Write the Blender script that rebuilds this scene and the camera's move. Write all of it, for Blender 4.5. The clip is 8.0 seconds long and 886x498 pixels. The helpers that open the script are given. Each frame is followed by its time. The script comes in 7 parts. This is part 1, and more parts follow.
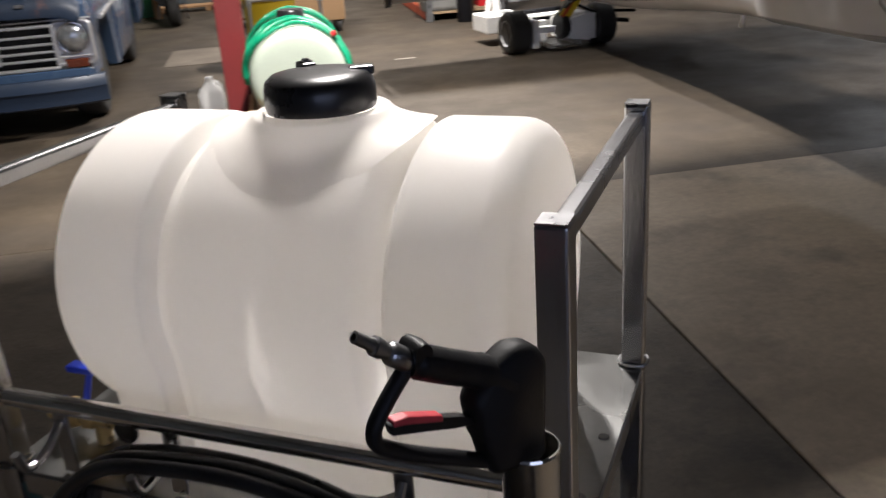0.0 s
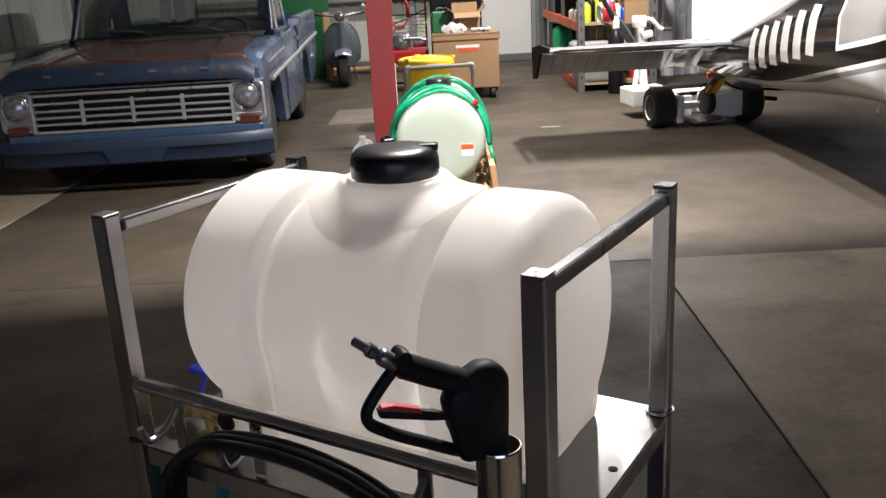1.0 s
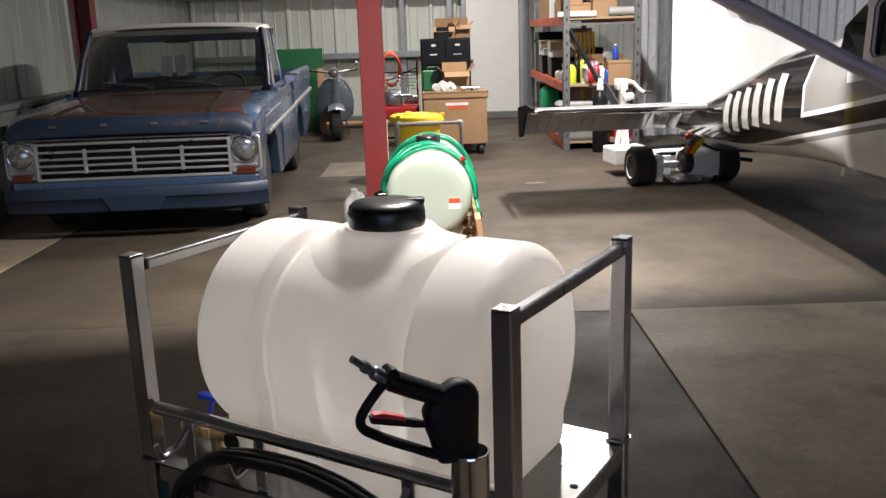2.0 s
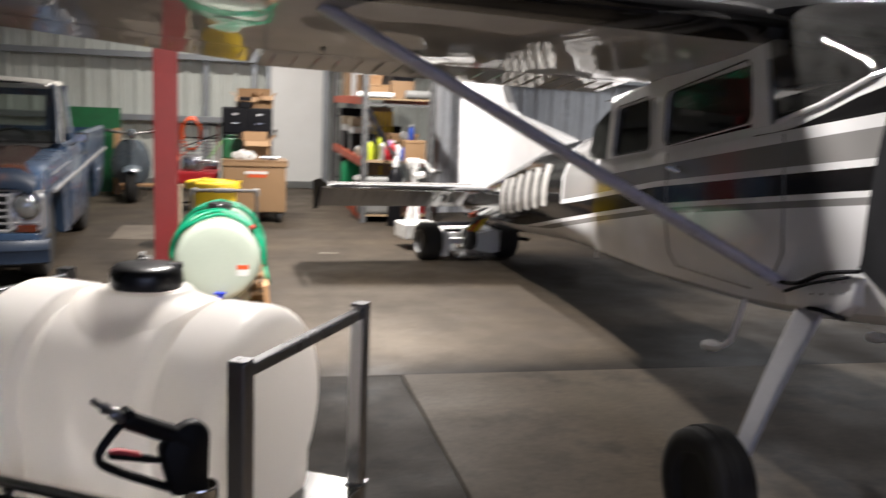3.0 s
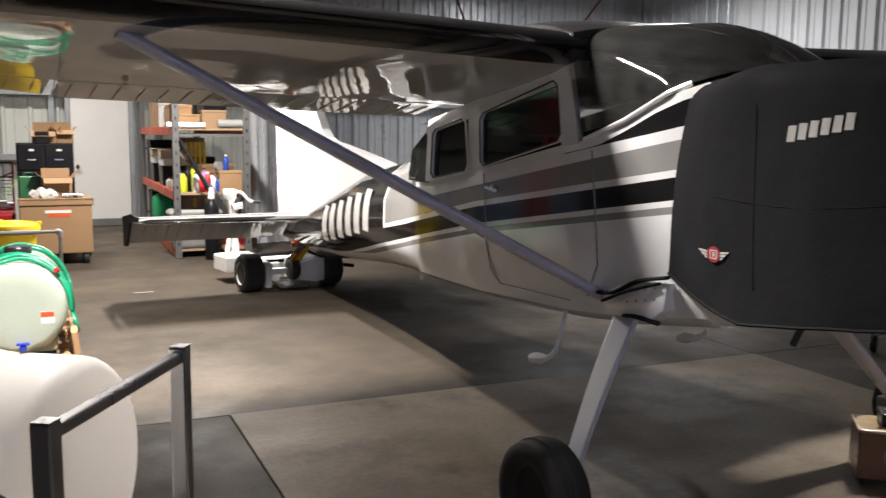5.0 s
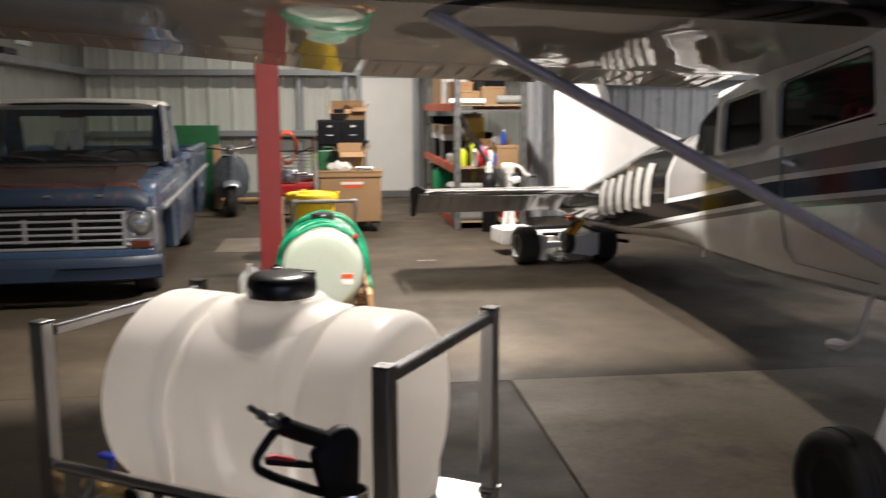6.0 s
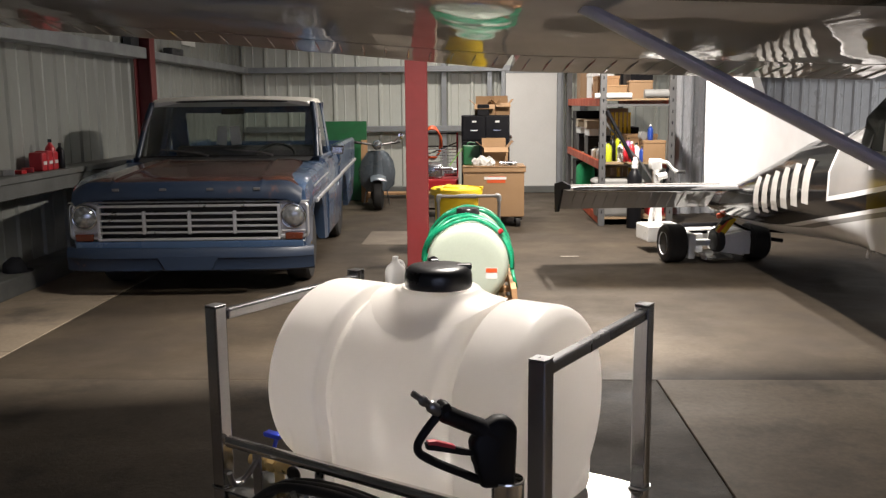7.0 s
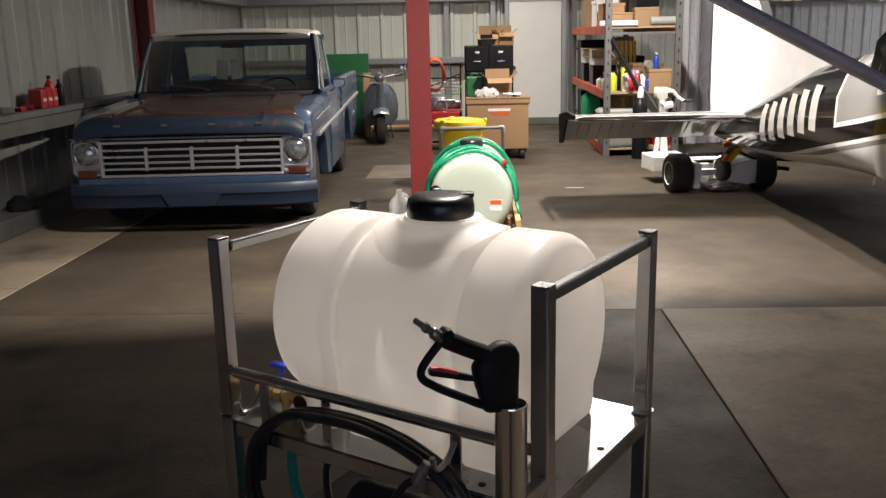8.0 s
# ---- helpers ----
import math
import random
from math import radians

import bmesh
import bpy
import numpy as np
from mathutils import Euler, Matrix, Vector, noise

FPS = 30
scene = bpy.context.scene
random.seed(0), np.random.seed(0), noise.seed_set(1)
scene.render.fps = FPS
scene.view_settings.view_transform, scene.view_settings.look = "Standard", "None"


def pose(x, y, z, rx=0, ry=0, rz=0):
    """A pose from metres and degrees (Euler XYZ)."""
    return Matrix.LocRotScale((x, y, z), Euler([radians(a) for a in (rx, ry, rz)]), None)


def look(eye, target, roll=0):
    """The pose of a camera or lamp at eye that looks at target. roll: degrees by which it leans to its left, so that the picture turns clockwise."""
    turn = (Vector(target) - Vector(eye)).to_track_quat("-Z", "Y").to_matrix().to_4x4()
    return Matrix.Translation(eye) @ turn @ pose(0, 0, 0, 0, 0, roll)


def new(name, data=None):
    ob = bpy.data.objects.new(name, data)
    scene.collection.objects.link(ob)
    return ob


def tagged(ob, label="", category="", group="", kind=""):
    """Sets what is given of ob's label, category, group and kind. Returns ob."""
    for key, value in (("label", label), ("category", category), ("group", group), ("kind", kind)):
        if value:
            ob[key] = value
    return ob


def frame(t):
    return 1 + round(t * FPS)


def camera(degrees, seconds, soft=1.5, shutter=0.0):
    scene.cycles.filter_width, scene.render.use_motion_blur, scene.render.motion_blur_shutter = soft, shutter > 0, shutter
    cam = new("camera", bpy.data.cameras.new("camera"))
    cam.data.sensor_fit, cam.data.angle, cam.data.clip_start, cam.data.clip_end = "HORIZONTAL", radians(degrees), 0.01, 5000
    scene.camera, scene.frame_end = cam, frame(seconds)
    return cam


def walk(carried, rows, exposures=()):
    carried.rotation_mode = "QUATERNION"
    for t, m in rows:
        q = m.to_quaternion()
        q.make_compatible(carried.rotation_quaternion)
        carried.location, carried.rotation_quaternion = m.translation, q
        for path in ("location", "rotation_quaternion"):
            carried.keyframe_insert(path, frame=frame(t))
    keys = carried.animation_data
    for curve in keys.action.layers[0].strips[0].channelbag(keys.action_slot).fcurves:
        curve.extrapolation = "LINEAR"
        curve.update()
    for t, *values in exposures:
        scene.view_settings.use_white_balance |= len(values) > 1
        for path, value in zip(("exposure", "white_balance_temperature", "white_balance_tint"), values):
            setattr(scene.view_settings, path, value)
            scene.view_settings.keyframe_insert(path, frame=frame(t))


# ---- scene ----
from mathutils.bvhtree import BVHTree

cam = camera(52.8, 8.0, 1.35, 0.4)
PATH = [
    (0, (-0.006, 0.854, 1.396), (0.295, 2.687, 0.656), -4.0),
    (0.5, (0.1, 0.676, 1.433), (0.146, 2.544, 0.719), -5.8),
    (1, (0.154, 0.544, 1.468), (0.125, 2.455, 0.877), -3.1),
    (1.2, (0.154, 0.494, 1.475), (0.146, 2.409, 0.897), -3.4),
    (2.3, (0.179, 0.179, 1.526), (0.22, 2.125, 1.067), -0.5),
    (2.5, (0.228, 0.083, 1.53), (0.335, 2.023, 1.055), 1.2),
    (3, (0.275, 0.007, 1.568), (0.709, 1.933, 1.246), 2.4),
    (3.5, (0.273, 0.005, 1.584), (1.087, 1.812, 1.314), 2.7),
    (4, (0.287, 0.003, 1.584), (1.218, 1.753, 1.317), 3.2),
    (4.2, (0.298, 0.004, 1.59), (1.222, 1.758, 1.327), 2.8),
    (5.3, (0.272, 0.067, 1.562), (0.987, 1.917, 1.299), 0.1),
    (5.5, (0.25, 0.014, 1.578), (0.857, 1.899, 1.301), 0.5),
    (6, (0.176, 0.038, 1.556), (0.417, 1.998, 1.244), -0.1),
    (6.5, (0.143, 0.018, 1.559), (0.151, 1.987, 1.211), -0.7),
    (7, (0.135, 0.015, 1.557), (0.066, 1.988, 1.236), -0.5),
    (7.5, (0.138, 0.022, 1.548), (0.065, 1.979, 1.145), -0.9),
    (8, (0.142, 0.023, 1.542), (0.06, 1.967, 1.077), -1.3),
]
EXPOSURES = [(0, 0.12, 6150, 10), (1.2, 0.1, 6150, 10), (2.3, 0.05, 6200, 10), (3.0, 0.0, 6200, 10), (3.5, -0.28, 6250, 10), (4.0, 0.08, 6350, 10), (4.2, 0.1, 6350, 10), (5.3, 0.15, 6300, 10), (5.5, 0.15, 6300, 10), (6.0, -0.15, 6550, 10), (6.5, 0.0, 6550, 10), (7.0, 0.0, 6500, 10), (8.0, -0.08, 6550, 10)]
walk(cam, [(t, look(eye, target, roll)) for t, eye, target, roll in PATH], EXPOSURES)

# ---- light ----
world = bpy.data.worlds.new("world")
scene.world = world
world.use_nodes = True
world.node_tree.nodes["Background"].inputs[0].default_value = (0.215, 0.238, 0.345, 1)
world.node_tree.nodes["Background"].inputs[1].default_value = 6.0
# hangar strip lamps: x, y, height, length, turned, power, beam
LAMPS = [(1.6, 9.4, 3.4, 0.75, 90, 380, 178), (0.6, 4.6, 4.2, 0.8, 90, 415, 114), (9.3, 12.2, 4.6, 1.8, 90, 230, 168), (5.65, 4.05, 4.35, 0.8, 0, 88, 84), (0.0, 13.6, 4.35, 2.4, 0, 150, 135)]
for lx, ly, lz, ll, lt, lp, lb in LAMPS:
    data = bpy.data.lights.new("strip_light", "AREA")
    data.shape, data.size, data.size_y, data.energy = "RECTANGLE", ll, 0.16, lp
    data.spread = radians(lb)
    data.color = (1.0, 0.915, 0.835) if lx < 8 else (1.0, 0.975, 0.96)
    ob = new("strip_light", data)
    ob.matrix_basis = pose(lx, ly, lz - 0.06, 0, 0, lt)

# ---- helpers of the scene ----
def thing(name, label, category, x=0, y=0, z=0, yaw=0, group="", kind=""):
    """An empty at the base of a thing, which parents its parts."""
    ob = new(name)
    ob.empty_display_size = 0.1
    ob.matrix_basis = pose(x, y, z, 0, 0, yaw)
    return tagged(ob, label, category, group, kind)


def part(name, bm, material, parent=None, label="", smooth=None):
    """Links a bmesh as one mesh object. smooth: the angle in degrees under which edges are shaded round."""
    bmesh.ops.recalc_face_normals(bm, faces=bm.faces)
    if smooth:
        for face in bm.faces:
            face.smooth = True
        limit = radians(smooth)
        for e in bm.edges:
            e.smooth = len(e.link_faces) == 2 and e.calc_face_angle(3.0) < limit
    mesh = bpy.data.meshes.new(name)
    bm.to_mesh(mesh)
    bm.free()
    for m in material if isinstance(material, (list, tuple)) else [material]:
        mesh.materials.append(m)
    ob = new(name, mesh)
    if parent:
        ob.parent = parent
    if label:
        ob["label"] = label
    return ob


def structure(name, bm, material, label, category, smooth=None):
    return tagged(part(name, bm, material, None, "", smooth), label, category, kind="structure")


def bevelled(bm, width, segments=2):
    if width > 0:
        bmesh.ops.bevel(bm, geom=list(bm.edges), offset=width, segments=segments, affect="EDGES", profile=0.5, clamp_overlap=True)
    return bm


def box(x0, y0, z0, x1, y1, z1, r=0.0, segments=2):
    bm = bmesh.new()
    bmesh.ops.create_cube(bm, size=1, matrix=Matrix.Translation(((x0 + x1) / 2, (y0 + y1) / 2, (z0 + z1) / 2)) @ Matrix.Diagonal((abs(x1 - x0), abs(y1 - y0), abs(z1 - z0), 1)))
    return bevelled(bm, r, segments)


def joined(*bms):
    """Several bmeshes as one."""
    out = bmesh.new()
    for b in bms:
        mesh = bpy.data.meshes.new("tmp")
        b.to_mesh(mesh)
        b.free()
        out.from_mesh(mesh)
        bpy.data.meshes.remove(mesh)
    return out


def moved(bm, m):
    bmesh.ops.transform(bm, matrix=m, verts=bm.verts)
    return bm


def loft(rings, closed=True, caps=True, mats=None):
    """Skins a list of rings of equally many points. mats(i, j): material index of the face between rings i, i+1 at side j."""
    bm = bmesh.new()
    rows = [[bm.verts.new(p) for p in ring] for ring in rings]
    n = len(rows[0])
    for i in range(len(rows) - 1):
        for j in range(n if closed else n - 1):
            k = (j + 1) % n
            try:
                face = bm.faces.new((rows[i][j], rows[i][k], rows[i + 1][k], rows[i + 1][j]))
                if mats:
                    face.material_index = mats(i, j)
            except ValueError:
                pass
    if caps and closed:
        for row in (rows[0], rows[-1]):
            bm.faces.new(row)
    return bm


def lathe(profile, seg=24, m=None):
    """Turns a profile of (radius, height) about z."""
    rings = [[(max(r, 1e-4) * math.cos(2 * math.pi * k / seg), max(r, 1e-4) * math.sin(2 * math.pi * k / seg), z) for k in range(seg)] for r, z in profile]
    bm = loft(rings)
    return moved(bm, m) if m else bm


def smooth_path(points, steps=6, closed=False):
    """A Catmull-Rom curve through the points."""
    pts = [Vector(p) for p in points]
    n = len(pts)
    out = []
    for i in range(n if closed else n - 1):
        p0 = pts[(i - 1) % n] if closed or i > 0 else pts[0]
        p1, p2 = pts[i], pts[(i + 1) % n]
        p3 = pts[(i + 2) % n] if closed or i + 2 < n else pts[-1]
        for k in range(steps):
            t = k / steps
            out.append(0.5 * (2 * p1 + (p2 - p0) * t + (2 * p0 - 5 * p1 + 4 * p2 - p3) * t * t + (3 * p1 - p0 - 3 * p2 + p3) * t ** 3))
    if not closed:
        out.append(pts[-1])
    return out


def tube(points, r, sides=10, closed=False, flat=1.0):
    """A round bar along a line; r may be a list. flat squashes its height."""
    pts = [Vector(p) for p in points]
    n = len(pts)
    rs = r if isinstance(r, (list, tuple)) else [r] * n
    rings, side = [], None
    for i, p in enumerate(pts):
        a, b = (pts[(i - 1) % n], pts[(i + 1) % n]) if closed else (pts[max(i - 1, 0)], pts[min(i + 1, n - 1)])
        way = (b - a).normalized()
        if side is None:
            side = way.orthogonal().normalized() if abs(way.z) > 0.9 else way.cross(Vector((0, 0, 1))).normalized()
        side = (side - way * side.dot(way)).normalized()
        up = side.cross(way)
        rings.append([p + rs[i] * (math.cos(2 * math.pi * k / sides) * side + flat * math.sin(2 * math.pi * k / sides) * up) for k in range(sides)])
    if closed:
        rings.append(rings[0])
        bm = loft(rings, caps=False)
        bmesh.ops.remove_doubles(bm, verts=bm.verts, dist=1e-6)
        return bm
    return loft(rings)


def rod(a, b, r, sides=12):
    return tube([a, b], r, sides)


def beam(a, b, w, h, r=0.0):
    """A rectangular bar from a to b, w wide and h high."""
    a, b = Vector(a), Vector(b)
    way = (b - a).normalized()
    side = Vector((1, 0, 0)) if abs(way.z) > 0.98 else way.cross(Vector((0, 0, 1))).normalized()
    up = side.cross(way)
    return bevelled(loft([[p + side * (w / 2) * i + up * (h / 2) * j for i, j in ((-1, -1), (1, -1), (1, 1), (-1, 1))] for p in (a, b)]), r, 1)


def plate(outline, thick, m=None, r=0.0):
    """A flat sheet with that outline in x and y, from z 0 to thick."""
    bm = loft([[(x, y, z) for x, y in outline] for z in (0, thick)])
    bevelled(bm, r, 1)
    return moved(bm, m) if m else bm


def rounded(w, h, r, seg=4):
    """The outline of a rounded rectangle about the origin."""
    out = []
    for cx, cy, a in ((w / 2 - r, h / 2 - r, 0), (-w / 2 + r, h / 2 - r, 90), (-w / 2 + r, -h / 2 + r, 180), (w / 2 - r, -h / 2 + r, 270)):
        for k in range(seg + 1):
            t = radians(a + 90 * k / seg)
            out.append((cx + r * math.cos(t), cy + r * math.sin(t)))
    return out


def curve(table, x):
    """Straight-line lookup in a table of (x, value)."""
    if x <= table[0][0]:
        return table[0][1]
    for (x0, v0), (x1, v1) in zip(table, table[1:]):
        if x <= x1:
            return v0 + (v1 - v0) * (x - x0) / (x1 - x0)
    return table[-1][1]

# ---- materials ----
def surface(name, colour, second=None, scale=4.0, fine=60.0, rough=0.6, metal=0.0, bump=0.1, mix=0.5, spots=None, spot_scale=2.0, spot_edge=(0.55, 0.7), coat=0.0, rough_var=0.12, stretch=(1, 1, 1), seams=0.0, sheen=0.0, sub=0.0, thin=0.0, spec=0.5, random_tint=0.0, speck=0.25):
    """A painted, stained or bare surface: two colours mixed by broad noise, fine grain in gloss and relief, and stains with a shape of their own."""
    m = bpy.data.materials.new(name)
    m.use_nodes = True
    t = m.node_tree
    b = t.nodes["Principled BSDF"]
    n, link = t.nodes.new, t.links.new
    at = n("ShaderNodeTexCoord")
    mapping = n("ShaderNodeMapping")
    mapping.inputs["Scale"].default_value = stretch
    link(at.outputs["Object"], mapping.inputs["Vector"])
    second = second or tuple(c * 0.8 for c in colour)

    def noise_of(s, detail=5.0, r=0.6):
        k = n("ShaderNodeTexNoise")
        k.inputs["Scale"].default_value, k.inputs["Detail"].default_value, k.inputs["Roughness"].default_value = s, detail, r
        link(mapping.outputs[0], k.inputs["Vector"])
        return k.outputs["Fac"]

    def ramp(src, lo, hi):
        k = n("ShaderNodeMapRange")
        k.inputs["From Min"].default_value, k.inputs["From Max"].default_value = lo, hi
        link(src, k.inputs["Value"])
        return k.outputs["Result"]

    def blend(fac, a, c):
        k = n("ShaderNodeMix")
        k.data_type = "RGBA"
        link(fac, k.inputs["Factor"])
        for v, i in ((a, 6), (c, 7)):
            if isinstance(v, tuple):
                k.inputs[i].default_value = (*v, 1)
            else:
                link(v, k.inputs[i])
        return k.outputs[2]

    broad, grain = noise_of(scale), noise_of(fine, 6.0, 0.7)
    col = blend(ramp(broad, mix - 0.18, mix + 0.18), colour, second)
    k = n("ShaderNodeMath")
    k.operation = "MULTIPLY"
    link(ramp(grain, 0.35, 0.75), k.inputs[0])
    k.inputs[1].default_value = speck
    col = blend(k.outputs[0], col, tuple(c * 0.7 for c in second))
    if spots:
        col = blend(ramp(noise_of(spot_scale, 8.0, 0.68), *spot_edge), col, spots)
    if random_tint:
        info = n("ShaderNodeObjectInfo")
        hsv = n("ShaderNodeHueSaturation")
        link(ramp_to(t, info.outputs["Random"], 1 - random_tint, 1 + random_tint), hsv.inputs["Value"])
        link(col, hsv.inputs["Color"])
        col = hsv.outputs[0]
    link(col, b.inputs["Base Color"])
    rr = n("ShaderNodeMapRange")
    rr.inputs["To Min"].default_value, rr.inputs["To Max"].default_value = max(rough - rough_var, 0.02), min(rough + rough_var, 1)
    rr.inputs["From Min"].default_value, rr.inputs["From Max"].default_value = 0.3, 0.7
    link(broad, rr.inputs["Value"])
    link(rr.outputs[0], b.inputs["Roughness"])
    b.inputs["Metallic"].default_value = metal
    b.inputs["Specular IOR Level"].default_value = spec
    b.inputs["Coat Weight"].default_value = coat
    b.inputs["Coat Roughness"].default_value = 0.08
    if thin:
        through_it, both = n("ShaderNodeBsdfTranslucent"), n("ShaderNodeMixShader")
        link(col, through_it.inputs["Color"])
        both.inputs[0].default_value = thin
        link(b.outputs[0], both.inputs[1])
        link(through_it.outputs[0], both.inputs[2])
        link(both.outputs[0], t.nodes["Material Output"].inputs["Surface"])
    if sub:
        b.inputs["Subsurface Weight"].default_value = sub
        b.inputs["Subsurface Radius"].default_value = (0.03, 0.028, 0.025)
    if sheen:
        b.inputs["Sheen Weight"].default_value = sheen
    if bump:
        add = n("ShaderNodeMath")
        add.operation = "ADD"
        link(grain, add.inputs[0])
        link(broad, add.inputs[1])
        k = n("ShaderNodeBump")
        k.inputs["Strength"].default_value, k.inputs["Distance"].default_value = bump, 0.01
        link(add.outputs[0], k.inputs["Height"])
        link(k.outputs[0], b.inputs["Normal"])
    return m


def ramp_to(tree, src, lo, hi):
    k = tree.nodes.new("ShaderNodeMapRange")
    k.inputs["To Min"].default_value, k.inputs["To Max"].default_value = lo, hi
    tree.links.new(src, k.inputs["Value"])
    return k.outputs["Result"]


M_CONC = surface("old_concrete", (0.087, 0.068, 0.047), (0.043, 0.034, 0.025), spec=0.2, speck=0.7, scale=1.3, fine=34, rough=0.62, bump=0.2, spots=(0.042, 0.034, 0.027), spot_scale=1.1, spot_edge=(0.48, 0.7), rough_var=0.15)
M_SLAB = surface("pale_concrete", (0.3, 0.243, 0.178), (0.205, 0.168, 0.125), spec=0.2, speck=0.6, scale=1.1, fine=30, rough=0.6, bump=0.2, spots=(0.115, 0.096, 0.077), spot_scale=1.3, spot_edge=(0.52, 0.68), rough_var=0.15)
M_DARKC = surface("stained_concrete", spec=0.2, colour=(0.095, 0.076, 0.055), second=(0.058, 0.047, 0.035), scale=1.4, fine=42, speck=0.75, rough=0.66, bump=0.35, spots=(0.022, 0.019, 0.017), spot_scale=1.2, spot_edge=(0.5, 0.66))
M_PATCH = surface("patch_concrete", (0.17, 0.142, 0.11), (0.12, 0.1, 0.08), spec=0.2, speck=0.6, scale=2, fine=30, rough=0.6, bump=0.2)
M_MARK = surface("worn_floor_paint", (0.42, 0.38, 0.32), (0.2, 0.17, 0.14), scale=14, rough=0.6, bump=0.05)
M_JOINT = surface("joint_dirt", (0.03, 0.026, 0.022), scale=8, rough=0.9)
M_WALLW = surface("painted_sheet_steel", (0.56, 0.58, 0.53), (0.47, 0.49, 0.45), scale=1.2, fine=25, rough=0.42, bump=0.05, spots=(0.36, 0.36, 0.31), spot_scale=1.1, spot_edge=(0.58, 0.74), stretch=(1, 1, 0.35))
# same paint as the end wall, darkened: the side wall's shade is in it
M_WALLSHADE = surface("shaded_sheet_steel", (0.27, 0.282, 0.258), (0.22, 0.229, 0.21), scale=1.2, fine=25, rough=0.45, bump=0.05, spots=(0.21, 0.21, 0.18), spot_scale=1.1, spot_edge=(0.54, 0.72), stretch=(1, 1, 0.35))
M_GALV = surface("galvanised_steel", (0.64, 0.66, 0.69), (0.52, 0.54, 0.57), scale=5, fine=40, rough=0.34, metal=0.2, bump=0.05, stretch=(1, 1, 0.5))
M_GIRT = surface("girt_steel", (0.34, 0.36, 0.37), (0.26, 0.27, 0.28), scale=3, rough=0.45, metal=0.5, bump=0.05)
M_RED = surface("red_oxide_paint", (0.18, 0.024, 0.024), (0.14, 0.019, 0.018), scale=2.5, fine=30, rough=0.5, bump=0.06, spots=(0.13, 0.03, 0.025), spot_scale=3, spot_edge=(0.6, 0.75))
M_DOOR = surface("white_door_paint", (0.72, 0.72, 0.69), (0.66, 0.66, 0.63), scale=1.5, rough=0.45, bump=0.03)
M_LEDGE = surface("ledge_paint", (0.16, 0.165, 0.155), (0.1, 0.104, 0.098), scale=2, rough=0.55, spots=(0.12, 0.115, 0.1), spot_scale=3)
M_CAB_DARK = surface("dark_enamel", (0.03, 0.032, 0.035), (0.045, 0.046, 0.05), scale=6, fine=60, rough=0.45, bump=0.05)
M_ROOF = surface("roof_sheet", (0.35, 0.36, 0.36), (0.28, 0.29, 0.3), scale=1, rough=0.6)
M_EASTW = surface("white_wall_sheet", (0.72, 0.73, 0.73), (0.62, 0.63, 0.64), scale=1, rough=0.4, bump=0.04)


def gloss_paint(name, colour, rough=0.06, ripple=0.1, size=2.2, spec=0.5, coat=0.0):
    """Polished paint on thin sheet metal: mirror gloss, faint handling dust, and the slow waviness of the skin."""
    m = bpy.data.materials.new(name)
    m.use_nodes = True
    t = m.node_tree
    b = t.nodes["Principled BSDF"]
    at = t.nodes.new("ShaderNodeTexCoord")

    def noise_at(scale, detail):
        k = t.nodes.new("ShaderNodeTexNoise")
        k.inputs["Scale"].default_value, k.inputs["Detail"].default_value = scale, detail
        t.links.new(at.outputs["Object"], k.inputs["Vector"])
        return k.outputs["Fac"]
    dust = ramp_to(t, noise_at(5.0, 6.0), 0.86, 1.08)
    tint = t.nodes.new("ShaderNodeHueSaturation")
    tint.inputs["Color"].default_value = (*colour, 1)
    t.links.new(dust, tint.inputs["Value"])
    t.links.new(tint.outputs[0], b.inputs["Base Color"])
    t.links.new(ramp_to(t, noise_at(9.0, 4.0), rough * 0.5, rough * 1.5), b.inputs["Roughness"])
    b.inputs["Specular IOR Level"].default_value = spec
    b.inputs["Coat Weight"].default_value = coat
    b.inputs["Coat Roughness"].default_value = 0.03
    wave = t.nodes.new("ShaderNodeBump")
    wave.inputs["Strength"].default_value, wave.inputs["Distance"].default_value = ripple, 0.05
    t.links.new(noise_at(size, 1.0), wave.inputs["Height"])
    t.links.new(wave.outputs[0], b.inputs["Normal"])
    return m


M_AWHITE = gloss_paint("aircraft_white", (0.8, 0.8, 0.81), 0.08, 0.05)
M_AGREY = gloss_paint("aircraft_grey", (0.25, 0.245, 0.24), 0.08, 0.05)
M_ABLACK = gloss_paint("aircraft_black", (0.01, 0.0098, 0.0105), 0.1, 0.05, spec=0.5)
# tail white greyed down: shade on underside and elevator is put into the colour
M_TAILSHADE = gloss_paint("tail_shade_grey", (0.3, 0.29, 0.28), 0.06, 0.08)
# white paint toned down to grey, so the colour holds the wing's underside shade
M_WINGSHADE = gloss_paint("wing_underside_shade", (0.42, 0.405, 0.39), 0.035, 0.12, size=2.8)
# the lavender cast is bluish doorway light put into the strut's grey
M_STRUT = surface("strut_sky_tint_grey", (0.52, 0.52, 0.64), (0.47, 0.47, 0.58), scale=2, rough=0.3, bump=0.02)
M_LEG = surface("gear_leg_white", (0.66, 0.66, 0.7), (0.58, 0.58, 0.62), scale=3, rough=0.4, bump=0.03)
M_LETTER = surface("letter_white", (0.72, 0.70, 0.67), scale=6, rough=0.4, bump=0.0)
M_COVER = surface("black_canvas", (0.0145, 0.0148, 0.0172), (0.019, 0.0194, 0.022), scale=3, fine=13, rough=0.85, bump=0.3, spec=0.15)
M_RUBBER = surface("black_rubber", (0.014, 0.0135, 0.013), (0.024, 0.023, 0.022), scale=6, fine=90, rough=0.7, bump=0.15)
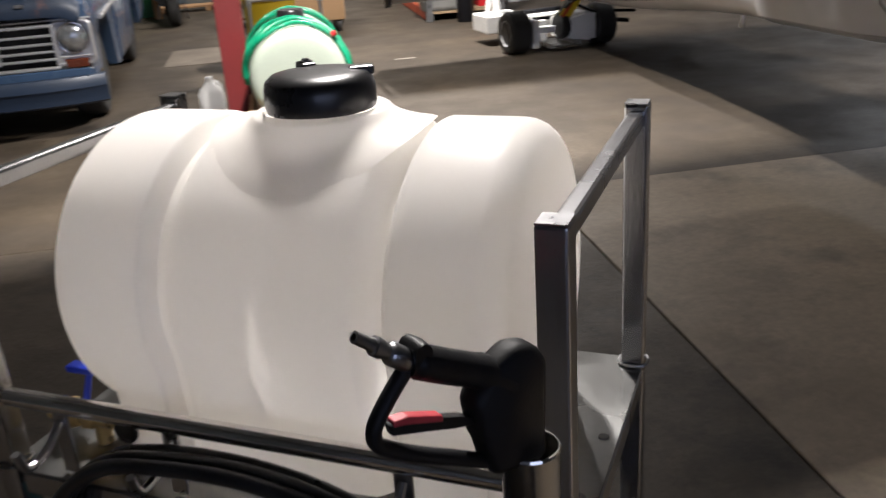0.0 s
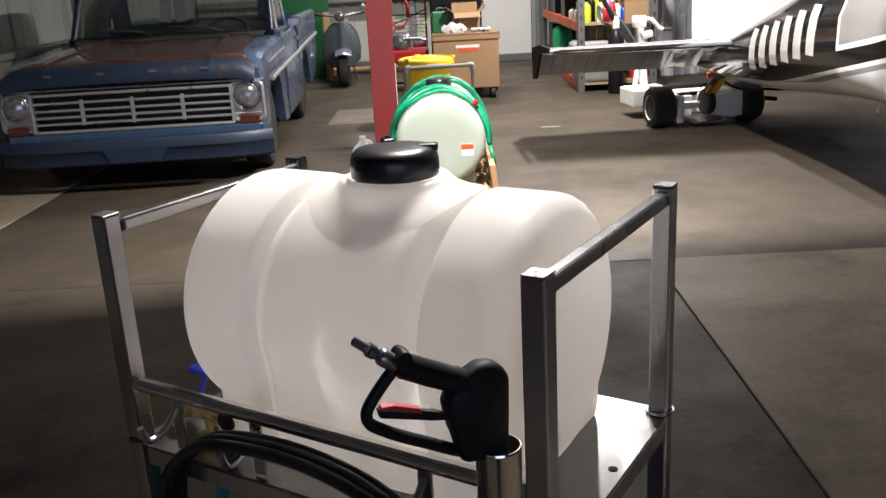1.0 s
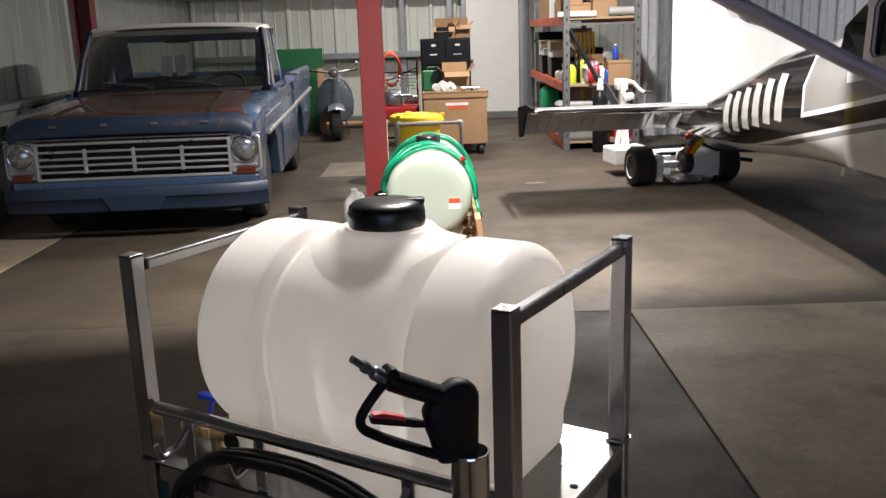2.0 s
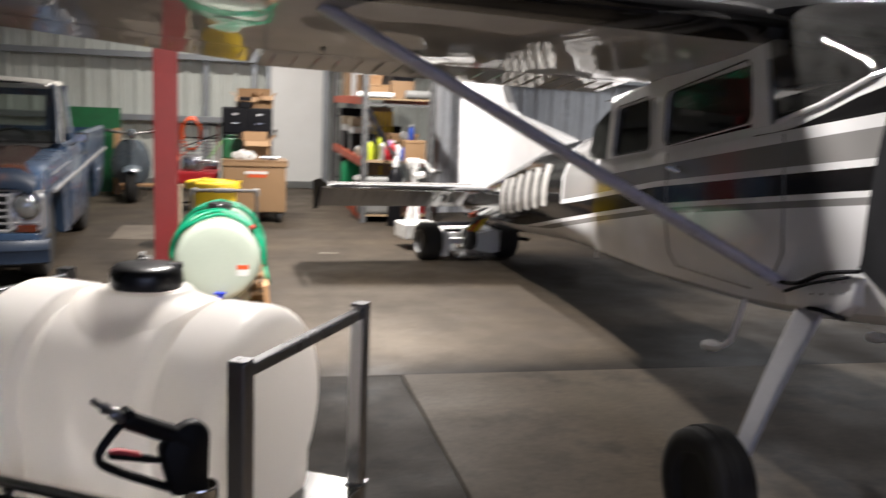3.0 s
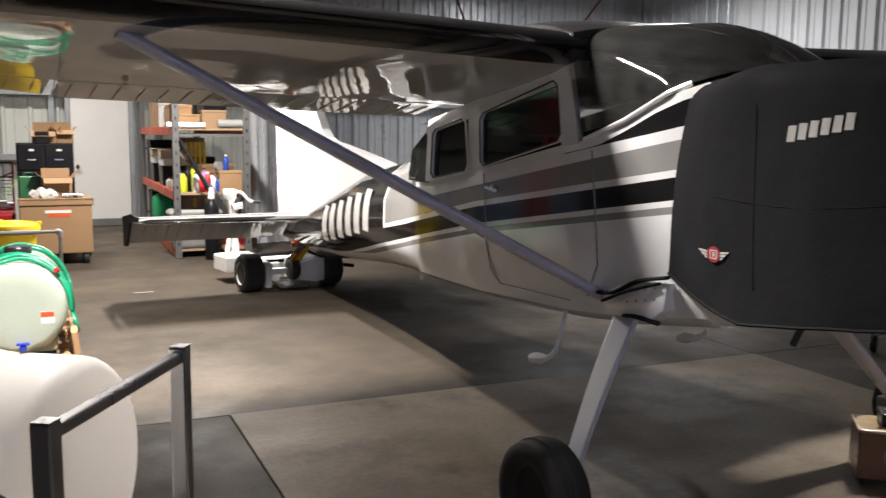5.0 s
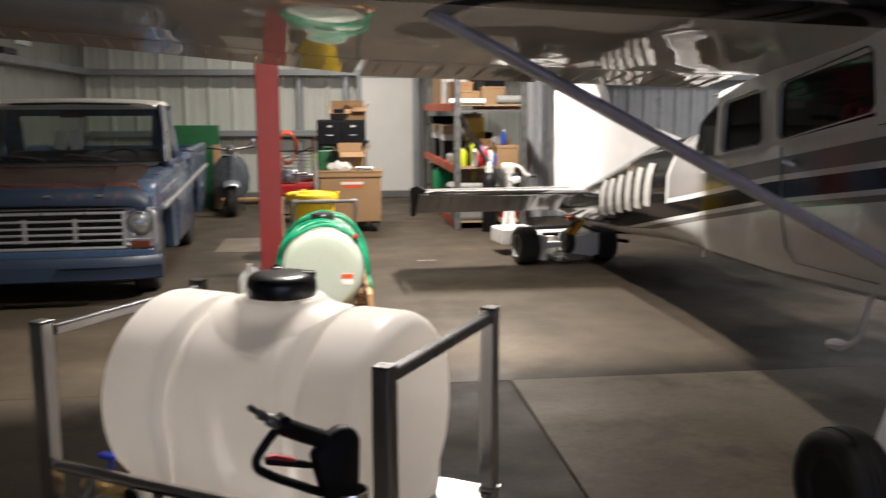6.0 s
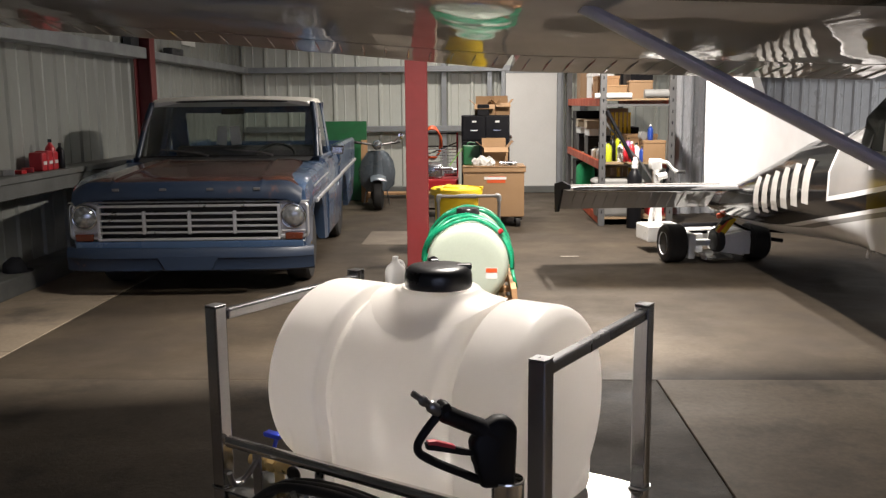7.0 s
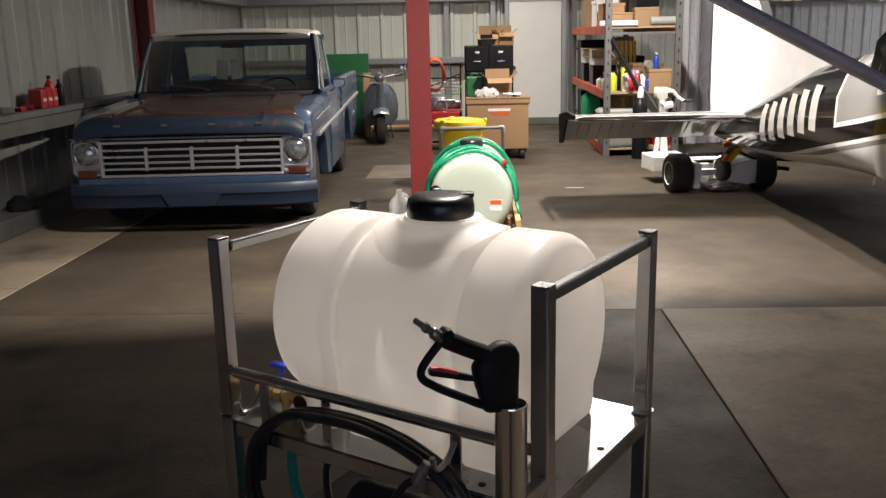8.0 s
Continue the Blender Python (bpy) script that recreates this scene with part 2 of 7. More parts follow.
M_INSIDE = surface("dark_cabin", (0.02, 0.018, 0.018), (0.035, 0.03, 0.03), scale=5, rough=0.8)
M_SEAT = surface("grey_leather", (0.10, 0.095, 0.095), (0.07, 0.067, 0.067), scale=6, rough=0.45)
M_CHROME = surface("chrome", (0.72, 0.72, 0.73), (0.66, 0.66, 0.67), scale=8, rough=0.1, metal=1.0, bump=0.0, rough_var=0.05)
M_STEEL = surface("bare_steel", (0.45, 0.45, 0.46), (0.36, 0.36, 0.37), scale=8, rough=0.3, metal=1.0, bump=0.03)
M_BADGE = surface("badge_red", (0.45, 0.04, 0.05), scale=9, rough=0.5, bump=0.0)
M_LAMP = bpy.data.materials.new("lamp_diffuser")
M_LAMP.use_nodes = True
M_LAMP.node_tree.nodes["Principled BSDF"].inputs["Emission Color"].default_value = (1, 0.96, 0.88, 1)
M_LAMP.node_tree.nodes["Principled BSDF"].inputs["Emission Strength"].default_value = 12

# ---- the hangar ----
X0, X1, Y0, Y1, H = -3.98, 12.0, -8.0, 16.0, 4.8
# the ground under the slabs shows as dark joints
structure("ground", box(X0 - 0.3, Y0 - 0.3, -0.2, X1 + 0.3, Y1 + 0.3, -0.012), M_JOINT, "dark dirt in the joints under the concrete slabs", "ground")
floor = thing("floor", "stained brown concrete hangar floor of cast slabs", "floor", kind="structure")


def slab(x0, y0, x1, y1, mat, lift=0.0):
    ob = part("slab", box(x0 + 0.002, y0 + 0.002, -0.14, x1 - 0.002, y1 - 0.002, lift, 0.004, 1), mat, floor)
    return ob


# cast bays: x0, y0, x1, y1, concrete
for bay in ((-2.85, Y0, 1.17, 0.75, M_DARKC), (-2.85, 0.75, 1.17, 4.93, M_DARKC), (1.17, Y0, 4.95, 0.75, M_CONC), (1.17, 0.75, 4.95, 4.93, M_SLAB), (4.95, Y0, X1, 0.75, M_CONC), (4.95, 0.75, X1, 4.93, M_CONC), (-2.85, 4.93, 4.95, Y1, M_CONC), (4.95, 4.93, X1, Y1, M_CONC)):
    slab(*bay, 0.004 if bay[4] is M_SLAB else 0.0)
for j in range(16):
    y = Y0 + 1.5 * j
    slab(X0, y, -2.85, y + 1.5, M_SLAB, 0.003)
# a paler repair patch and a short painted line
structure("floor_patch", box(-1.13, 9.88, 0.0, 0.0, 10.95, 0.004), M_PATCH, "pale square repair patch in the concrete floor", "patch")
structure("floor_mark", box(1.02, 9.05, 0.0, 1.21, 9.085, 0.005), M_MARK, "short worn white paint mark on the floor", "mark")


def ribbed(length, height, pitch, depth, rib=0.09):
    """A sheet-steel wall with trapezoid ribs, along x from 0, facing -y."""
    line = []
    x = 0.0
    while x < length:
        line += [(x, 0.0), (x + 0.025, -depth), (x + rib - 0.025, -depth), (x + rib, 0.0), (x + pitch * 0.5, 0.0), (x + pitch * 0.5 + 0.012, -depth * 0.3), (x + pitch * 0.5 + 0.03, 0.0)]
        x += pitch
    line = [p for p in line if p[0] < length] + [(length, 0.0), (length, 0.12), (0.0, 0.12)]
    return plate(line, height)


structure("wall_north", moved(ribbed(8.0, H, 0.405, 0.035), pose(X0, Y1, 0)), M_WALLW, "off-white ribbed sheet-steel wall with steel girts", "wall")
structure("wall_north_east", moved(ribbed(X1 - X0 - 8.0, H, 0.3, 0.04), pose(X0 + 8.0, Y1, 0)), M_GALV, "grey galvanised corrugated steel wall", "wall")
structure("wall_west", moved(ribbed(Y1 - Y0, H, 0.48, 0.022), pose(X0, Y0, 0, 0, 0, 90)), M_WALLSHADE, "off-white ribbed sheet-steel side wall with stains, coloured darker for shade", "wall")
structure("wall_east", moved(ribbed(17.25, H, 0.34, 0.05), pose(X1, 13.25, 0, 0, 0, -90)), M_EASTW, "white corrugated steel side wall", "wall")
structure("wall_east_far", moved(ribbed(Y1 - 13.25, H, 0.3, 0.04), pose(X1, Y1, 0, 0, 0, -90)), M_GALV, "grey galvanised corrugated side wall", "wall")
structure("wall_east_end", box(X1, Y0, 0, X1 + 0.12, -4.0, H), M_GALV, "grey steel side wall", "wall")
structure("wall_south", box(X0, Y0 - 0.12, 3.7, X1, Y0, H), M_GALV, "grey steel wall over the open hangar doorway", "wall")
for i, (x0, x1) in enumerate(((X0, -2.6), (4.6, X1))):
    structure("door_pier_%d" % (i + 1), box(x0, Y0 - 0.12, 0, x1, Y0, 3.7), M_GALV, "grey steel wall beside the open hangar doorway", "wall")
structure("apron", box(-60, -80, -0.3, 70, Y0 - 0.31, -0.02), M_CONC, "concrete apron outside the open hangar doorway", "apron")
structure("ceiling", box(X0 - 0.12, Y0 - 0.12, H, X1 + 0.12, Y1 + 0.12, H + 0.1), M_ROOF, "grey sheet-metal hangar roof", "ceiling")


def girt(name, a, b, w, h):
    return structure(name, beam(a, b, w, h, 0.006), M_GIRT, "grey cold-formed steel wall girt", "girt")


girt("girt_1", (X0, 15.86, 2.16), (8, 15.86, 2.16), 0.16, 0.10)
girt("girt_2", (X0 + 0.1, 15.86, 1.13), (0.6, 15.86, 1.13), 0.16, 0.10)
girt("girt_3", (X0 + 0.1, 11.0, 2.18), (X0 + 0.1, 15.76, 2.16), 0.18, 0.10)
girt("girt_4", (X0 + 0.14, Y0 + 0.1, 2.24), (X0 + 0.14, 10.72, 2.18), 0.2, 0.13)
girt("girt_5", (5.0, 15.84, 2.1), (X1 - 0.1, 15.84, 2.1), 0.16, 0.12)
for i, x in enumerate((-0.38, 0.42, 1.66, 2.05)):
    girt("girt_%d" % (i + 6), (x, 15.9, 0.0), (x, 15.9, H), 0.09, 0.07)


def column(x, y, name, turned=0):
    """A red I-section column on a base plate."""
    ob = thing(name, "red-oxide painted steel I-section column on the concrete floor", "column", x, y, 0, turned, kind="structure")
    part("web", box(-0.008, -0.085, 0.02, 0.008, 0.085, H), M_RED, ob)
    for y2 in (-0.095, 0.095):
        part("flange", box(-0.082, y2 - 0.01, 0.02, 0.082, y2 + 0.01, H, 0.003, 1), M_RED, ob)
    part("base_plate", box(-0.13, -0.15, 0, 0.13, 0.15, 0.02, 0.004, 1), M_RED, ob)
    return ob


column(-0.31, 7.09, "column_1")
column(X0 + 0.16, 10.85, "column_2", 90)

# the ledge along the side wall, and the kerb at its foot
structure("ledge", box(X0, Y0, 0.93, X0 + 0.30, 10.7, 0.985, 0.006, 1), M_LEDGE, "grey steel ledge along the side wall", "ledge")
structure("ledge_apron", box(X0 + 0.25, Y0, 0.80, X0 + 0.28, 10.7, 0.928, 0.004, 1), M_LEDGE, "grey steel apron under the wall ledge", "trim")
structure("kerb", box(X0, Y0, 0.0, X0 + 0.30, 15.8, 0.16, 0.012, 2), M_LEDGE, "grey concrete kerb along the foot of the wall", "kerb")
structure("kerb_north", box(X0 + 0.3, 15.72, 0.0, 6.0, 15.86, 0.12, 0.01, 2), M_LEDGE, "low grey kerb at the foot of the end wall", "kerb")

# small fixtures on the side wall above the girt
box_1 = thing("junction_box", "dark steel junction box on the side wall by the red column", "junction box", X0, 10.55, 2.24)
part("shell", box(0.03, 0.0, 0.0, 0.13, 0.24, 0.17, 0.008), M_CAB_DARK, box_1)
part("cover", box(0.132, 0.02, 0.02, 0.138, 0.22, 0.15, 0.002, 1), M_CAB_DARK, box_1, "dark cover plate")
box_2 = thing("tool_case", "small dark case lying on the wall girt", "case", X0 + 0.05, 11.85, 2.232)
part("shell", box(0.0, 0.0, 0.0, 0.12, 0.48, 0.085, 0.012), M_CAB_DARK, box_2)
part("handle", tube(smooth_path([(0.122, 0.18, 0.05), (0.145, 0.2, 0.05), (0.145, 0.28, 0.05), (0.122, 0.3, 0.05)], 4), 0.007, 6), M_CAB_DARK, box_2)
notice = thing("notice_plate", "small pale notice plate on the side wall", "sign", X0 + 0.025, 12.7, 2.41)
part("plate", box(0.0, 0.0, 0.0, 0.008, 0.62, 0.13, 0.003, 1), M_DOOR, notice)

door = thing("door_1", "plain white closed steel door in a grey frame", "door", 0, 0, 0, kind="structure")
part("leaf", box(0.70, 15.78, 0.06, 1.585, 15.83, 2.07, 0.004, 1), M_DOOR, door)
part("frame", joined(box(0.62, 15.79, 0.0, 0.695, 15.86, 2.14, 0.004, 1), box(1.59, 15.79, 0.0, 1.665, 15.86, 2.14, 0.004, 1), box(0.70, 15.79, 2.075, 1.585, 15.86, 2.14, 0.004, 1)), M_GIRT, door)
part("door_handle", joined(lathe([(0.001, 0), (0.03, 0), (0.03, 0.012), (0.012, 0.014), (0.012, 0.045), (0.028, 0.05), (0.028, 0.07), (0.001, 0.078)], 14, pose(0.78, 15.78, 0.98, 90, 0, 0))), M_CHROME, door, "round chrome door knob")

# corrugated partition beside the rack
structure("partition", moved(ribbed(0.62, 3.2, 0.16, 0.05, 0.08), pose(2.95, 12.6, 0, 0, 0, 14)), M_GALV, "galvanised corrugated steel partition panel", "partition")
structure("partition_post", beam((3.62, 12.78, 0), (3.62, 12.78, 3.2), 0.1, 0.1, 0.006), M_GIRT, "grey steel post at the end of the partition", "post")

# strip lamps hanging from the roof
for lx, ly, lz, ll, lt, lp, lb in LAMPS:
    ob = thing("strip_lamp", "long white ceiling strip lamp, lit, hung from the roof", "lamp", lx, ly, lz, lt, group="hangar strip lamps")
    part("housing", box(-ll / 2 - 0.03, -0.1, 0.0, ll / 2 + 0.03, 0.1, 0.07, 0.01, 1), M_DOOR, ob)
    for x in (-ll * 0.35, ll * 0.35):
        part("hanger", rod((x, 0, 0.07), (x, 0, H - lz + 0.005), 0.006, 6), M_STEEL, ob)
# cross bracing wires high at the far side
for i, (a, b) in enumerate((((7.2, 15.6, 4.7), (8.2, 15.6, 2.2)), ((11.0, 15.6, 4.7), (8.9, 15.6, 2.2)))):
    structure("brace_rod_%d" % (i + 1), rod(a, b, 0.022, 8), M_RED, "dark steel bracing rod before the wall", "brace")

# ---- the aeroplane ----
# its frame: y runs aft from the main wheels, -x to its starboard side
def pane_material(name, tint=(0.5, 0.52, 0.55), rough=0.03, dust=0.0):
    """A thin sheet of glass: clear, with the gloss of its face."""
    m = bpy.data.materials.new(name)
    m.use_nodes = True
    t = m.node_tree
    t.nodes.remove(t.nodes["Principled BSDF"])
    clear, gloss, mix, fres = (t.nodes.new("ShaderNode" + k) for k in ("BsdfTransparent", "BsdfGlossy", "MixShader", "Fresnel"))
    clear.inputs["Color"].default_value = (*tint, 1)
    gloss.inputs["Roughness"].default_value = rough
    fres.inputs["IOR"].default_value = 1.5
    t.links.new(fres.outputs[0], mix.inputs[0])
    t.links.new(clear.outputs[0], mix.inputs[1])
    t.links.new(gloss.outputs[0], mix.inputs[2])
    last = mix
    if dust:
        film_of, grain, veil = (t.nodes.new("ShaderNode" + k) for k in ("BsdfDiffuse", "TexNoise", "MixShader"))
        film_of.inputs["Color"].default_value = (0.5, 0.5, 0.49, 1)
        grain.inputs["Scale"].default_value = 9.0
        grain.inputs["Detail"].default_value = 6.0
        amount = t.nodes.new("ShaderNodeMath")
        amount.operation = "MULTIPLY"
        amount.inputs[1].default_value = dust
        t.links.new(grain.outputs["Fac"], amount.inputs[0])
        t.links.new(amount.outputs[0], veil.inputs[0])
        t.links.new(mix.outputs[0], veil.inputs[1])
        t.links.new(film_of.outputs[0], veil.inputs[2])
        last = veil
    t.links.new(last.outputs[0], t.nodes["Material Output"].inputs["Surface"])
    return m


M_PANE = pane_material("cabin_window_glass", (0.24, 0.25, 0.265))
M_SCREEN = pane_material("windscreen_glass", (0.42, 0.43, 0.44), 0.02, 0.1)
M_PANE_CAR = pane_material("truck_window_glass", (0.8, 0.83, 0.81))

plane = thing("aeroplane", "white high-wing aeroplane with black stripes and canvas engine cover", "aeroplane", 3.09, 2.95, 0, 5)
BODY_W = [(-0.15, 0.53), (0.3, 0.55), (0.6, 0.56), (1.5, 0.56), (2.25, 0.53), (3.0, 0.44), (3.6, 0.37), (4.3, 0.29), (5.2, 0.18), (5.8, 0.10), (6.2, 0.05)]
BODY_B = [(-0.15, 0.80), (0.3, 0.73), (0.7, 0.69), (1.5, 0.655), (2.4, 0.65), (3.3, 0.58), (4.3, 0.495), (5.3, 0.465), (6.2, 0.48)]
SILL = [(-0.15, 1.77), (-0.02, 1.745), (0.12, 1.70), (0.3, 1.625), (0.45, 1.57), (0.55, 1.545), (0.7, 1.525), (1.5, 1.375), (2.05, 1.285), (2.25, 1.27)]
SPINE = [(2.25, 1.64), (2.45, 1.55), (2.7, 1.45), (3.0, 1.38), (3.6, 1.30), (4.3, 1.10), (5.2, 0.85), (5.7, 0.74), (6.2, 0.66)]
BLACK_LOW = [(-0.15, 1.335), (0, 1.315), (1.5, 1.085), (2.5, 0.89), (4.3, 0.56), (5.5, 0.50), (6.2, 0.5)]
BLACK_TOP = [(-0.15, 1.43), (0, 1.405), (1.5, 1.175), (2.4, 1.0), (3.0, 0.90), (4.3, 0.7), (6.2, 0.55)]
GREY_TOP = [(-0.15, 1.575), (0, 1.55), (1.5, 1.29), (2.2, 1.17), (3.0, 1.1), (6.2, 0.6)]
WHITE, GREY, BLACK, DARK = range(4)
BODY_MATS = [M_AWHITE, M_AGREY, M_ABLACK, M_INSIDE]


def stripes(a):
    low, top, grey = curve(BLACK_LOW, a), curve(BLACK_TOP, a), curve(GREY_TOP, a)
    return [low - 0.055, low - 0.025, low, top, top + 0.03, grey]


def front_ring(a):
    w, zb, zs = curve(BODY_W, a), curve(BODY_B, a), curve(SILL, a)
    side = [(0.45, zb), (0.75, zb + 0.015), (0.92, zb + 0.06), (0.99, zb + 0.16)]
    side += [(1.0, min(z, zs - 0.02 + 0.001 * k)) for k, z in enumerate(stripes(a))]
    glare = min(curve(GREY_TOP, a) + 0.05, zs - 0.012)
    side += [(1.0, glare), (0.998, max(glare + 0.002, zs - 0.042)), (0.985, zs)]
    return [(-w * f, a, z) for f, z in side] + [(w * f, a, z) for f, z in reversed(side)]


def front_mat(i, j):
    n = 13
    j = j if j < n - 1 else 2 * n - 2 - j
    return {4: GREY, 6: BLACK, 8: GREY, 10: BLACK if i < 6 else WHITE}.get(j, DARK if j == n - 1 and i > 3 else WHITE)


front_at = [-0.15, -0.02, 0.12, 0.3, 0.45, 0.55, 0.7, 1.1, 1.5, 2.05, 2.25]
part("fuselage", loft([front_ring(a) for a in front_at], mats=front_mat), BODY_MATS, plane, "glossy white cabin shell with grey and black side stripes", 30)


def tail_half(a, zm, h, z):
    """Half the width of the tail cone at height z: a square shoulder over a belly that grows rounder aft."""
    w, n = curve(BODY_W, a), 2.8 if z > zm else curve([(2.25, 6.0), (2.7, 3.6), (3.3, 2.4), (4.0, 2.0)], a)
    return w * max(0.0, 1 - min(1, abs((z - zm) / h)) ** n) ** (1 / n)


def tail_ring(a):
    zb, zt = curve(BODY_B, a), curve(SPINE, a)
    zm, h = (zb + zt) / 2, (zt - zb) / 2
    wide = lambda z: tail_half(a, zm, h, z)
    zs = [zb + h * 0.01, zb + h * 0.08, zb + h * 0.22]
    lines = stripes(a)
    zs += [min(max(z, zb + h * (0.26 + 0.01 * k)), zb + 2 * h * 0.8 + 0.004 * k) for k, z in enumerate(lines)]
    zs += [zb + 2 * h * f for f in (0.86, 0.94, 0.985)]
    pts = [(wide(z), z) for z in zs]
    return [(-x, a, z) for x, z in pts] + [(0, a, zt)] + [(x, a, z) for x, z in reversed(pts)]


tail_at = [2.25, 2.45, 2.7, 2.84, 2.875, 3.3, 3.6, 4.0, 4.3, 4.8, 5.2, 5.7, 6.2]


def tail_mat(i, j):
    n = 12
    j = j if j < n else 2 * n - 1 - j
    a = tail_at[i]
    if j == 3:
        return GREY
    if j < 5:
        return WHITE
    if j == 5:
        return BLACK
    if a > 2.86:
        return BLACK
    if a > 2.83 or j == 6 or j > 9:
        return WHITE
    return GREY


part("tail_cone", loft([tail_ring(a) for a in tail_at], mats=tail_mat), BODY_MATS, plane, "black tail cone with white belly stripe", 40)

# the aft part of the quarter windows, on the shoulder of the tail cone
for s in (-1, 1):
    def on_tail(a, z, out):
        zb, zt = curve(BODY_B, a), curve(SPINE, a)
        return (s * (tail_half(a, (zb + zt) / 2, (zt - zb) / 2, z) + out), a, z)
    rim = [(2.255, 1.29), (2.255, 1.40), (2.255, 1.515), (2.32, 1.495), (2.40, 1.43), (2.425, 1.37), (2.41, 1.315), (2.37, 1.295)]
    part("quarter_pane", loft([[on_tail(a, z, d) for a, z in rim] for d in (0.001, 0.004)]), M_ABLACK, plane, "dark tinted quarter window")
    part("window_seal", tube([on_tail(a, z, 0.004) for a, z in rim], 0.005, 6, True), M_RUBBER, plane, "dark rubber window seal")

# cabin posts and roof
for s in (-1, 1):
    def plate_between(s, p0, p1, p2, p3, thick=0.03):
        outer = [(s * w, a, z) for w, a, z in (p0, p1, p3, p2)]
        inner = [(x - s * thick, a, z) for x, a, z in outer]
        sheet = loft([outer, inner])
        sheet.faces.ensure_lookup_table()
        sheet.faces[-1].material_index = 1
        return sheet

    def post(q, name="window_post"):
        part(name, joined(*[plate_between(s, *p) for p in q]), [M_AWHITE, M_INSIDE], plane)

    W, V = 0.556, 0.53
    post([((W, 0.60, 1.53), (W, 0.725, 1.515), (V, 0.72, 1.90), (V, 0.815, 1.885))])
    post([((W, 1.455, 1.38), (W, 1.575, 1.36), (V, 1.50, 1.72), (V, 1.62, 1.70))])
    post([((W, 2.01, 1.29), (W, 2.07, 1.28), (V, 2.02, 1.62), (V, 2.09, 1.61))])
    post([((V + 0.005, 0.60, 1.835), (V + 0.005, 2.10, 1.56), (V - 0.01, 0.62, 1.93), (V - 0.01, 2.10, 1.645))], "roof_rail")
    for name, quad in (("door_window", ((W - 0.012, 0.725, 1.515), (W - 0.012, 1.455, 1.38), (V - 0.012, 0.81, 1.86), (V - 0.012, 1.50, 1.715))),
                       ("rear_window", ((W - 0.012, 1.575, 1.355), (W - 0.012, 2.01, 1.29), (V - 0.012, 1.62, 1.70), (V - 0.012, 2.02, 1.62))),
                       ("quarter_window", ((W - 0.015, 2.07, 1.275), (W - 0.04, 2.37, 1.28), (V - 0.015, 2.09, 1.605), (V - 0.03, 2.36, 1.46)))):
        part(name, plate_between(s, *quad, thick=0.004), M_PANE, plane, "dark tinted cabin window")
part("roof", box(-0.5, 0.6, 1.945, 0.5, 1.5, 2.02, 0.02), M_AWHITE, plane)
bpy.data.objects["roof"].matrix_basis = pose(0, 0, 0.11, -8.0, 0, 0) @ pose(0, 0, 0)
rear = [[(x, a + 0.0 * x, z) for x in (-0.5, -0.3, 0, 0.3, 0.5)] for a, z in ((1.9, 1.675), (2.05, 1.65), (2.25, 1.62))]
part("rear_deck", loft(rear, closed=False), M_AWHITE, plane)

# windscreen
base = [(0.552, 0.56, 1.548), (0.548, 0.3, 1.63), (0.535, 0.06, 1.735), (0.42, -0.08, 1.80), (0.22, -0.13, 1.835), (0, -0.15, 1.845)]
head = [(0.535, 0.69, 1.92), (0.53, 0.655, 1.96), (0.50, 0.63, 2.02), (0.38, 0.615, 2.055), (0.2, 0.61, 2.075), (0, 0.61, 2.08)]
base = [(-x, y, z) for x, y, z in base] + [(x, y, z) for x, y, z in reversed(base[:-1])]
head = [(-x, y, z) for x, y, z in head] + [(x, y, z) for x, y, z in reversed(head[:-1])]
base, head = smooth_path(base, 4), smooth_path(head, 4)
rows = []
for k in range(7):
    f = k / 6
    swell = math.sin(math.pi * f)
    row = []
    for p, q in zip(base, head):
        middle = 1 - min(1, abs(p[0]) / 0.53) ** 2
        row.append(tuple(Vector(p).lerp(Vector(q), f) + Vector((0.008 * swell * max(-1, min(1, p[0] / 0.3)), -(0.008 + 0.03 * middle) * swell, (0.006 + 0.065 * middle) * swell))))
    rows.append(row)
part("windscreen", loft(rows, closed=False), M_SCREEN, plane, "large curved dark windscreen", 60)
for d in (-1, 1):
    part("windscreen_trim", tube([(d * x * 1.005, y - 0.004, z) for x, y, z in ((0.552, 0.56, 1.548), (0.548, 0.3, 1.63), (0.535, 0.06, 1.735), (0.50, -0.03, 1.77))], 0.012, 8), M_AWHITE, plane)
part("windscreen_post", joined(tube([r[20] for r in rows], 0.006, 6), tube([(-p[0], p[1], p[2]) for p in [r[20] for r in rows]], 0.006, 6)), M_RUBBER, plane)
part("cowl_deck", loft([[(-0.5, -0.1, 1.74), (-0.3, -0.12, 1.785), (0, -0.14, 1.80), (0.3, -0.12, 1.785), (0.5, -0.1, 1.74)], [(-0.52, 0.45, 1.56), (-0.3, 0.45, 1.62), (0, 0.45, 1.64), (0.3, 0.45, 1.62), (0.52, 0.45, 1.56)]], closed=False), M_INSIDE, plane, "dark instrument deck")
for a0 in (0.95, 1.75):
    for s in (-0.26, 0.26):
        part("cabin_seat", joined(box(s - 0.22, a0 - 0.2, 1.12, s + 0.22, a0 + 0.25, 1.28, 0.05), moved(box(-0.22, -0.06, 0, 0.22, 0.06, 0.36, 0.05), pose(s, a0 + 0.26, 1.22, -14, 0, 0)), box(s - 0.11, a0 + 0.31, 1.58, s + 0.11, a0 + 0.40, 1.70, 0.04)), M_SEAT, plane, "dark grey cabin seat")
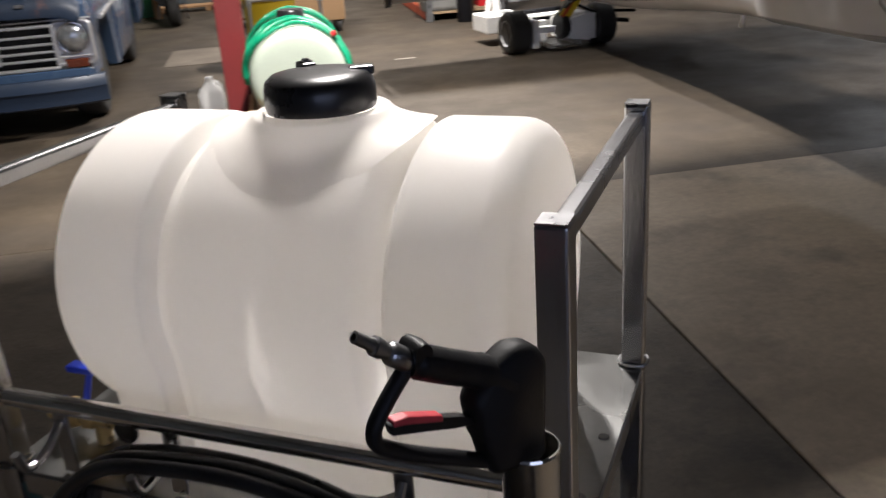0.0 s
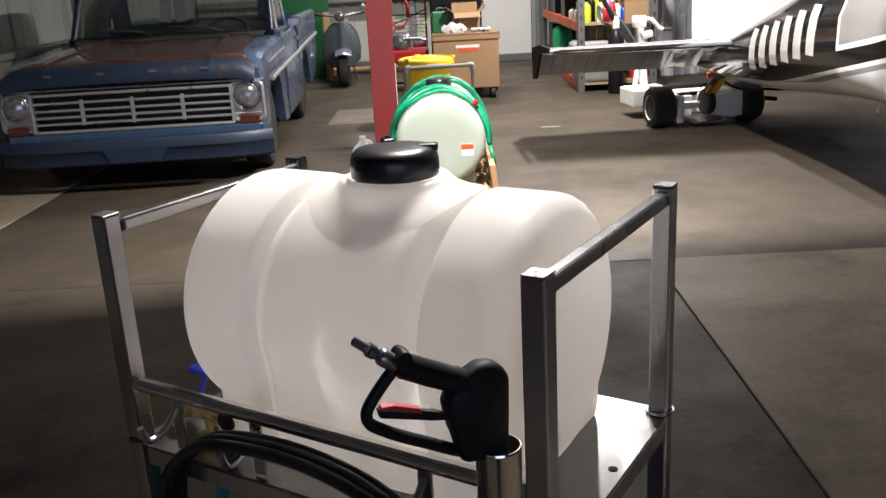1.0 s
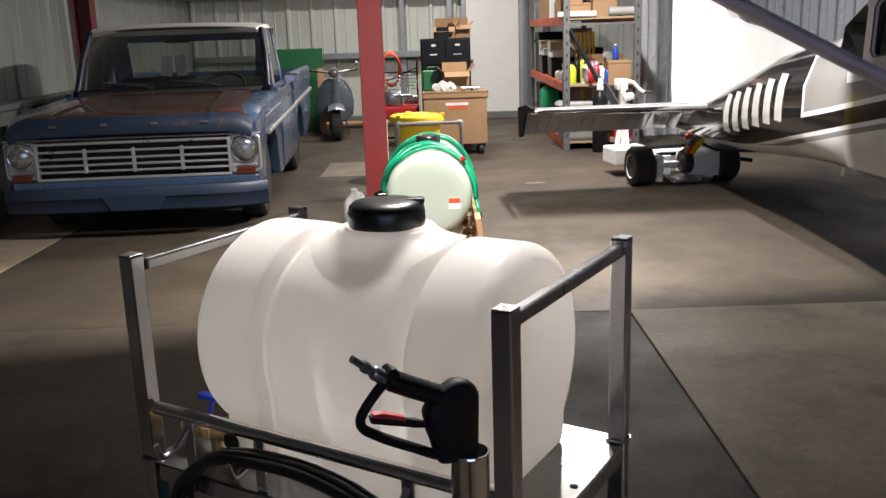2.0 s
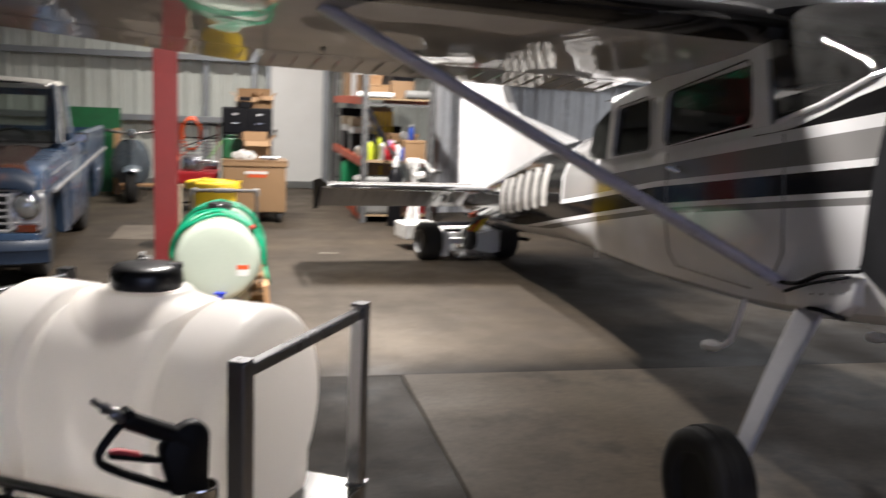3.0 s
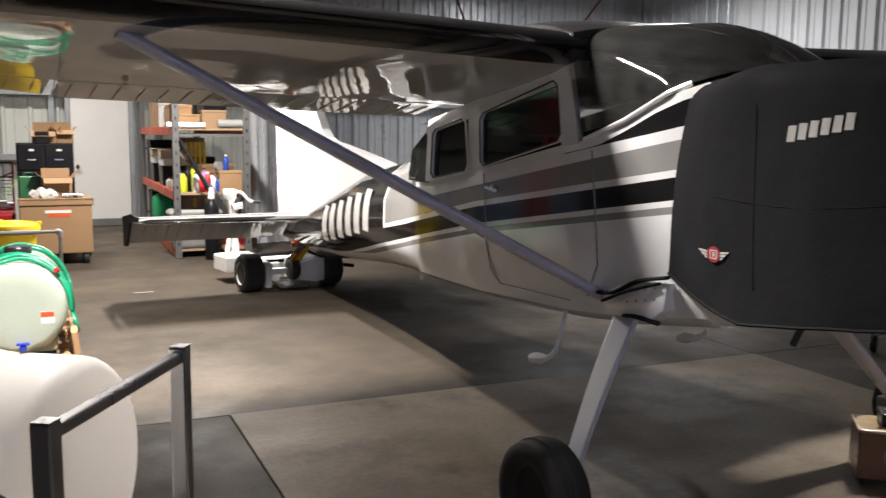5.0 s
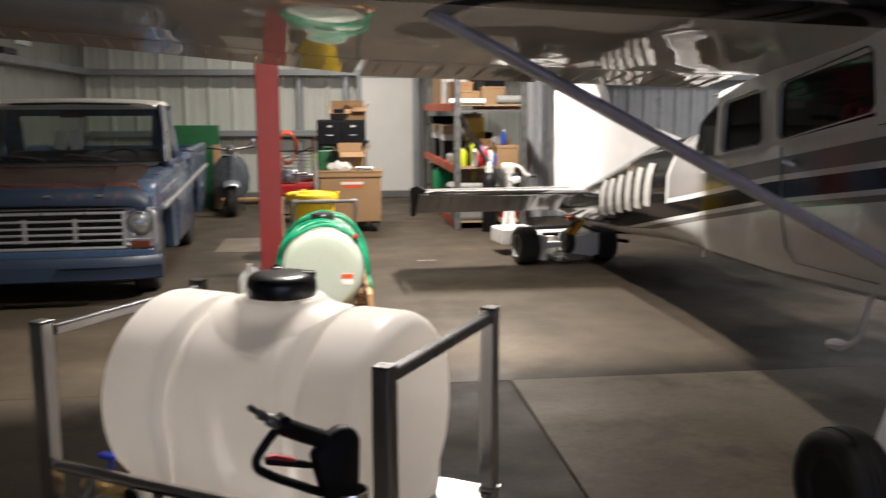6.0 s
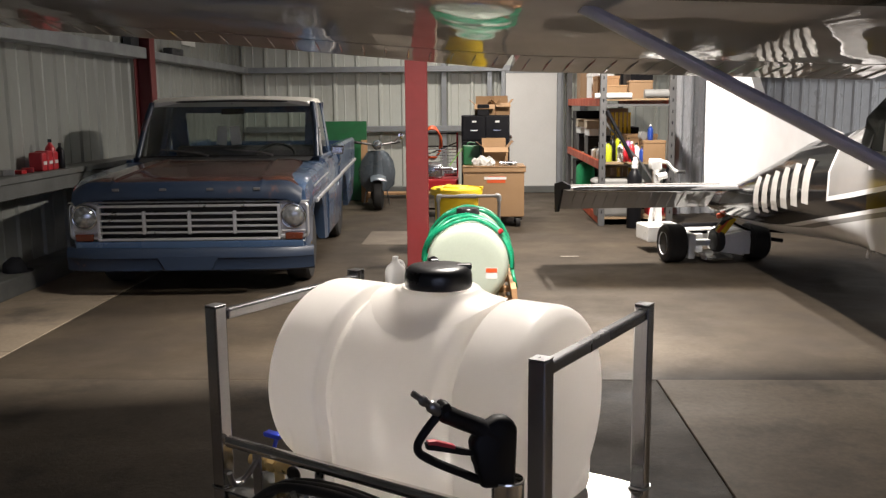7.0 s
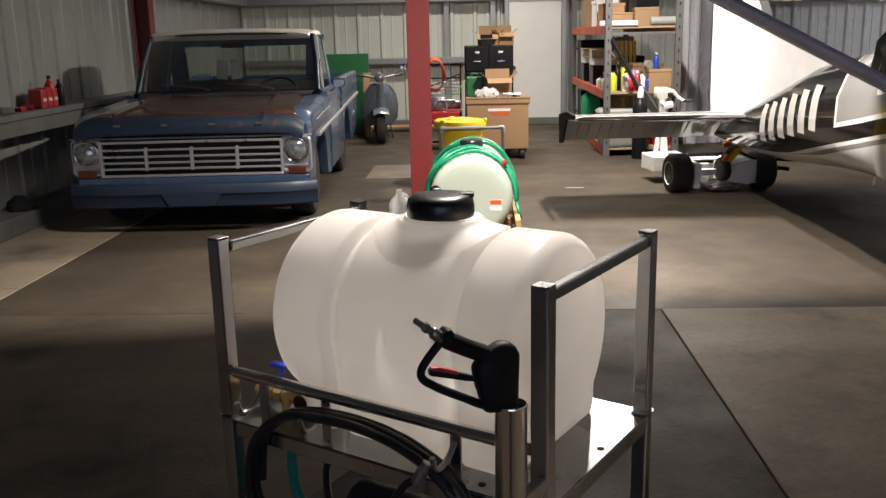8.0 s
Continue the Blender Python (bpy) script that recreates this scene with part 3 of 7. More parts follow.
# door outlines and handles
for s in (-1, 1):
    def seam(points):
        return tube([(s * (curve(BODY_W, a) + 0.001), a, z) for a, z in points], 0.004, 5)
    part("door_seam", joined(seam([(0.50, 1.50), (0.46, 1.2), (0.44, 1.0), (0.50, 0.85)]), seam([(1.40, 1.36), (1.36, 1.0), (1.31, 0.86), (1.22, 0.80), (0.62, 0.81)])), M_AGREY, plane)
    part("door_handle", joined(rod((s * 0.56, 1.28, 1.295), (s * 0.585, 1.28, 1.295), 0.012, 8), moved(box(-0.008, -0.075, -0.012, 0.008, 0.045, 0.012, 0.006), pose(s * 0.586, 1.30, 1.29, 8, 0, 0))), M_CHROME, plane, "chrome door handle")
    for corners in (((0.735, 1.545), (1.44, 1.395), (1.475, 1.67), (0.80, 1.825)), ((1.575, 1.37), (1.99, 1.305), (1.995, 1.585), (1.64, 1.655))):
        ring = []
        for k in range(4):
            c = Vector(corners[k])
            for way, f in ((corners[k - 1], 0), (corners[(k + 1) % 4], 1)):
                d = (Vector(way) - c).normalized() * 0.085
                ring += [c + d, c + d * 0.36] if f == 0 else [c + d * 0.36, c + d]
        line = []
        for k, p in enumerate(ring):
            q = ring[(k + 1) % len(ring)]
            line += [p] if k % 4 != 3 else [p.lerp(q, f) for f in (0, 0.3, 0.6, 0.9)]
        part("window_seal", tube([(s * (0.562 + (0.536 - 0.562) * max(0, min(1, (p.y - 1.35) / 0.5))), p.x, p.y) for p in line], 0.004, 6, True), M_RUBBER, plane, "dark rubber window seal")
        # skin round the rounded opening
        skin = bmesh.new()
        side_x = lambda z, d=0.0: s * (0.5615 - d + (0.536 - 0.562) * max(0, min(1, (z - 1.35) / 0.5)))
        mid = sum((Vector(c) for c in corners), Vector((0, 0))) / 4
        edge = [skin.verts.new((side_x(p.y), p.x, p.y)) for p in ring]
        deep = [skin.verts.new((side_x(p.y, 0.02), p.x, p.y)) for p in ring]
        outer = [skin.verts.new((side_x(q.y), q.x, q.y)) for q in [Vector(c) + (Vector(c) - mid).normalized() * 0.03 for c in corners]]
        for k in range(16):
            n = (k + 1) % 16
            skin.faces.new((edge[k], edge[n], deep[n], deep[k]))
            if k % 4 != 3:
                skin.faces.new((edge[k], edge[n], outer[k // 4]))
            else:
                skin.faces.new((edge[k], edge[n], outer[n // 4], outer[k // 4]))
        part("window_frame", skin, M_AWHITE, plane)

M_CAPB = surface("dull_black_paint", (0.012, 0.012, 0.013), (0.02, 0.02, 0.021), scale=4, fine=50, rough=0.42, bump=0.04)
# black cap that carries the roof over the wing roots, behind the windscreen
cap = []
for a, edge, crown in ((0.60, 2.015, 2.078), (0.75, 2.055, 2.105), (0.95, 2.085, 2.135), (1.2, 2.07, 2.13), (1.5, 2.0, 2.06), (1.85, 1.86, 1.90)):
    cap.append([(x, a, edge + (crown - edge) * (1 - (abs(x) / 0.6) ** 2)) for x in (-0.6, -0.5, -0.35, -0.18, 0, 0.18, 0.35, 0.5, 0.6)] + [(0.62, a, edge - 0.12), (-0.62, a, edge - 0.12)])
part("roof_cap", loft(cap), M_CAPB, plane, "dull black cap over the cabin roof", 50)

# wings
FOIL = [(1, 0.0013), (0.9, 0.0208), (0.7, 0.0518), (0.5, 0.0724), (0.3, 0.0788), (0.2, 0.0726), (0.1, 0.0563), (0.05, 0.0413), (0.02, 0.027), (0.005, 0.012), (0, 0), (0.005, -0.010), (0.02, -0.020), (0.05, -0.0301), (0.1, -0.0375), (0.2, -0.0423), (0.3, -0.0412), (0.5, -0.0334), (0.7, -0.0214), (0.9, -0.0082), (1, -0.0013)]


def wing_at(s):
    """Chord, leading edge (aft, height) and pitch of the section s metres out."""
    f = max(0.0, (s - 2.6) / 2.85)
    return 1.63 - 0.5 * f, 0.58 + 0.12 * f, 1.975 + 0.03 * (s - 0.6), radians(10.3 - 2.8 * f)


def wing_point(side, s, c, t):
    chord, a0, z0, pitch = wing_at(s)
    u, v = c * chord, t * chord
    return (side * s, a0 + u * math.cos(pitch) + v * math.sin(pitch), z0 - u * math.sin(pitch) + v * math.cos(pitch))


for side in (-1, 1):
    spans = [0.0, 0.55, 1.2, 1.9, 2.6, 3.4, 4.2, 5.0, 5.3]
    cut = [(0.74, 0.046), *[p for p in FOIL if p[0] < 0.74], (0.74, -0.019)]

    def ring(s, squeeze=1.0):
        return [wing_point(side, s, c, t * squeeze) for c, t in cut]
    rings = [ring(s) for s in spans] + [ring(5.42, 0.6), ring(5.47, 0.15)]
    part("wing", loft(rings, mats=lambda i, j: 1 if cut[j][0] < 0.075 or (j < 10) else 0), [M_WINGSHADE, M_ABLACK], plane, "glossy white wing with a black leading edge, underside greyed for shade", 30)

    def flap(name, s0, s1, droop):
        def fp(s, c, t):
            return Vector(wing_point(side, s, 0.76 + (c - 0.76), t)) + Vector((0, 0, -droop * (c - 0.76)))
        prof = [(1.0, 0.002), (0.76, 0.042), (0.745, 0.012), (0.76, -0.016), (1.0, -0.003)]
        n = 8
        body = loft([[tuple(fp(s0 + (s1 - s0) * k / n, c, t)) for c, t in prof] for k in range(n + 1)])
        ob = part(name, body, M_WINGSHADE, plane, "", 40)
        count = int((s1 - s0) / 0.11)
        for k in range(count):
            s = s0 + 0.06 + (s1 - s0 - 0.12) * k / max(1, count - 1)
            part("stiffener", tube([fp(s, 0.79, -0.0155), fp(s, 0.88, -0.0115), fp(s, 0.975, -0.006)], [0.002, 0.006, 0.002], 6), M_WINGSHADE, ob, "", 40)
        return ob
    flap("flap", 0.60, 2.58, 0.05)
    flap("aileron", 2.62, 5.2, 0.0)
    # strut
    foot, top = Vector((side * 0.55, 0.42, 0.87)), Vector((side * 2.47, 0.86, 1.925))
    rows = []
    for k in range(9):
        f = k / 8
        p = foot.lerp(top, f)
        half = 0.045 if k in (0, 8) else 0.066
        way = (top - foot).normalized()
        thick = way.cross(Vector((0, 1, 0))).normalized()
        rows.append([p + Vector((0, half * math.cos(q), 0)) + thick * (0.026 * math.sin(q)) for q in [2 * math.pi * i / 14 for i in range(14)]])
    part("wing_strut", loft(rows), M_STRUT, plane, "grey streamlined wing strut, bluish doorway light in its colour", 50)
    # landing gear
    hip, hub = (Vector((-0.44, 0.31, 0.875)), Vector((-1.075, -0.075, 0.30))) if side < 0 else (Vector((0.44, 0.15, 0.85)), Vector((1.04, 0.045, 0.265)))
    rows = []
    for k in range(7):
        f = k / 6
        p = hip.lerp(hub, f) + Vector((side * 0.02 * math.sin(math.pi * f), 0, 0))
        half, th = 0.078 - 0.036 * f, 0.011
        n = Vector((side * 0.66, 0, 0.75))
        rows.append([p + Vector((0, half * i, 0)) + n * th * j for i, j in ((-1, -0.5), (-0.8, -1), (0.8, -1), (1, -0.5), (1, 0.5), (0.8, 1), (-0.8, 1), (-1, 0.5))])
    part("gear_leg", loft(rows), M_LEG, plane, "white flat-spring landing gear leg", 20)
    wheel = part("main_wheel", lathe([(0.06, -0.045), (0.105, -0.05), (0.112, -0.04), (0.115, 0), (0.112, 0.04), (0.105, 0.05), (0.06, 0.045)], 24, pose(side * 1.14, -0.01, 0.222, 0, 90, 0)), M_STEEL, plane, "", 40)
    part("tyre", lathe([(0.112, -0.05), (0.125, -0.072), (0.155, -0.085), (0.19, -0.08), (0.206, -0.066), (0.209, -0.05), (0.2125, -0.046), (0.2125, -0.026), (0.2185, -0.024), (0.2185, -0.004), (0.2145, 0.0), (0.2185, 0.004), (0.2185, 0.024), (0.2125, 0.026), (0.2125, 0.046), (0.209, 0.05), (0.206, 0.066), (0.19, 0.08), (0.155, 0.085), (0.125, 0.072), (0.112, 0.05)], 40, pose(side * 1.14, -0.01, 0.2185, 0, 90, 0)), M_RUBBER, wheel, "worn black ribbed tyre", 35)
    part("brake", joined(lathe([(0.001, 0), (0.1, 0), (0.1, 0.02), (0.04, 0.03), (0.001, 0.03)], 18, pose(side * 1.06, -0.01, 0.222, 0, side * 90, 0)), box(side * 1.02 - 0.03, 0.05, 0.2, side * 1.02 + 0.03, 0.12, 0.28, 0.01), tube(smooth_path([(side * 1.03, 0.06, 0.27), (side * 0.98, 0.09, 0.34), (side * 0.9, 0.075, 0.38)], 4), 0.006, 6)), M_STEEL, wheel)
    if side < 0:
        part("brake_line", tube([hip.lerp(hub, f) + Vector((-side * 0.012, 0.07 - 0.03 * f, -0.01)) for f in (0.05, 0.3, 0.6, 0.95)], 0.006, 6), M_STEEL, plane)
    # step
    part("boarding_step", tube(smooth_path([(side * 0.46, 0.775, 0.75), (side * 0.49, 0.79, 0.60), (side * 0.50, 0.81, 0.52), (side * 0.50, 0.88, 0.47), (side * 0.50, 1.0, 0.445)], 4), [0.011] * 8 + [0.013] * 4 + [0.016, 0.026, 0.03, 0.03, 0.026], 8), M_AWHITE, plane)

# belly cowl under the cover, and gear fairing with tie straps
part("lower_cowl", loft([[(-w * f, a, zb + dz) for f, dz in ((0.5, 0), (0.85, 0.03), (1, 0.14), (1, 0.3), (0.5, 0.5))] + [(w * f, a, zb + dz) for f, dz in ((0.5, 0.5), (1, 0.3), (1, 0.14), (0.85, 0.03), (0.5, 0))] for a, w, zb in ((-0.15, 0.53, 0.80), (-0.5, 0.51, 0.86), (-0.95, 0.46, 0.95), (-1.25, 0.36, 1.05))]), M_AWHITE, plane, "", 40)
for s in (-1, 1):
    part("gear_fairing", bevelled(loft([[(s * x, a, z) for a, z in ((0.36, 0.80), (0.10, 0.80), (0.0, 0.87), (-0.02, 0.985), (0.12, 0.975), (0.30, 0.925), (0.38, 0.88))] for x in (0.42, 0.572)]), 0.012), M_AWHITE, plane, "", 40)
    part("rivet", joined(*[lathe([(0.006, -0.002), (0.005, 0.003), (0.001, 0.004)], 8, pose(s * 0.572, 0.05 + 0.055 * (k % 4), 0.955 - 0.045 * (k // 4) - 0.012 * (k % 4), 0, s * 90, 0)) for k in range(8)]), M_STEEL, plane)
    part("tie_strap", joined(tube(smooth_path([(s * 0.575, -0.02, 1.01), (s * 0.58, 0.15, 0.97), (s * 0.585, 0.3, 0.90), (s * 0.59, 0.46, 0.885)], 4), 0.018, 6, flat=0.5), tube(smooth_path([(s * 0.58, 0.02, 0.98), (s * 0.6, 0.2, 0.92), (s * 0.6, 0.34, 0.86)], 4), 0.014, 6, flat=0.5), tube(smooth_path([(s * 0.55, 0.04, 0.81), (s * 0.59, 0.13, 0.825), (s * 0.56, 0.24, 0.81)], 4), 0.016, 6, flat=0.6)), M_COVER, plane, "black webbing tie strap")

# canvas engine cover
COVER = [(0.06, 0.565, 1.80), (-0.1, 0.57, 1.815), (-0.35, 0.572, 1.83), (-0.7, 0.56, 1.835), (-1.0, 0.53, 1.825), (-1.22, 0.46, 1.77), (-1.36, 0.36, 1.66), (-1.42, 0.2, 1.5)]
HEM = [(0.06, 1.02), (-0.05, 0.97), (-0.2, 0.915), (-0.35, 0.885), (-0.6, 0.915), (-0.9, 0.965), (-1.1, 1.01), (-1.3, 1.06), (-1.42, 1.2)]


def cover_fold(a, u):
    return 0.012 * noise.noise(Vector((a * 3.1, u * 4.0, 0.3))) + 0.006 * noise.noise(Vector((a * 9, u * 8, 2.0)))


rows = []
for k in range(33):
    a = 0.06 - 1.48 * k / 32
    w, zt, zh = curve([(-p[0], p[1]) for p in COVER], -a), curve([(-p[0], p[2]) for p in COVER], -a), curve([(-p[0], p[1]) for p in HEM], -a)
    ring = []
    for i in range(41):
        u = -1 + 2 * i / 40
        if abs(u) > 0.45:
            f = (abs(u) - 0.45) / 0.55
            x, z = w * (1 - 0.06 * f ** 3), zt - 0.10 - (zt - 0.10 - zh) * f
        else:
            x = w * math.sin(abs(u) / 0.45 * math.pi / 2) ** 0.55
            z = zt - 0.10 * (1 - math.cos(abs(u) / 0.45 * math.pi / 2)) ** 1.6
        fold = cover_fold(a, u)
        shift = (curve([(1.0, 0.02), (1.28, -0.016), (1.55, -0.05), (1.70, -0.08), (1.79, -0.147)], z) - 0.06) * max(0.0, 1 - k / 9)
        ring.append(((x + fold) * (1 if u > 0 else -1 if u < 0 else 0), a + shift, z + fold * 0.6))
    rows.append(ring)
cover = part("engine_cover", loft(rows, closed=False), M_COVER, plane, "black padded canvas engine cover", 60)
for face in cover.data.polygons:
    face.use_smooth = True
skin_tree = BVHTree.FromPolygons([v.co for v in cover.data.vertices], [p.vertices for p in cover.data.polygons])


def cover_side(a, z):
    """How far out the starboard side of the cover lies."""
    return -skin_tree.ray_cast(Vector((-3, a, z)), Vector((1, 0, 0)))[0].x


part("cover_hem", joined(tube([r[0] for r in rows], 0.007, 6), tube([r[-1] for r in rows], 0.007, 6)), M_COVER, cover)
for a in (-0.42, -0.93):
    part("cover_seam", tube([(-cover_side(a, z) - 0.001, a, z) for z in [1.68 - 0.06 * k for k in range(12)]], 0.0012, 5), M_COVER, cover)
part("cover_seam", tube([(-cover_side(a, 1.38 + 0.05 * math.sin(3 * a)), a, 1.38 + 0.05 * math.sin(3 * a)) for a in [-0.1 - 0.08 * k for k in range(12)]], 0.0015, 5), M_COVER, cover)
part("cover_nose", joined(lathe([(0.001, 0.12), (0.1, 0.1), (0.19, 0.03), (0.24, -0.08)], 20, pose(0, -1.42, 1.36, 90, 0, 0))), M_COVER, cover)
# markings on the cover: bars for the characters, an emblem
for k in range(6):
    a = -0.565 - 0.042 * k
    part("marking_bar", moved(plate([(-0.015, -0.027), (0.017, -0.027), (0.024, 0.027), (-0.008, 0.027)], 0.001), pose(-cover_side(a, 1.578) - 0.001, a, 1.578 + 0.008 * k, 90, 0, -90)), M_LETTER, cover, "white bar of lettering")
here, out = skin_tree.ray_cast(Vector((-3, -0.24, 1.13)), Vector((1, 0, 0)))[:2]
out = (out if out.x < 0 else -out).lerp(Vector((-1, 0, 0)), 0.4).normalized()
side_way = Vector((0, 0, 1)).cross(out).normalized()
spot = Matrix.Translation(here + out * 0.0025) @ Matrix((side_way, out.cross(side_way), out)).transposed().to_4x4()
emblem = part("emblem", moved(plate([(0.03 * math.cos(q), 0.03 * math.sin(q)) for q in [2 * math.pi * i / 24 for i in range(24)]], 0.0012), spot), M_BADGE, cover, "small round red emblem with white wings")
for d in (-1, 1):
    for k in range(3):
        part("emblem_wing", moved(plate([(d * 0.032, 0.012 - 0.011 * k), (d * (0.072 - 0.012 * k), 0.016 - 0.011 * k), (d * (0.066 - 0.012 * k), 0.008 - 0.011 * k), (d * 0.032, 0.004 - 0.011 * k)], 0.0012), spot), M_LETTER, emblem, "white wing of the emblem")
part("emblem_ring", moved(joined(*[box(x0, y0, 0.0012, x1, y1, 0.002) for x0, y0, x1, y1 in ((-0.017, -0.017, 0.017, -0.013), (-0.017, 0.013, 0.017, 0.017), (-0.017, -0.013, -0.013, 0.013), (0.013, -0.013, 0.017, 0.013), (-0.005, -0.008, 0.005, 0.008))]), spot), M_LETTER, emblem)
# propeller with canvas sleeves
prop = part("propeller", joined(lathe([(0.001, 0.3), (0.06, 0.26), (0.12, 0.14), (0.15, 0.0), (0.15, -0.05)], 20, pose(0, -1.5, 1.36, 90, 0, 0))), M_ABLACK, plane)
for d in (1, -1):
    line = smooth_path([(0, -1.5, 1.50), (-0.35 * d, -1.40, 1.48 + 0.02 * d), (-0.63 * d, -1.26, 1.48 - 0.13 * d), (-0.77 * d, -1.25, 1.48 - 0.256 * d), (-0.93 * d, -1.25, 1.48 - 0.405 * d)], 5)
    rows = []
    for k, c in enumerate(line):
        f = k / (len(line) - 1)
        half = curve([(0, 0.05), (0.3, 0.055), (0.92, 0.056), (1, 0.03)], f)
        way = (line[min(k + 1, len(line) - 1)] - line[max(k - 1, 0)]).normalized()
        across = way.cross(Vector((0, 1, 0))).normalized()
        rows.append([c + across * half * math.cos(q) + Vector((0, 0.016 * math.sin(q), 0)) for q in [2 * math.pi * i / 14 for i in range(14)]])
    part("propeller_sleeve", loft(rows), M_COVER, prop, "black canvas propeller sleeve", 50)
for k in range(6):
    part("marking_bar", moved(box(-0.006, -0.002, -0.014, 0.006, 0.002, 0.014), pose(-0.785 + 0.019 * k, -1.269, 1.208 + 0.0172 * k, 0, -42, 0)), M_LETTER, prop)
part("rear_bulkhead", box(-0.48, 2.0, 1.25, 0.48, 2.03, 1.6), M_INSIDE, plane)
part("exhaust_stub", rod((-0.30, -0.46, 0.90), (-0.34, -0.44, 0.80), 0.013, 10), M_RUBBER, plane)

# tail surfaces
fin = [(3.55, 1.305), (3.78, 1.345), (4.15, 1.40), (4.56, 1.455), (4.85, 1.49), (4.97, 1.525), (5.07, 1.60), (5.24, 1.79), (5.66, 2.25), (5.76, 2.32), (5.98, 2.34), (6.0, 0.62), (5.2, 0.84), (4.3, 1.08)]
part("fin", loft([[(d * w, a, z) for a, z in fin] for d, w in ((-1, 0.04), (1, 0.04))]), M_AWHITE, plane, "bright white fin with a swept dorsal fillet")
rud = [(6.02, 0.52), (6.02, 2.34), (6.2, 2.34), (6.34, 2.28), (6.39, 2.1), (6.40, 1.7), (6.38, 0.9), (6.33, 0.62), (6.22, 0.52)]
rudder = part("rudder", loft([[(d * 0.028, a, z) for a, z in rud] for d in (-1, 1)]), M_AWHITE, plane, "white corrugated rudder")
part("rudder_ribs", joined(*[tube([(d * 0.026, 6.06, 0.66 + 0.085 * k), (d * 0.026, 6.2, 0.66 + 0.085 * k), (d * 0.026, 6.36, 0.655 + 0.085 * k)], [0.002, 0.006, 0.002], 6) for k in range(19) for d in (-1, 1)]), M_AWHITE, rudder)
part("fin_script", joined(*[moved(box(0, 0, 0, 0.002, 0.035, 0.012), pose(-0.043, 5.75 + 0.04 * k, 1.78 + 0.012 * (k % 2), 0, 0, 0)) for k in range(4)]), M_AGREY, plane)
for s in (-1, 1):
    root, tip = (0.12, 4.98, 5.60), (1.63, 5.14, 5.60)
    rows = []
    for f, sq in ((0, 1), (0.5, 1), (0.95, 1), (1.0, 0.5)):
        x, le, te = [root[i] + (tip[i] - root[i]) * f for i in range(3)]
        c = te - le
        rows.append([(s * x, le + c * u, 0.795 - 0.034 * u + sq * t * 0.85) for u, t in ((1, 0.018), (0.6, 0.034), (0.2, 0.03), (0.05, 0.016), (0, 0), (0.05, -0.016), (0.2, -0.028), (0.6, -0.03), (1, -0.018))])
    # the downward faces take the grey that holds their shade
    part("tailplane", loft(rows, mats=lambda i, j: 1 if j in (2, 3, 4, 5) else 2 if j > 5 else 0), [M_AWHITE, M_ABLACK, M_TAILSHADE], plane, "white tailplane with a black leading edge, underside greyed for shade", 40)
    def el(x, u):
        return Vector((s * x, 5.615 + 0.33 * u, 0.785 - 0.25 * u))
    prof = [(1.0, 0.004), (0.0, 0.018), (-0.04, 0.0), (0.0, -0.018), (1.0, -0.004)]
    nrm = Vector((0, 0.6, 0.8))
    body = loft([[el(x, u) + nrm * t for u, t in prof] for x in (0.14, 0.8, 1.5, 1.66)])
    elevator = part("elevator", body, M_TAILSHADE, plane, "corrugated elevator hanging down, coloured grey for shade", 40)
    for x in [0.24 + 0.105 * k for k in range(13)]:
        part("stiffener", tube([el(x, 0.08) - nrm * 0.018, el(x, 0.5) - nrm * 0.014, el(x, 0.95) - nrm * 0.006], [0.003, 0.012, 0.003], 6), M_TAILSHADE, elevator, "", 40)
    part("tail_tip", plate([(-0.32, 0.03), (0.0, 0.035), (0.4, -0.02), (0.36, -0.29), (0.22, -0.27), (0.02, -0.04), (-0.3, -0.01)], 0.02, pose(s * 1.665 - 0.01, 5.45, 0.81) @ Matrix(((0, 0, 1, 0), (1, 0, 0, 0), (0, 1, 0, 0), (0, 0, 0, 1)))), M_COVER, plane, "black tail tip fairing")
# tail wheel and spring
part("tail_spring", tube([(0, 5.55, 0.50), (-0.03, 5.72, 0.44), (-0.06, 5.85, 0.33)], [0.03, 0.026, 0.024], 8), M_RUBBER, plane)
tw = part("tail_wheel", lathe([(0.03, -0.025), (0.06, -0.028), (0.06, 0.028), (0.03, 0.025)], 20, pose(-0.06, 5.85, 0.215, 0, 90, 10)), M_STEEL, plane)
part("tyre", lathe([(0.06, -0.028), (0.09, -0.042), (0.115, -0.03), (0.122, 0), (0.115, 0.03), (0.09, 0.042), (0.06, 0.028)], 28, pose(-0.06, 5.85, 0.215, 0, 90, 10)), M_RUBBER, tw, "", 40)
# registration, as slanted bars on the tail cone
for s in (-1, 1):
    for k in range(6):
        a = 4.45 - 0.232 * k if s < 0 else 3.28 + 0.232 * k
        z0, z1 = curve([(3.2, 0.875), (4.4, 0.655)], a), curve([(3.2, 1.185), (4.4, 0.955)], a)

        def on(a2, z):
            zb, zt = curve(BODY_B, a2), curve(SPINE, a2)
            zm, h = (zb + zt) / 2, (zt - zb) / 2
            return s * tail_half(a2, zm, h, z)
        rows = []
        for i in range(5):
            f = i / 4
            z = z0 + (z1 - z0) * f
            lean = -0.05 * f
            rows.append([(a + lean, z)])
        strip = [0.066 - 0.033 * n for n in range(5)]
        part("registration_bar", loft([[(on(p + da, z) + s * 0.002, p + da, z) for da in strip] + [(on(p + da, z) + s * 0.0005, p + da, z) for da in reversed(strip)] for ((p, z),) in rows]), M_LETTER, plane, "white slanted bar of lettering")
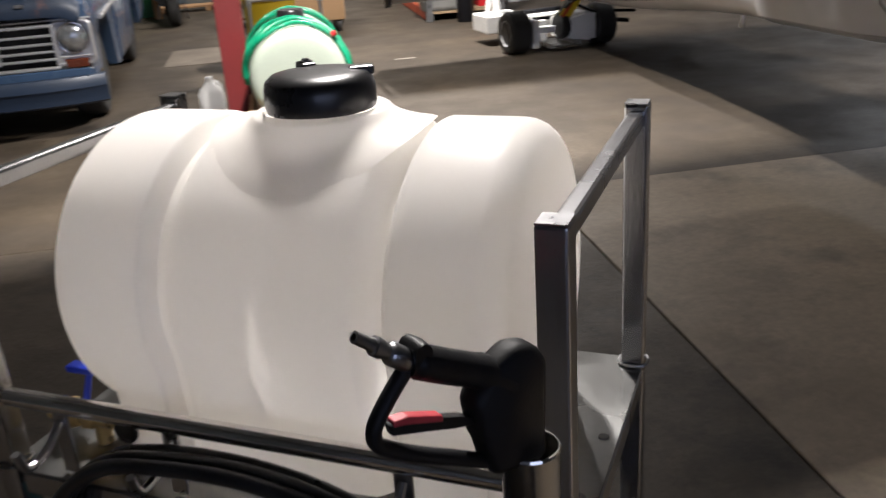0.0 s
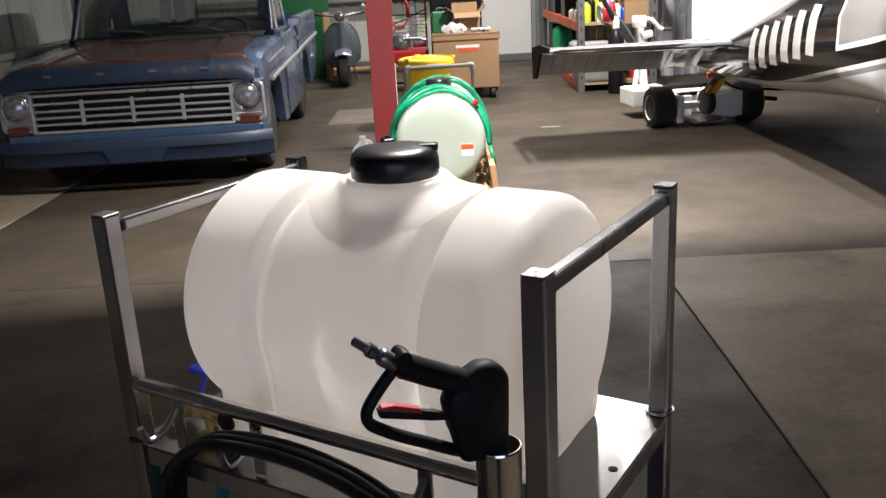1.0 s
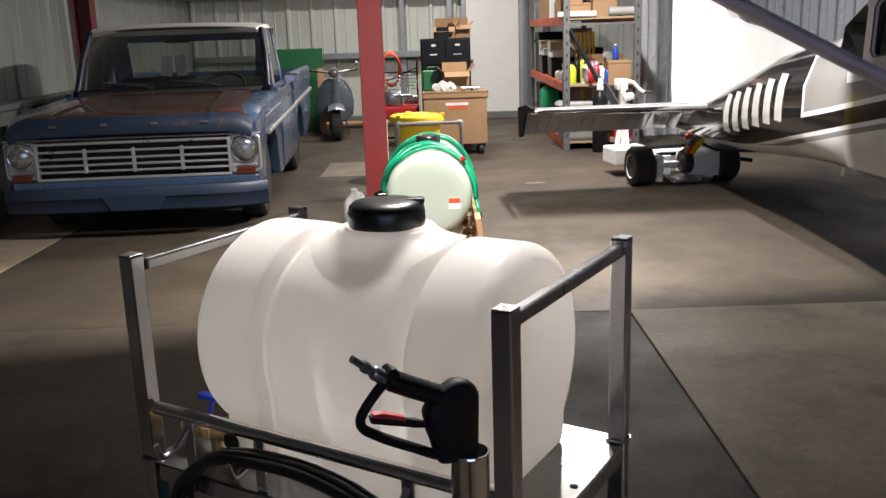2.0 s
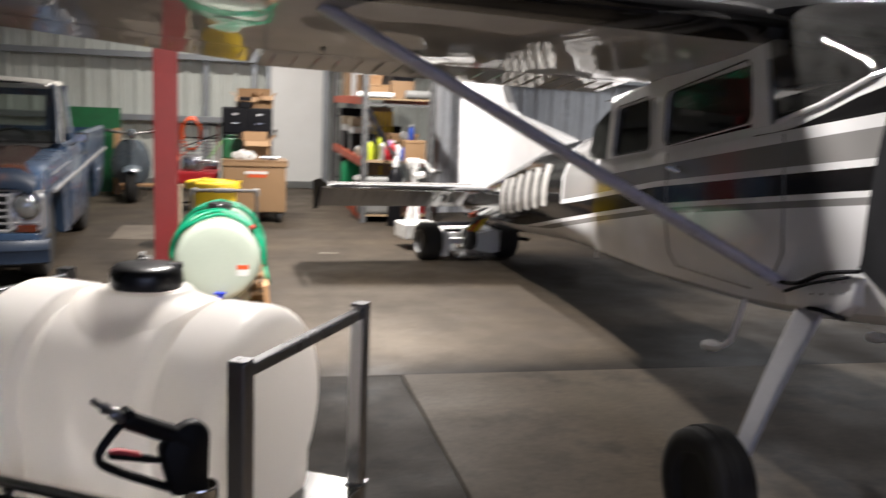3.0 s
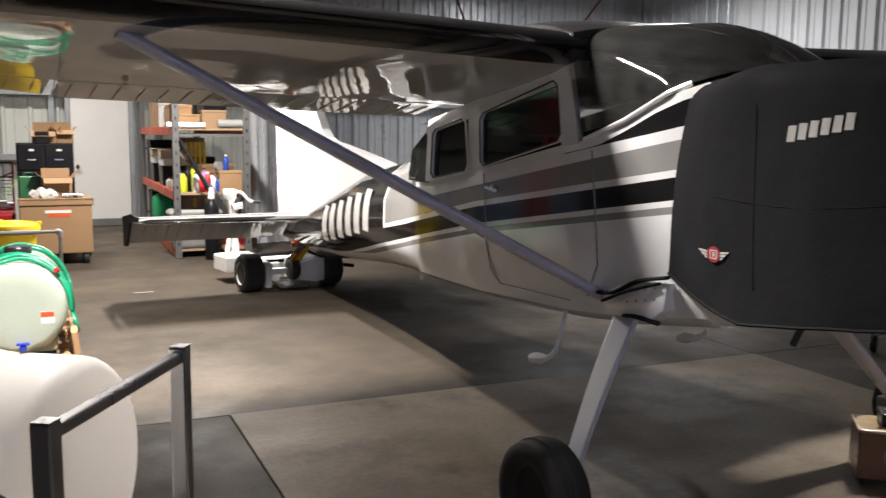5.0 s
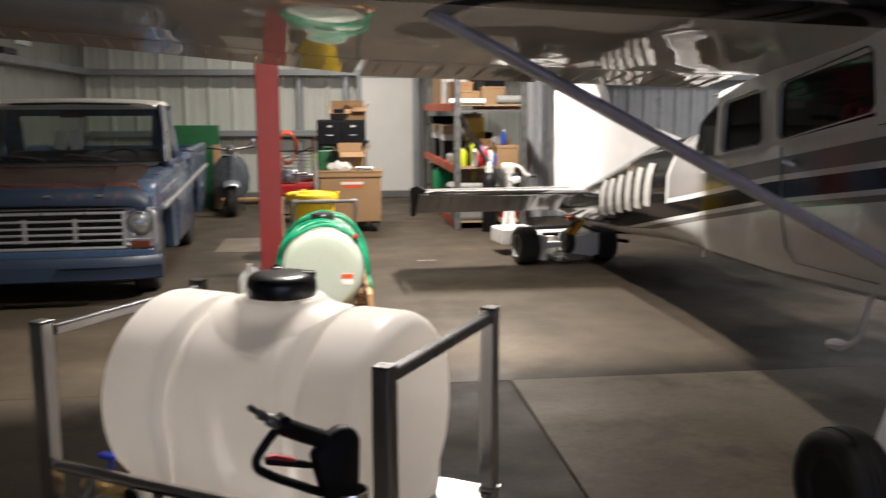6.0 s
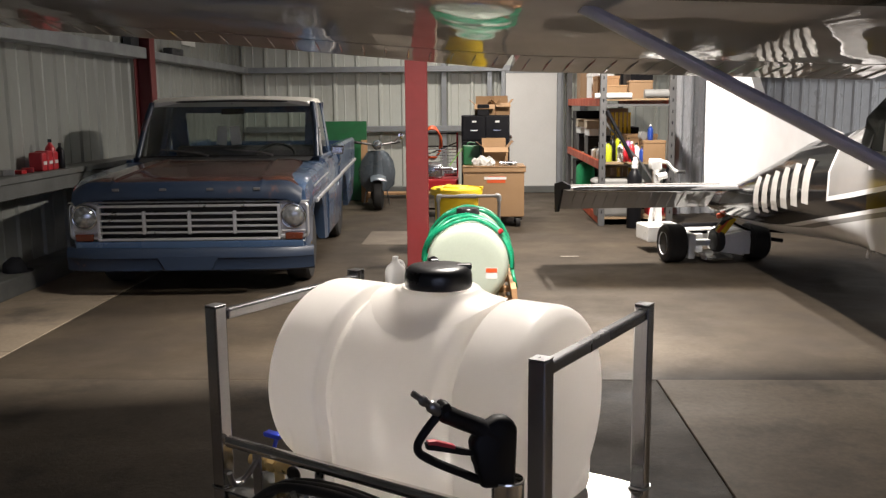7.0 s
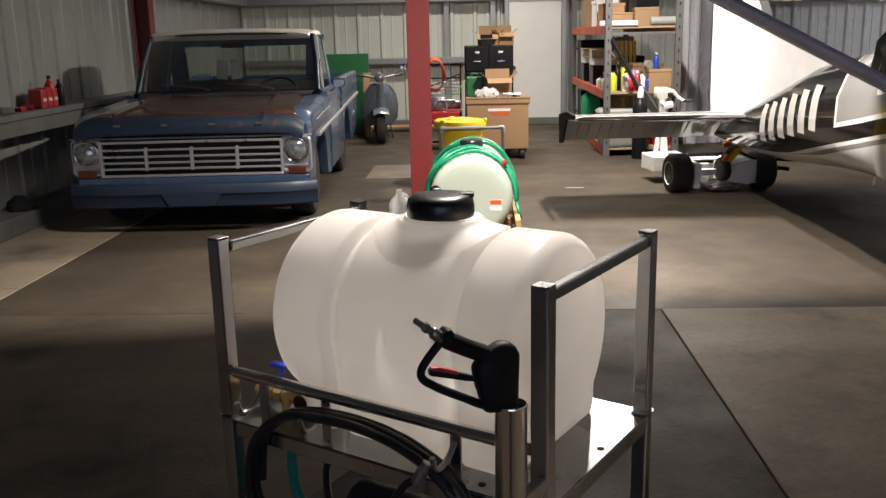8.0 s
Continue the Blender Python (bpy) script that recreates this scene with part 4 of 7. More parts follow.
for a in (2.95,):
    part("belly_drain", rod((-0.1, a, 0.62), (-0.1, a + 0.03, 0.53), 0.012, 6), M_AWHITE, plane)

# ---- the sprayer cart ----
M_ALU = surface("brushed_aluminium", (0.47, 0.47, 0.48), (0.36, 0.36, 0.37), scale=3, fine=120, rough=0.24, metal=0.95, bump=0.04, stretch=(1, 1, 0.15), rough_var=0.1)
M_ALU_SHEET = surface("aluminium_sheet", (0.25, 0.25, 0.245), (0.2, 0.2, 0.195), scale=2.2, fine=70, rough=0.28, metal=0.9, bump=0.05, spots=(0.33, 0.33, 0.34), spot_scale=4, spot_edge=(0.6, 0.75))
M_POLY = surface("white_polythene", (0.975, 0.95, 0.915), (0.965, 0.94, 0.90), scale=3, fine=90, rough=0.42, bump=0.02, speck=0.04, spec=0.2, thin=0.5, rough_var=0.06)
M_LID = surface("black_plastic", (0.013, 0.013, 0.014), (0.02, 0.02, 0.021), scale=5, fine=120, rough=0.3, bump=0.04, rough_var=0.08)
M_GUN = surface("black_nylon", (0.007, 0.007, 0.008), (0.011, 0.011, 0.012), scale=9, fine=200, rough=0.5, bump=0.1, spec=0.25)
M_TRIGGER = surface("red_trigger", (0.62, 0.05, 0.07), scale=9, rough=0.4, bump=0.05)
M_BRASS = surface("brass", (0.72, 0.52, 0.22), (0.6, 0.43, 0.18), scale=14, rough=0.34, metal=0.7, bump=0.05)
M_BLUE = surface("blue_plastic", (0.02, 0.05, 0.55), scale=9, rough=0.4, bump=0.05)
M_STAINLESS = surface("stainless_tube", (0.8, 0.78, 0.75), (0.72, 0.7, 0.67), scale=5, rough=0.11, metal=0.97, bump=0.01, stretch=(1, 1, 0.1), rough_var=0.05)
M_HOSE = surface("black_hose", (0.012, 0.012, 0.013), (0.02, 0.02, 0.02), scale=10, rough=0.35, bump=0.05)
M_TEAL = surface("teal_hose", (0.02, 0.22, 0.19), scale=10, rough=0.4, bump=0.05)
M_PUMP = surface("pump_housing", (0.03, 0.035, 0.06), (0.05, 0.05, 0.06), scale=10, rough=0.5, metal=0.3)

CX, CY, CYAW = 0.024, 2.236, -31.2
cart = thing("sprayer_cart", "bare aluminium tube frame cart with a sheet deck", "cart", CX, CY, 0, CYAW)
PX, PY, DECK = 0.461, 0.288, 0.56


def square_tube(w, z0, z1, wall=0.003):
    """A hollow square post with rounded corners."""
    return bevelled(box(-w / 2, -w / 2, z0, w / 2, w / 2, z1), 0.004, 2)


for x in (-PX - 0.012, PX):
    for y in (-PY, PY):
        post_ob = part("post", moved(square_tube(0.04, 0.0, 1.05), pose(x, y, 0)), M_ALU, cart, "square aluminium tube post")
        part("end_cap", box(x - 0.0195, y - 0.0195, 1.05, x + 0.0195, y + 0.0195, 1.053, 0.001, 1), M_STEEL, post_ob)
        part("weld", tube(smooth_path([(x + 0.021 * i, y + 0.021 * j, DECK + 0.004) for i, j in ((-1, -1), (1, -1), (1, 1), (-1, 1))], 3, True), 0.003, 6, True), M_STEEL, post_ob)
for x in (-PX, PX):
    part("side_rail", bevelled(box(x - 0.014, -PY + 0.02, 1.012, x + 0.014, PY - 0.02, 1.040), 0.006, 2), M_ALU, cart)
    part("deck_bearer", box(x - 0.02, -PY + 0.021, DECK - 0.045, x + 0.02, PY - 0.021, DECK - 0.003, 0.003, 1), M_ALU, cart)
part("front_rail", rod((-PX + 0.02, -PY - 0.004, 0.692), (PX - 0.02, -PY - 0.004, 0.692), 0.0155, 20), M_STAINLESS, cart, "bright round steel rail", 60)
for y in (-PY, PY):
    part("deck_bearer", box(-PX + 0.021, y - 0.02, DECK - 0.045, PX - 0.021, y + 0.02, DECK - 0.003, 0.003, 1), M_ALU, cart)
part("deck", box(-PX - 0.018, -PY - 0.018, DECK - 0.003, PX + 0.018, PY + 0.018, DECK, 0.001, 1), M_ALU_SHEET, cart, "dull aluminium sheet deck")
part("low_shelf", box(-PX + 0.02, -PY + 0.02, 0.2, PX - 0.02, PY - 0.02, 0.212), M_ALU_SHEET, cart)
for x, y in ((0.455, 0.03), (-0.43, 0.03), (0.3, -0.27)):
    part("deck_hole", lathe([(0.001, 0.0), (0.009, 0.0), (0.009, 0.0012), (0.001, 0.0012)], 12, pose(x, y, DECK)), M_RUBBER, cart)
# hose hooks on the front rail
for x in (-0.345, -0.135, 0.245):
    part("hose_hook", joined(beam((x, -0.29, 0.565), (x, -0.29, 0.68), 0.028, 0.006, 0.001), tube(smooth_path([(x, -0.293, 0.66), (x, -0.33, 0.63), (x, -0.37, 0.625), (x, -0.385, 0.66)], 5), 0.007, 8)), M_STEEL, cart, "steel hose hook")
# the tube that holds the spray gun
TX, TY = 0.467, -0.435
part("gun_holder", lathe([(0.029, 0.33), (0.0315, 0.33), (0.0315, 0.849), (0.0325, 0.851), (0.0315, 0.854), (0.0295, 0.854), (0.029, 0.851), (0.029, 0.35)], 32, pose(TX, TY, 0)), M_STAINLESS, cart, "polished stainless holder tube", 40)
for z in (0.40, 0.60):
    part("holder_bracket", box(TX - 0.012, TY + 0.028, z, TX + 0.012, -PY - 0.018, z + 0.04, 0.002, 1), M_STEEL, cart)

tank = thing("water_tank", "white ribbed plastic tank with a black lid, on the cart", "tank", CX, CY, DECK, CYAW)
R, ZC, TC, HL = 0.2575, 0.27, 0.012, 0.367
rings = []
half_xs = [0.04, 0.08, 0.12, 0.16, 0.2, 0.24, 0.28, 0.32, 0.36, 0.372, 0.385, 0.4, 0.415, 0.445, 0.475, 0.49, 0.505, 0.518, 0.53, 0.6, 0.7, 0.76, 0.775, 0.8, 0.86, 0.89, 0.905, 0.925, 0.94, 0.965, 0.985, 0.997, 1.0]
xs = [-u for u in reversed(half_xs)] + [0.0] + [u + 0.045 if 0.33 < u < 0.54 else u for u in half_xs if not 0.53 < u < 0.605] + [0.62]
xs.sort()
for u in xs:
    e = abs(u)
    e = e - 0.045 if 0.3 < u < 0.62 else e
    r = R * curve([(0, 1), (0.32, 1.0), (0.36, 0.99), (0.385, 0.96), (0.415, 0.905), (0.445, 0.88), (0.475, 0.882), (0.49, 0.915), (0.505, 0.965), (0.518, 0.992), (0.53, 1.0), (0.86, 1.0), (0.905, 0.992), (0.94, 0.97), (0.965, 0.94), (0.985, 0.9), (0.997, 0.85), (1, 0.78)], e)
    ring = []
    for k in range(64):
        q = 2 * math.pi * k / 64
        y, z = r * math.sin(q), ZC - r * math.cos(q)
        low = min(q, 2 * math.pi - q) / radians(72)
        if -0.77 < u < 0.91 and low < 1:
            # the drum runs down into a broad moulded foot
            side, out, rise = (1 if y >= 0 else -1), r * math.sin(radians(72)), ZC - r * math.cos(radians(72))
            up = max(0.0, low * 2 - 1)
            y, z = side * out * (0.94 * min(1.0, low * 2) + 0.06 * up), 0.001 + (rise - 0.001) * up
        ring.append((TC + HL * u, y, z))
    rings.append(ring)
LX, LY = 0.033, -0.012
shell = loft(rings)
# the filler opening under the neck
bmesh.ops.delete(shell, geom=[f for f in shell.faces if all(v.co.z > ZC and math.hypot(v.co.x - LX, v.co.y - LY) < 0.12 for v in f.verts)], context="FACES")
part("tank_body", shell, M_POLY, tank, "white moulded polythene drum", 50)
rows = []
for r, lift in ((0.175, None), (0.165, 0.015), (0.152, 0.06), (0.14, 0.13), (0.13, 0.23), (0.121, 0.36), (0.114, 0.52), (0.109, 0.70), (0.106, 0.88), (0.103, 0.97), (0.098, 1.0), (0.09, 1.1)):
    ring = []
    for k in range(56):
        q = 2 * math.pi * k / 56
        x, y = LX + r * math.cos(q), LY + r * math.sin(q)
        skin = ZC + math.sqrt(R * R - y * y)
        ring.append((x, y, skin - 0.002 if lift is None else skin + (0.545 - skin) * lift))
    rows.append(ring)
part("neck", loft(rows, caps=False), M_POLY, tank, "", 60)
lid = part("lid", lathe([(0.078, 0.545), (0.083, 0.546), (0.085, 0.555), (0.0845, 0.577), (0.081, 0.590), (0.072, 0.598), (0.054, 0.601), (0.03, 0.603), (0.001, 0.604)], 48, pose(LX, LY, 0)), M_LID, tank, "black screw lid", 45)
part("lid_grip", box(-0.012, 0.045, 0.590, 0.012, 0.084, 0.604, 0.004), M_LID, lid).matrix_basis = pose(LX, LY, 0, 0, 0, -60)
part("lid_grip", box(-0.012, 0.045, 0.590, 0.012, 0.084, 0.606, 0.004), M_LID, lid).matrix_basis = pose(LX, LY, 0, 0, 0, 45)
part("lid_vent", joined(lathe([(0.001, 0.608), (0.01, 0.608), (0.012, 0.602), (0.012, 0.595), (0.001, 0.595)], 14, pose(LX - 0.045, LY + 0.045, 0)), rod((LX - 0.045, LY + 0.045, 0.60), (LX - 0.045, LY + 0.045, 0.611), 0.006, 8)), M_LID, lid)
part("outlet", joined(rod((-0.27, -0.16, 0.06), (-0.27, -0.24, 0.06), 0.022, 14), rod((-0.27, -0.2, 0.03), (-0.27, -0.2, 0.05), 0.015, 10)), M_LID, tank)

# brass valve and pump on the cart
valve = thing("ball_valve", "brass ball valve with a blue lever handle, fixed on the deck", "valve", CX, CY, DECK, CYAW)
part("valve_body", joined(rod((-0.455, -0.20, 0.05), (-0.30, -0.2, 0.05), 0.017, 14), lathe([(0.001, -0.026), (0.02, -0.022), (0.028, 0), (0.02, 0.022), (0.001, 0.026)], 18, pose(-0.415, -0.2, 0.05, 0, 90, 0)), rod((-0.355, -0.2, 0.002), (-0.355, -0.2, 0.05), 0.014, 12), lathe([(0.02, -0.012), (0.024, -0.01), (0.024, 0.01), (0.02, 0.012)], 6, pose(-0.37, -0.2, 0.05, 0, 90, 0))), M_BRASS, valve, "brass valve body", 40)
part("lever", joined(rod((-0.40, -0.185, 0.05), (-0.41, -0.15, 0.10), 0.006, 8), bevelled(box(-0.455, -0.158, 0.098, -0.395, -0.132, 0.112), 0.004, 2)), M_BLUE, valve, "blue lever handle")
part("elbow", joined(tube(smooth_path([(-0.30, -0.2, 0.05), (-0.27, -0.2, 0.055), (-0.255, -0.2, 0.07), (-0.25, -0.2, 0.11)], 4), 0.019, 12)), M_BRASS, valve, "", 50)
pump = thing("transfer_pump", "dark electric pump with hoses under the cart deck", "pump", CX, CY, 0.212, CYAW)
part("motor", lathe([(0.001, -0.13), (0.06, -0.13), (0.068, -0.12), (0.068, 0.1), (0.05, 0.12), (0.001, 0.12)], 24, pose(-0.06, -0.12, 0.09, 0, 90, 0)), M_PUMP, pump, "", 40)
part("pump_head", box(0.06, -0.19, 0.005, 0.17, -0.05, 0.17, 0.02), M_BLUE, pump, "dark blue pump head")
part("pump_foot", box(-0.17, -0.18, 0.0, 0.05, -0.06, 0.03, 0.004, 1), M_RUBBER, pump)
part("suction_hose", tube(smooth_path([(-0.33, -0.2, 0.30), (-0.35, -0.2, 0.2), (-0.34, -0.18, 0.08), (-0.25, -0.16, 0.04), (-0.15, -0.14, 0.05)], 6), 0.014, 10), M_TEAL, pump, "teal suction hose", 60)
part("pressure_hose", tube(smooth_path([(0.15, -0.15, 0.17), (0.1, -0.22, 0.27), (-0.05, -0.24, 0.29), (-0.2, -0.22, 0.25), (-0.22, -0.2, 0.1)], 6), 0.01, 10), M_HOSE, pump, "", 60)

# coiled hose on the hooks
hose = thing("hose_coil", "black rubber pressure hose coiled on the cart's front hooks", "hose", CX, CY, 0, CYAW)
coil = []
random.seed(5)
for n in range(3):
    d, e = random.uniform(-0.012, 0.012), random.uniform(-0.014, 0.012)
    yy = -0.316 - 0.02 * n
    coil += [(-0.345 - d, yy, 0.42), (-0.325, yy, 0.545), (-0.235, yy, 0.625 + e * 0.5), (-0.13, yy, 0.655 + e * 0.3), (0.02, yy, 0.655 + e), (0.16, yy, 0.628 + e), (0.27 + d, yy, 0.565), (0.315 + d, yy, 0.43), (0.27, yy, 0.25 + e), (0.05, yy - 0.004, 0.16 + e), (-0.19, yy - 0.007, 0.19 + e), (-0.31 - d, yy - 0.01, 0.29)]
part("hose_line", tube(smooth_path(coil, 5), 0.0125, 8), M_HOSE, hose, "", 60)
part("hose_tail", tube(smooth_path([(0.205, -0.372, 0.60), (0.17, -0.385, 0.575), (0.13, -0.385, 0.51), (0.12, -0.38, 0.40), (0.16, -0.37, 0.25)], 6), 0.009, 8), M_HOSE, hose, "", 60)
part("hose_coupling", joined(lathe([(0.012, 0), (0.014, 0.004), (0.014, 0.035), (0.011, 0.04), (0.011, 0.055), (0.001, 0.056)], 12, pose(0.195, -0.378, 0.585, -15, 25, 0))), M_STEEL, hose, "steel quick coupling")

# spray gun: upright plane through the holder, leaning out over the rail
gun = thing("spray_gun", "black spray gun with a red trigger, in the holder tube", "spray gun", 0.196, 1.622, 0, math.degrees(math.atan2(-0.082, -0.176)))
gun.matrix_basis = Matrix.Translation((0, 0, 0.214)) @ gun.matrix_basis @ Matrix.Diagonal((0.73, 0.8, 0.8, 1))


def slim(outline, w, r=0.006):
    """A sheet in the gun's upright plane, w thick."""
    return bevelled(loft([[(h, y, z) for h, z in outline] for y in (-w / 2, w / 2)]), r, 2)


def arm(points, r, flat=1.0):
    return tube(smooth_path([(h, 0, z) for h, z in points], 5), r, 10, flat=flat)


part("grip", joined(arm([(0.0, 0.80), (0.004, 0.84), (0.006, 0.88), (0.012, 0.915)], [0.018] * 3 + [0.02] * 6 + [0.022] * 7), arm([(0.035, 0.80), (0.045, 0.84), (0.06, 0.875), (0.055, 0.905)], 0.018), slim([(-0.018, 0.78), (0.078, 0.79), (0.09, 0.85), (0.108, 0.905), (0.07, 0.945), (0.03, 0.962), (-0.004, 0.955), (-0.024, 0.93)], 0.044, 0.014)), M_GUN, gun, "", 50)
part("barrel", arm([(0.035, 0.908), (0.08, 0.938), (0.13, 0.962), (0.178, 0.986), (0.19, 0.99)], [0.024] * 6 + [0.022] * 10 + [0.019] * 5), M_GUN, gun, "", 50)
part("trigger_guard", joined(arm([(0.188, 0.985), (0.212, 0.963), (0.236, 0.937), (0.247, 0.918), (0.243, 0.90), (0.22, 0.883), (0.18, 0.86), (0.13, 0.835), (0.085, 0.812), (0.05, 0.80)], 0.0105)), M_GUN, gun, "", 60)
part("trigger", joined(slim([(0.228, 0.922), (0.2, 0.92), (0.12, 0.893), (0.095, 0.882), (0.098, 0.872), (0.13, 0.88), (0.225, 0.906)], 0.014, 0.003)), M_GUN, gun)
part("trigger_pad", slim([(0.222, 0.926), (0.2, 0.9245), (0.148, 0.906), (0.148, 0.897), (0.2, 0.914), (0.222, 0.918)], 0.017, 0.002), M_TRIGGER, gun, "red trigger insert")
aim = Matrix.Translation((0.192, 0, 0.992)) @ Matrix.Rotation(radians(53), 4, "Y")
part("coupler", lathe([(0.001, -0.004), (0.0135, -0.004), (0.0145, 0.0), (0.0145, 0.026), (0.012, 0.03), (0.0095, 0.032), (0.0095, 0.04), (0.012, 0.042), (0.012, 0.054), (0.009, 0.056), (0.0075, 0.062), (0.0075, 0.084), (0.005, 0.085), (0.004, 0.07), (0.001, 0.069)], 20, aim), M_STEEL, gun, "steel quick-connect nozzle coupler", 40)
part("swivel", joined(lathe([(0.001, -0.018), (0.013, -0.018), (0.015, 0), (0.013, 0.018), (0.001, 0.018)], 16, pose(0.176, 0, 1.0, 90, 0, 0))), M_GUN, gun, "", 40)
part("stem", rod((0.005, 0, 0.70), (0.005, 0, 0.80), 0.012, 12), M_STEEL, gun)

# ---- the pickup truck ----
M_TBLUE = surface("faded_blue_paint", (0.046, 0.082, 0.15), (0.034, 0.062, 0.115), scale=2.2, fine=40, rough=0.3, bump=0.03, spots=(0.11, 0.045, 0.03), spot_scale=1.6, spot_edge=(0.56, 0.72), coat=0.6)
M_TRUST = surface("rusty_hood_paint", (0.06, 0.027, 0.022), (0.032, 0.02, 0.02), scale=1.8, fine=30, rough=0.15, bump=0.025, spots=(0.17, 0.062, 0.03), spot_scale=2.4, spot_edge=(0.52, 0.72), coat=0.6, rough_var=0.06)
M_TBUMP = surface("blue_bumper_paint", (0.013, 0.025, 0.05), (0.01, 0.02, 0.041), scale=3, rough=0.5, bump=0.05, spots=(0.12, 0.05, 0.035), spot_scale=3, spot_edge=(0.62, 0.74))
M_TWHITE = surface("aged_white_roof", (0.68, 0.66, 0.60), (0.58, 0.56, 0.50), scale=2, rough=0.4, bump=0.03, spots=(0.13, 0.11, 0.1), spot_scale=1.8, spot_edge=(0.64, 0.7))
M_GRILLE = surface("dull_chrome", (0.6, 0.6, 0.6), (0.48, 0.48, 0.48), scale=6, rough=0.36, metal=0.75, bump=0.0, speck=0.1)
M_AMBER = surface("amber_lens", (0.1, 0.024, 0.01), (0.07, 0.018, 0.008), scale=8, rough=0.2, bump=0.03)
M_DARKT = surface("engine_bay_dark", (0.012, 0.012, 0.013), (0.02, 0.02, 0.02), scale=4, rough=0.8)
M_LENS = surface("headlamp_glass", (0.55, 0.57, 0.59), (0.2, 0.21, 0.22), scale=30, fine=80, rough=0.06, metal=0.75, bump=0.15)
M_TRIM = surface("tarnished_trim", (0.2, 0.2, 0.2), (0.14, 0.13, 0.12), scale=8, rough=0.45, metal=0.6)
M_PAPER = surface("white_paper", (0.75, 0.75, 0.72), scale=8, rough=0.8)

truck = thing("pickup_truck", "old blue pickup truck with rusty hood and white roof", "truck", -2.19, 7.12, 0, 3)
# lower body: sections (along, half width, bottom, belt)


# front fenders and cowl sides, cab and box as three lofts
for s in (-1, 1):
    def fender(y, w0, w1, z0, z1):
        return [(s * w0, y, z1 + 0.012), (s * (w1 - 0.06), y, z1 + 0.012), (s * (w1 - 0.02), y, z1 - 0.015), (s * w1, y, z1 - 0.10), (s * w1, y, z1 - 0.19), (s * (w1 - 0.012), y, z1 - 0.21), (s * (w1 - 0.02), y, z0), (s * (w1 - 0.08), y, z0), (s * w0, y, z1 - 0.3)]
    rows = [fender(y, 0.72, w, z0, z1) for y, w, z0, z1 in ((0.10, 0.965, 0.40, 0.865), (0.2, 0.975, 0.40, 0.90), (0.36, 0.985, 0.42, 0.925), (0.44, 0.985, 0.62, 0.93), (0.56, 0.987, 0.73, 0.935), (0.80, 0.99, 0.76, 0.945), (1.04, 0.992, 0.73, 0.955), (1.16, 0.993, 0.62, 0.96), (1.24, 0.994, 0.30, 0.962), (1.50, 0.995, 0.28, 0.975))]
    part("front_fender", loft(rows), M_TBLUE, truck, "faded blue front fender", 40)
    door_rows = [[(s * (w - 0.03), y, 0.28), (s * w, y, 0.32), (s * (w + 0.008), y, 0.62), (s * w, y, 0.80), (s * (w - 0.006), y, 0.815), (s * w, y, 0.93), (s * (w - 0.03), y, 1.005), (s * (w - 0.08), y, 1.015), (s * (w - 0.08), y, 0.30)] for y, w in ((1.505, 0.985), (1.9, 0.99), (2.3, 0.99), (2.60, 0.985))]
    cab_door = part("cab_door", loft(door_rows), M_TBLUE, truck, "blue cab door with worn rusty paint", 40)
    part("door_handle", joined(rod((s * 0.985, 2.42, 0.90), (s * 1.012, 2.42, 0.90), 0.012, 8), box(s * 1.008 - 0.01, 2.36, 0.885, s * 1.008 + 0.01, 2.52, 0.912, 0.006)), M_CHROME, cab_door, "chrome door handle")
    if s > 0:
        part("wing_mirror", joined(tube(smooth_path([(s * 0.97, 1.72, 1.0), (s * 1.02, 1.70, 1.03), (s * 1.05, 1.70, 1.07)], 4), 0.009, 8), bevelled(box(s * 1.06 - 0.06, 1.68, 1.04, s * 1.06 + 0.06, 1.71, 1.12), 0.012)), M_CHROME, truck, "chrome wing mirror")
    trim = [(0.5, 0.742), (0.9, 0.756), (1.5, 0.772), (2.6, 0.79), (2.7, 0.80), (4.68, 0.83)]
    part("side_moulding", tube([(s * (0.996 if y < 1.2 else 1.0), y, z) for y, z in trim], 0.014, 8, flat=1.3), M_GRILLE, truck, "bright side moulding")
    part("upper_moulding", tube([(s * 0.992, y, z) for y, z in ((0.4, 0.86), (0.9, 0.875), (1.45, 0.885))], 0.006, 6), M_GRILLE, truck)
    # box side
    rows = []
    for y, z0 in ((2.66, 0.30), (2.8, 0.30), (2.98, 0.32), (3.06, 0.56), (3.2, 0.70), (3.44, 0.74), (3.68, 0.70), (3.82, 0.56), (3.9, 0.32), (4.3, 0.34), (4.68, 0.40)):
        rows.append([(s * 0.88, y, 1.08), (s * 0.96, y, 1.095), (s * 0.99, y, 1.07), (s * 0.995, y, 0.85), (s * 0.985, y, 0.83), (s * 0.992, y, 0.78), (s * 0.96, y, z0), (s * 0.90, y, z0), (s * 0.88, y, 0.80)])
    part("box_side", loft(rows), M_TBLUE, truck, "blue load-box side", 40)
